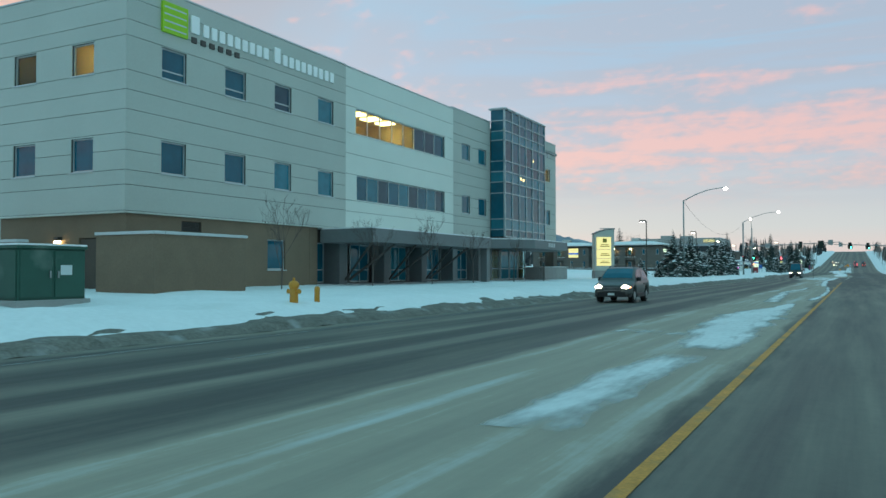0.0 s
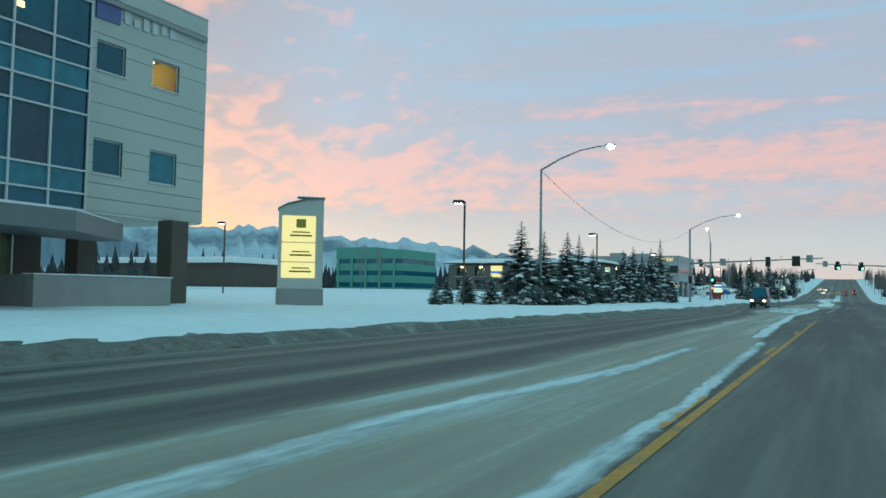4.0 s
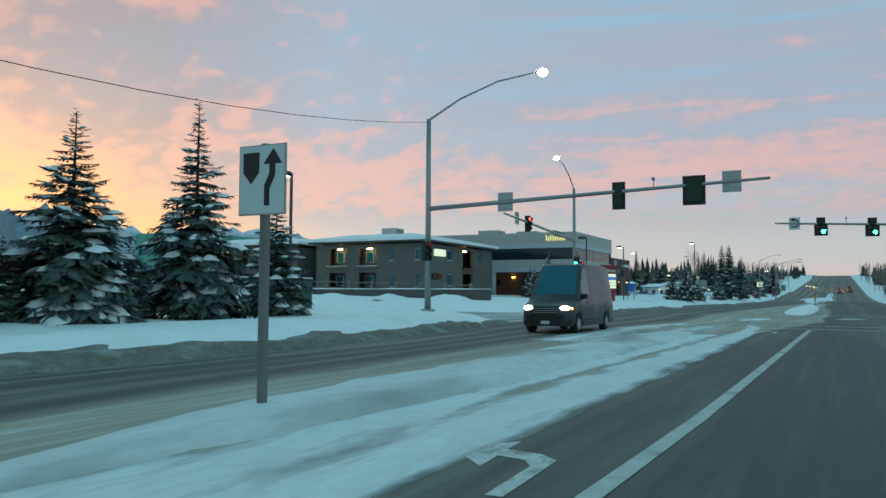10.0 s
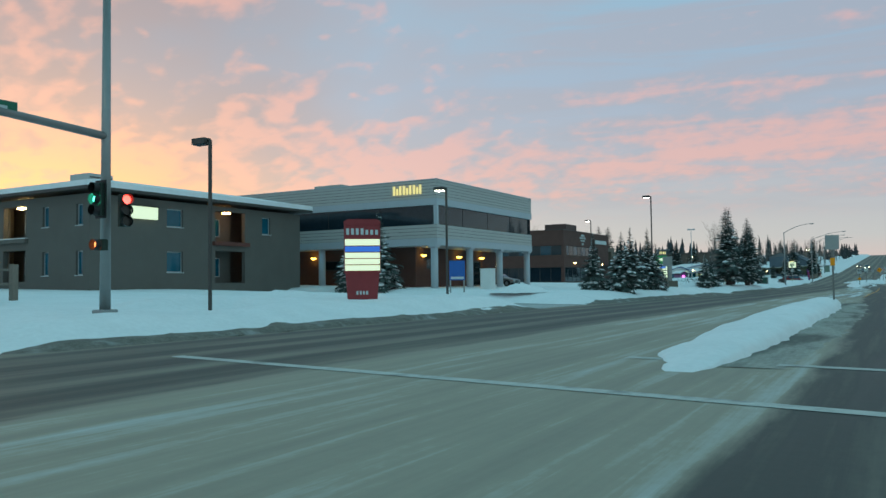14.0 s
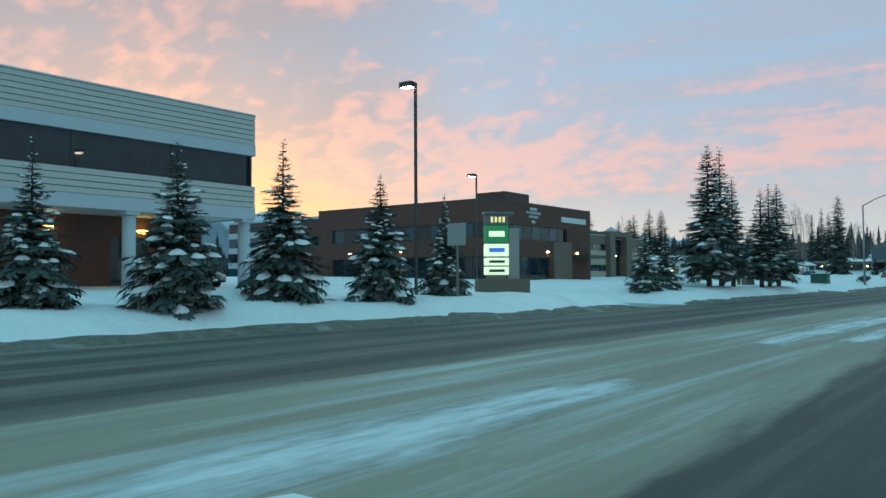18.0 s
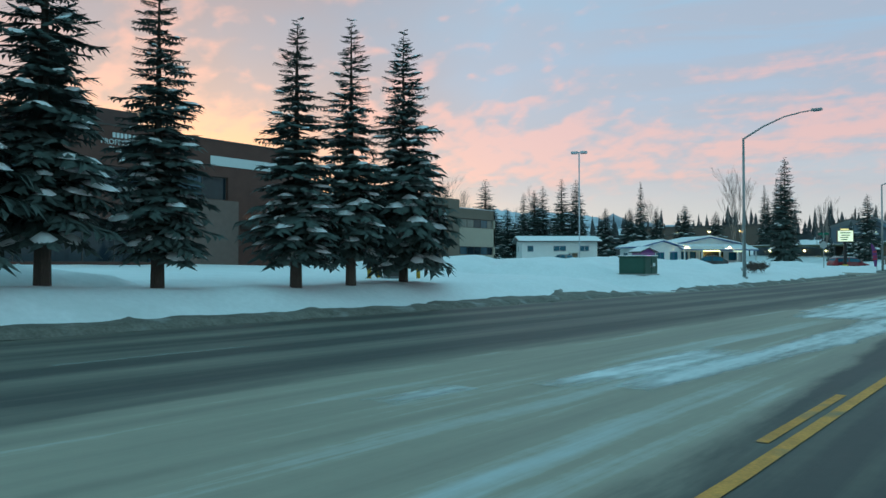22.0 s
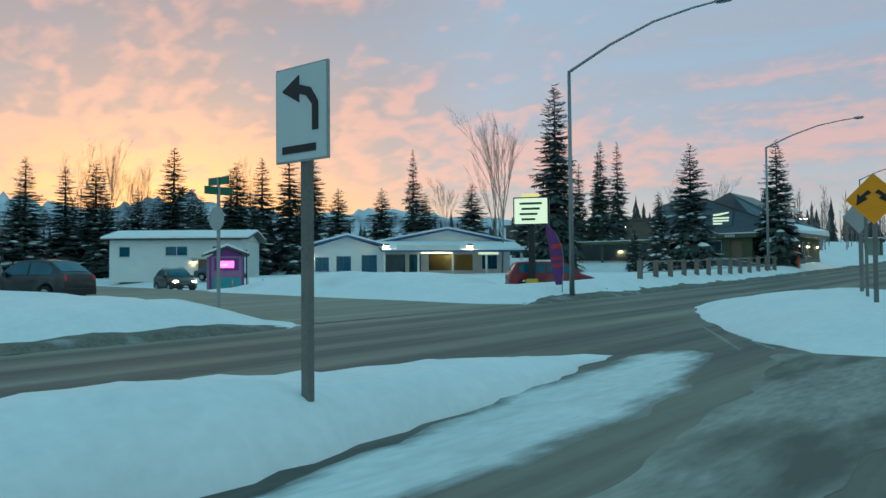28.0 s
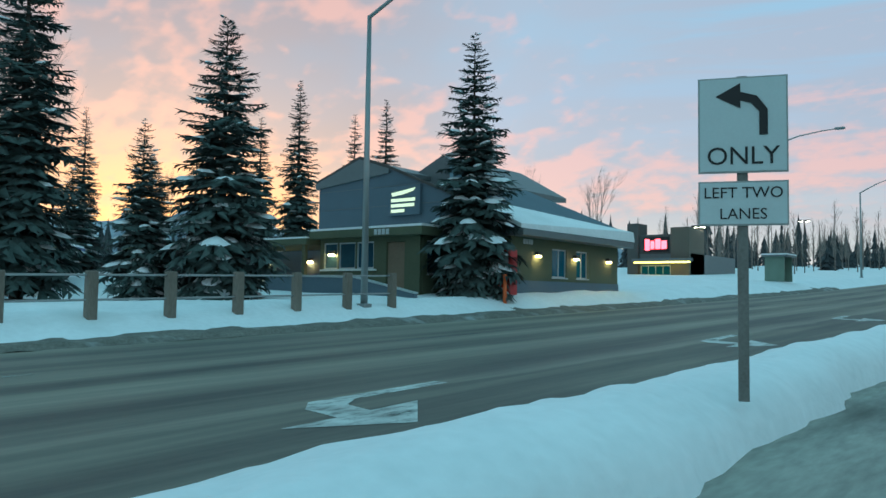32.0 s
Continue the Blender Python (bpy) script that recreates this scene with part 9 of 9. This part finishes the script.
for k, (x, y, h) in enumerate(((-92, 420, 8), (-88, 424, 7), (-95, 426, 9), (-84, 428, 8), (-80, 433, 7.5), (-90, 431, 9), (-77, 438, 7), (-73, 441, 8), (-97, 412, 9), (-95, 404, 8), (-99, 398, 9.5), (-101, 390, 9), (-70, 446, 7.5), (-86, 419, 6), (-103, 384, 10), (-66, 450, 7), (-62, 455, 8), (-58, 462, 7), (-93, 396, 7), (-97, 383, 8))):
    OLD_C.put(x, y, gz(x, y) - 0.2, 1.3 * h / 12.0, 71 * k, 1.35, "dense spruce in the wood behind the houses")
BIRCH = [Kind(bare_tree(s, 14.0, "bare birch with a haze of fine twigs", "bare birches", M_BIRCH, 0.27, 6, 0.010, 3)) for s in (31, 32)]
for k, (x, y, h) in enumerate(((-44.7, 436.5, 15.5), (-46.5, 438.0, 13.0), (-104.0, 427, 17), (-107, 424, 16), (-100, 429, 15), (-88, 438.5, 14), (-72, 462, 11), (-52, 500, 11), (-47, 507, 12))):
    BIRCH[k % 2].put(x, y, gz(x, y) - 0.2, h / 14.0, 67 * k)

# ---- vehicles ----


def car(x, y, heading, kind, color, label, lights="head", z=None, lit=True):
    """A vehicle; its nose points along its local +x before it is turned. Distances run back from the nose."""
    z = grade(y) if z is None else z
    L, W, H, nose, hood, cowl, head, rear, tail, deck, belt = {
        "suv": (4.3, 1.85, 1.7, 0.84, 1.06, 1.0, 1.85, 3.45, 4.2, 1.14, 1.04), "van": (6.0, 2.0, 2.65, 1.02, 1.26, 0.85, 1.85, 5.8, 5.95, 1.3, 1.3),
        "sedan": (4.6, 1.8, 1.45, 0.72, 0.95, 1.25, 2.05, 3.3, 4.05, 1.0, 0.92), "minivan": (4.9, 1.95, 1.75, 0.8, 1.08, 0.95, 1.85, 4.5, 4.84, 1.12, 1.06),
        "pickup": (5.7, 1.95, 1.85, 1.0, 1.14, 1.3, 2.0, 3.4, 3.75, 1.13, 1.1)}[kind]
    root = thing("parked_" + kind, label, "vehicle", at=(x, y, z), turn=heading)
    paint = mat("paint_" + kind + str(round(x)), color, 0.35, 0.2, var=0.15, scale=1.5, bump=0.0, spec=0.6, dirt=(0.16, 0.16, 0.15), dirt_at=(0.5, 0.8))
    h = L / 2
    axles = (0.86, L - (1.25 if kind in ("van", "pickup") else 0.88))
    dk = [0, 0.1, 0.35, cowl, (cowl + head) / 2 - 0.05, head, head + 0.45, rear - 0.5, rear, tail, L - 0.03, L]
    zk = [nose - 0.16, nose, nose + 0.35 * (hood - nose), hood, (hood + H) / 2, H - 0.07, H, H, H - 0.06, deck, deck - 0.03, deck - 0.25]

    def section(d):
        """Half outline at a distance from the nose: (across, up) from the floor round to the roof's middle."""
        tp = float(np.interp(d, dk, zk))
        w = W / 2 * (1 - 0.14 * (max(0, 0.6 - d) / 0.6) ** 2 - 0.08 * (max(0, d - L + 0.4) / 0.4) ** 2)
        zb = 0.3 + 0.08 * (max(0, 0.3 - d) / 0.3)
        for ax in axles:
            if abs(d - ax) < 0.42:
                zb = max(zb, 0.33 + math.sqrt(0.43 ** 2 - (d - ax) ** 2))
        bl = min(belt, tp - 0.07)
        rw = w * 0.955 * (1 - 0.19 * max(0, tp - bl) / (H - belt))
        return [(0, zb), (w * 0.95, zb), (w, zb + 0.3 * (bl - zb)), (w, zb + 0.7 * (bl - zb)), (w * 0.985, bl - 0.03), (w * 0.955, bl), (rw, tp - 0.06), (rw * 0.9, tp - 0.012), (rw * 0.55, tp), (0, tp + 0.01)]

    ds = sorted(set([round(L * k / 40, 3) for k in range(41)] + [round(q, 3) for q in dk] + [round(ax + o, 3) for ax in axles for o in (-0.42, -0.36, -0.25, 0, 0.25, 0.36, 0.42)]))
    body = MB()
    rings = []
    for d in ds:
        q = section(d)
        ring = q + [(-a, b) for a, b in q[-2:0:-1]]
        rings.append(len(body.v))
        body.v += [(h - d, a, b) for a, b in ring]
    m = 18
    for a, b in zip(rings, rings[1:]):
        body.f += [(a + i, a + (i + 1) % m, b + (i + 1) % m, b + i) for i in range(m)]
    body.f += [tuple(rings[0] + m - 1 - i for i in range(m)), tuple(rings[-1] + i for i in range(m))]
    part("body", body, paint, root, smooth=True)

    def pane(name, d0, d1, side=0):
        """Glass laid on the body: across the roof line, or along one side."""
        mb, last = MB(), None
        for k in range(9):
            d = d0 + (d1 - d0) * k / 8
            q = section(d)
            if side:
                (a, b), (c, e) = q[5], q[6]
                row = [(h - d, side * (a + (c - a) * t + 0.014), b + (e - b) * t) for t in (0.12, 0.5, 0.9)]
            else:
                row = [(h - d, s_ * q[7][0] * 0.97, q[7][1] + 0.018) for s_ in (-1, 1)]
                row.insert(1, (h - d, 0, q[9][1] + 0.018))
            if last:
                for i in (0, 1):
                    mb.quad(last[i], last[i + 1], row[i + 1], row[i])
            last = row
        part(name, mb, M_GLASS, root)

    pane("windscreen", cowl + 0.1, head - 0.05)
    if kind != "van":
        pane("rear_window", rear + 0.06, tail - 0.1)
    end = {"van": 2.35, "pickup": rear - 0.05, "sedan": rear + 0.1}.get(kind, tail - 0.45)
    mid = (cowl + 0.45 + end) / 2
    for s in (-1, 1):
        if kind == "van":
            pane("side_window", cowl + 0.5, end, s)
        else:
            pane("side_window", cowl + 0.45, mid - 0.05, s)
            pane("side_window", mid + 0.05, end, s)
        part("sill", MB().box(h - axles[0] - 0.46, s * (W / 2 - 0.12), 0.26, h - axles[1] + 0.46, s * (W / 2 + 0.012), 0.46, 0.03), M_BLACK, root)
        part("door_handle", MB().box(h - mid - 0.3, s * (W / 2 - 0.02), belt - 0.18, h - mid - 0.1, s * (W / 2 + 0.03), belt - 0.14, 0.01), M_BLACK, root)
        part("mirror", MB().box(h - cowl - 0.62, s * W * 0.47, belt - 0.02, h - cowl - 0.45, s * W * 0.585, belt + 0.17, 0.05), M_BLACK, root)
    for ax in axles:
        wx = h - ax
        for s in (-1, 1):
            t = part("wheel", MB().tube((wx, s * (W / 2 - 0.26), 0.34), (wx, s * (W / 2 - 0.05), 0.34), 0.335, 0.34, 20).tube((wx, s * (W / 2 - 0.05), 0.34), (wx, s * (W / 2 - 0.01), 0.34), 0.34, 0.29, 20), M_RUBBER, root)
            part("rim", MB().tube((wx, s * (W / 2 - 0.012), 0.34), (wx, s * (W / 2 + 0.008), 0.34), 0.21, 0.17, 14), M_METAL, t)

    def lamp(name, c, r, material):
        mb = MB().ball((0, 0, 0), 1.0, 12, 8)
        mb.v = [(c[0] + a * r[0], c[1] + b * r[1], c[2] + e * r[2]) for a, b, e in mb.v]
        part(name, mb, material, root, smooth=True)

    for s in (-1, 1):
        lamp("headlight", (h - 0.1, s * W * 0.35, nose - 0.09), (0.15, 0.2, 0.095), M_HEADLIT if lit and lights == "head" else M_SIGNWHITE)
        lamp("indicator", (h - 0.26, s * W * 0.455, nose - 0.1), (0.13, 0.05, 0.06), M_AMBERHAND if lit and lights == "head" else M_ORANGE)
        lamp("tail_light", (-h + 0.05, s * W * 0.4, deck - 0.2), (0.07, 0.09, 0.16), M_TAILLIT if lit and lights == "tail" else M_SIGNRED)
    g = part("grille", MB().box(h - 0.06, -W * 0.24, nose - 0.3, h + 0.015, W * 0.24, nose - 0.06, 0.02), M_BLACK, root)
    for k in range(3):
        part("grille_bar", MB().box(h + 0.016, -W * 0.23, nose - 0.26 + 0.07 * k, h + 0.028, W * 0.23, nose - 0.235 + 0.07 * k), M_METAL, g)
    part("bumper", MB().prism([(h + 0.07, -W * 0.3), (h + 0.07, W * 0.3), (h - 0.1, W * 0.45), (h - 0.3, W * 0.485), (h - 0.3, -W * 0.485), (h - 0.1, -W * 0.45)], 0.28, nose - 0.32, "xy"), M_BLACK, root)
    part("rear_bumper", MB().box(-h - 0.05, -W * 0.46, 0.3, -h + 0.12, W * 0.46, 0.58, 0.04), M_BLACK, root)
    part("plate_bar", MB().box(h + 0.071, -0.16, 0.36, h + 0.079, 0.16, 0.47), M_SIGNWHITE, root)
    if kind == "suv":
        for s in (-1, 1):
            part("roof_rail", MB().path([(h - head - 0.2, s * W * 0.33, H - 0.02), (h - head - 0.3, s * W * 0.33, H + 0.05), (h - rear + 0.3, s * W * 0.33, H + 0.05), (h - rear + 0.2, s * W * 0.33, H - 0.04)], [0.02] * 4, 6), M_BLACK, root)
    if "snow on its roof" in label:
        part("roof_snow", MB().box(h - rear + 0.1, -W * 0.34, H - 0.03, h - head - 0.1, W * 0.34, H + 0.08, 0.06), M_SNOW, root)
    return root


M_HEADLIT = glow("lit_headlight", (1.0, 0.85, 0.55), 12.0)
M_TAILLIT = glow("lit_tail_light", (1.0, 0.04, 0.03), 7.0)
suv = car(-9.4, 50.18, -90, "suv", (0.075, 0.082, 0.08), "grey sport utility vehicle with lit headlights")
suv.scale = (0.86, 0.9, 0.92)
car(-9.4, 170.2, -90, "van", (0.025, 0.03, 0.035), "dark high-roofed van with lit headlights")
for x, y, hd, kd, col, lt in ((0.6, 478, 90, "sedan", (0.05, 0.05, 0.055), "tail"), (0.4, 505, 90, "suv", (0.1, 0.1, 0.1), "tail"), (4.2, 495, 90, "sedan", (0.2, 0.02, 0.02), "tail"), (4.4, 530, 90, "suv", (0.05, 0.05, 0.06), "tail"), (0.5, 548, 90, "sedan", (0.15, 0.15, 0.16), "tail"), (-9.5, 500, -90, "sedan", (0.1, 0.1, 0.1), "head"), (-9.3, 540, -90, "suv", (0.1, 0.1, 0.1), "head"), (-12.8, 560, -90, "sedan", (0.1, 0.1, 0.1), "head")):
    car(x, y, hd, kd, col, "distant car with lit " + ("red tail lights" if lt == "tail" else "headlights"), lt)
car(-21.9, 407.6, 42, "minivan", (0.20, 0.012, 0.02), "dark red minivan with snow on its roof", lit=False, z=gz(-21.9, 407.6) - 0.1)
for x, y, hd, kd, col, lab in ((-31.8, 384.2, 200, "suv", (0.02, 0.022, 0.025), "dark parked sport utility vehicle by the drive"), (-54.0, 391.0, 175, "pickup", (0.16, 0.16, 0.16), "grey pickup parked by the white house"), (-60.0, 413.5, 20, "sedan", (0.05, 0.06, 0.09), "dark sedan parked behind the kiosk"), (-50.0, 402.3, -14, "suv", (0.03, 0.03, 0.03), "dark parked vehicle with its headlights on"), (-41.5, 256.0, 90, "suv", (0.02, 0.02, 0.022), "dark car parked under the office"), (-37.2, 270.0, 0, "sedan", (0.25, 0.26, 0.27), "silver car parked under the office")):
    car(x, y, hd, kd, col, lab, lit="headlights on" in lab, z=gz(x, y) - 0.05)

# ---- far buildings and woods ----


def mint_office():
    root = thing("mint_office", "pale mint green office with dark window bands", "building")
    for k in range(3):
        z = 0.5 + k * 3.6
        part("floor_band", MB().box(-141, 268, z, -117, 289, z + 2.2, 0.03), M_MINT, root)
        part("window_band", MB().box(-140.8, 268.2, z + 2.2, -117.2, 288.8, z + 3.6), M_GLASS, root)
    part("top_band", MB().box(-141, 268, 11.3, -127, 289, 14.8, 0.05).box(-127, 268, 11.3, -117, 289, 14.0, 0.05), M_MINT, root)
    for k in range(5):
        part("pilaster", MB().box(-140.5 + k * 5, 267.8, 0.5, -139.7 + k * 5, 268.0, 11.3), M_MINT, root)


mint_office()
ware = thing("warehouse", "long brown warehouse with lamps under its eaves", "building")
part("wall", MB().box(-100, 520, 2.0, -64, 545, 12.4), M_BROWN_DARK, ware)
part("roof", MB().box(-100.3, 519.7, 12.4, -63.7, 545.3, 12.9, 0.05), M_DARKMETAL, ware)
for x in (-96, -89, -80, -71):
    wall_lamp(ware, Face(0, 520, "south"), x, 11.2, 1.0)
far = thing("low_shed", "long low building with a snowy roof", "building")
part("wall", MB().box(-175, 206, 0.4, -127, 222, 7.6), M_BROWN_DARK, far)
part("roof_snow", MB().box(-176, 205, 7.6, -126, 223, 9.0, 0.5), M_SNOW, far)


def woods(name, label, spots, rng):
    """Distant spruces and bare trees as one mass, each a ragged spire."""
    mb = MB()
    for x, y, h, r in spots:
        z = gz(x, y) - 0.5
        tiers = 9
        for t in range(tiers):
            a = z + h * (0.06 + 0.9 * t / tiers)
            rr = r * (1 - t / tiers) ** 0.8 * rng.uniform(0.75, 1.2) + 0.12
            n = 9
            w0 = rng.uniform(0, 6)
            top = (x + rng.uniform(-0.1, 0.1), y, a + h * 0.24)
            for i in range(n):
                w, w2 = w0 + 6.283 * i / n, w0 + 6.283 * (i + 0.75) / n
                k1, k2 = rr * rng.uniform(0.6, 1.25), rr * rng.uniform(0.6, 1.25)
                mb.quad((x + k1 * math.cos(w), y + k1 * math.sin(w), a - 0.04 * h * rng.random()), (x + k2 * math.cos(w2), y + k2 * math.sin(w2), a - 0.04 * h * rng.random()), top)
    return tagged(new(name, raw_mesh(name, mb, M_FARWOOD)), label, "trees", kind="stuff")


def bare_woods(spots, rng):
    """Far leafless trees as one mass: a stem and a fan of thin upright boughs each."""
    mb = MB()
    for x, y, h in spots:
        z = gz(x, y) - 0.4
        mb.quad((x - 0.09, y, z), (x + 0.09, y, z), (x + 0.02, y, z + h), (x - 0.02, y, z + h))
        mb.quad((x, y - 0.09, z), (x, y + 0.09, z), (x, y + 0.02, z + h), (x, y - 0.02, z + h))
        for k in range(46):
            a, t = rng.uniform(0, 6.283), rng.uniform(0.18, 0.92)
            ln = h * rng.uniform(0.10, 0.30) * (1.15 - t * 0.7)
            out, rise = ln * rng.uniform(0.25, 0.6), ln * rng.uniform(0.7, 1.0)
            p = Vector((x, y, z + h * t))
            q = p + Vector((math.cos(a) * out, math.sin(a) * out, rise))
            w = Vector((-math.sin(a), math.cos(a), 0)) * 0.035
            mb.quad(p - w, p + w, q)
            for j in range(2):
                r = p.lerp(q, rng.uniform(0.4, 0.9))
                b = a + rng.uniform(-1.2, 1.2)
                o = r + Vector((math.cos(b), math.sin(b), 1.5)) * ln * 0.28
                mb.quad(r - w * 0.6, r + w * 0.6, o)
    return tagged(new("bare_woods", raw_mesh("bare_woods", mb, M_BIRCH)), "grey leafless trees along the far road", "trees", kind="stuff")


rng = random.Random(9)
spots = []
for k in range(520):
    a, d = radians(rng.uniform(14, 100)), rng.uniform(190, 420)
    x, y = -math.sin(a) * d, 190 + math.cos(a) * d
    if x > -150:
        continue
    spots.append((x, y, rng.uniform(5, 10), rng.uniform(1.5, 2.6)))
for k in range(260):
    spots.append((rng.uniform(-280, -165), rng.uniform(270, 560), rng.uniform(6, 13), rng.uniform(1.4, 2.4)))
for k in range(110):
    spots.append((rng.uniform(-190, -55), rng.uniform(560, 720), rng.uniform(7, 14), rng.uniform(1.5, 2.6)))
for k in range(150):
    spots.append((rng.uniform(16, 60), rng.uniform(360, 900), rng.uniform(4, 9), rng.uniform(1.2, 2.2)))
for k in range(60):
    spots.append((rng.uniform(-60, -24), rng.uniform(560, 900), rng.uniform(4, 9), rng.uniform(1.2, 2.2)))
for k in range(40):
    spots.append((rng.uniform(-190, -140), rng.uniform(60, 230), rng.uniform(6, 11), rng.uniform(1.3, 2.2)))
bare_woods([(rng.uniform(12.5, 40), rng.uniform(330, 800), rng.uniform(7, 12)) for k in range(150)] + [(rng.uniform(-60, -25), rng.uniform(505, 700), rng.uniform(7, 12)) for k in range(110)] + [(rng.uniform(-150, -100), rng.uniform(395, 470), rng.uniform(8, 12)) for k in range(50)], random.Random(5))
woods("distant_woods", "dark distant spruce woods along the horizon", spots, rng)
for k in range(8):
    y = 300 + 34 * k
    BIRCH[k % 2].put(14 + 3 * (k % 3), y, gz(16, y) - 0.2, 0.62 + 0.05 * (k % 3), 50 * k)
for k, (x, y, h) in enumerate(((-60, 226.5 - 12, 5), (-88, 200, 9), (-86, 204, 8))):
    BIRCH[k % 2].put(x, y, gz(x, y) - 0.2, h / 14.0, 30 * k)
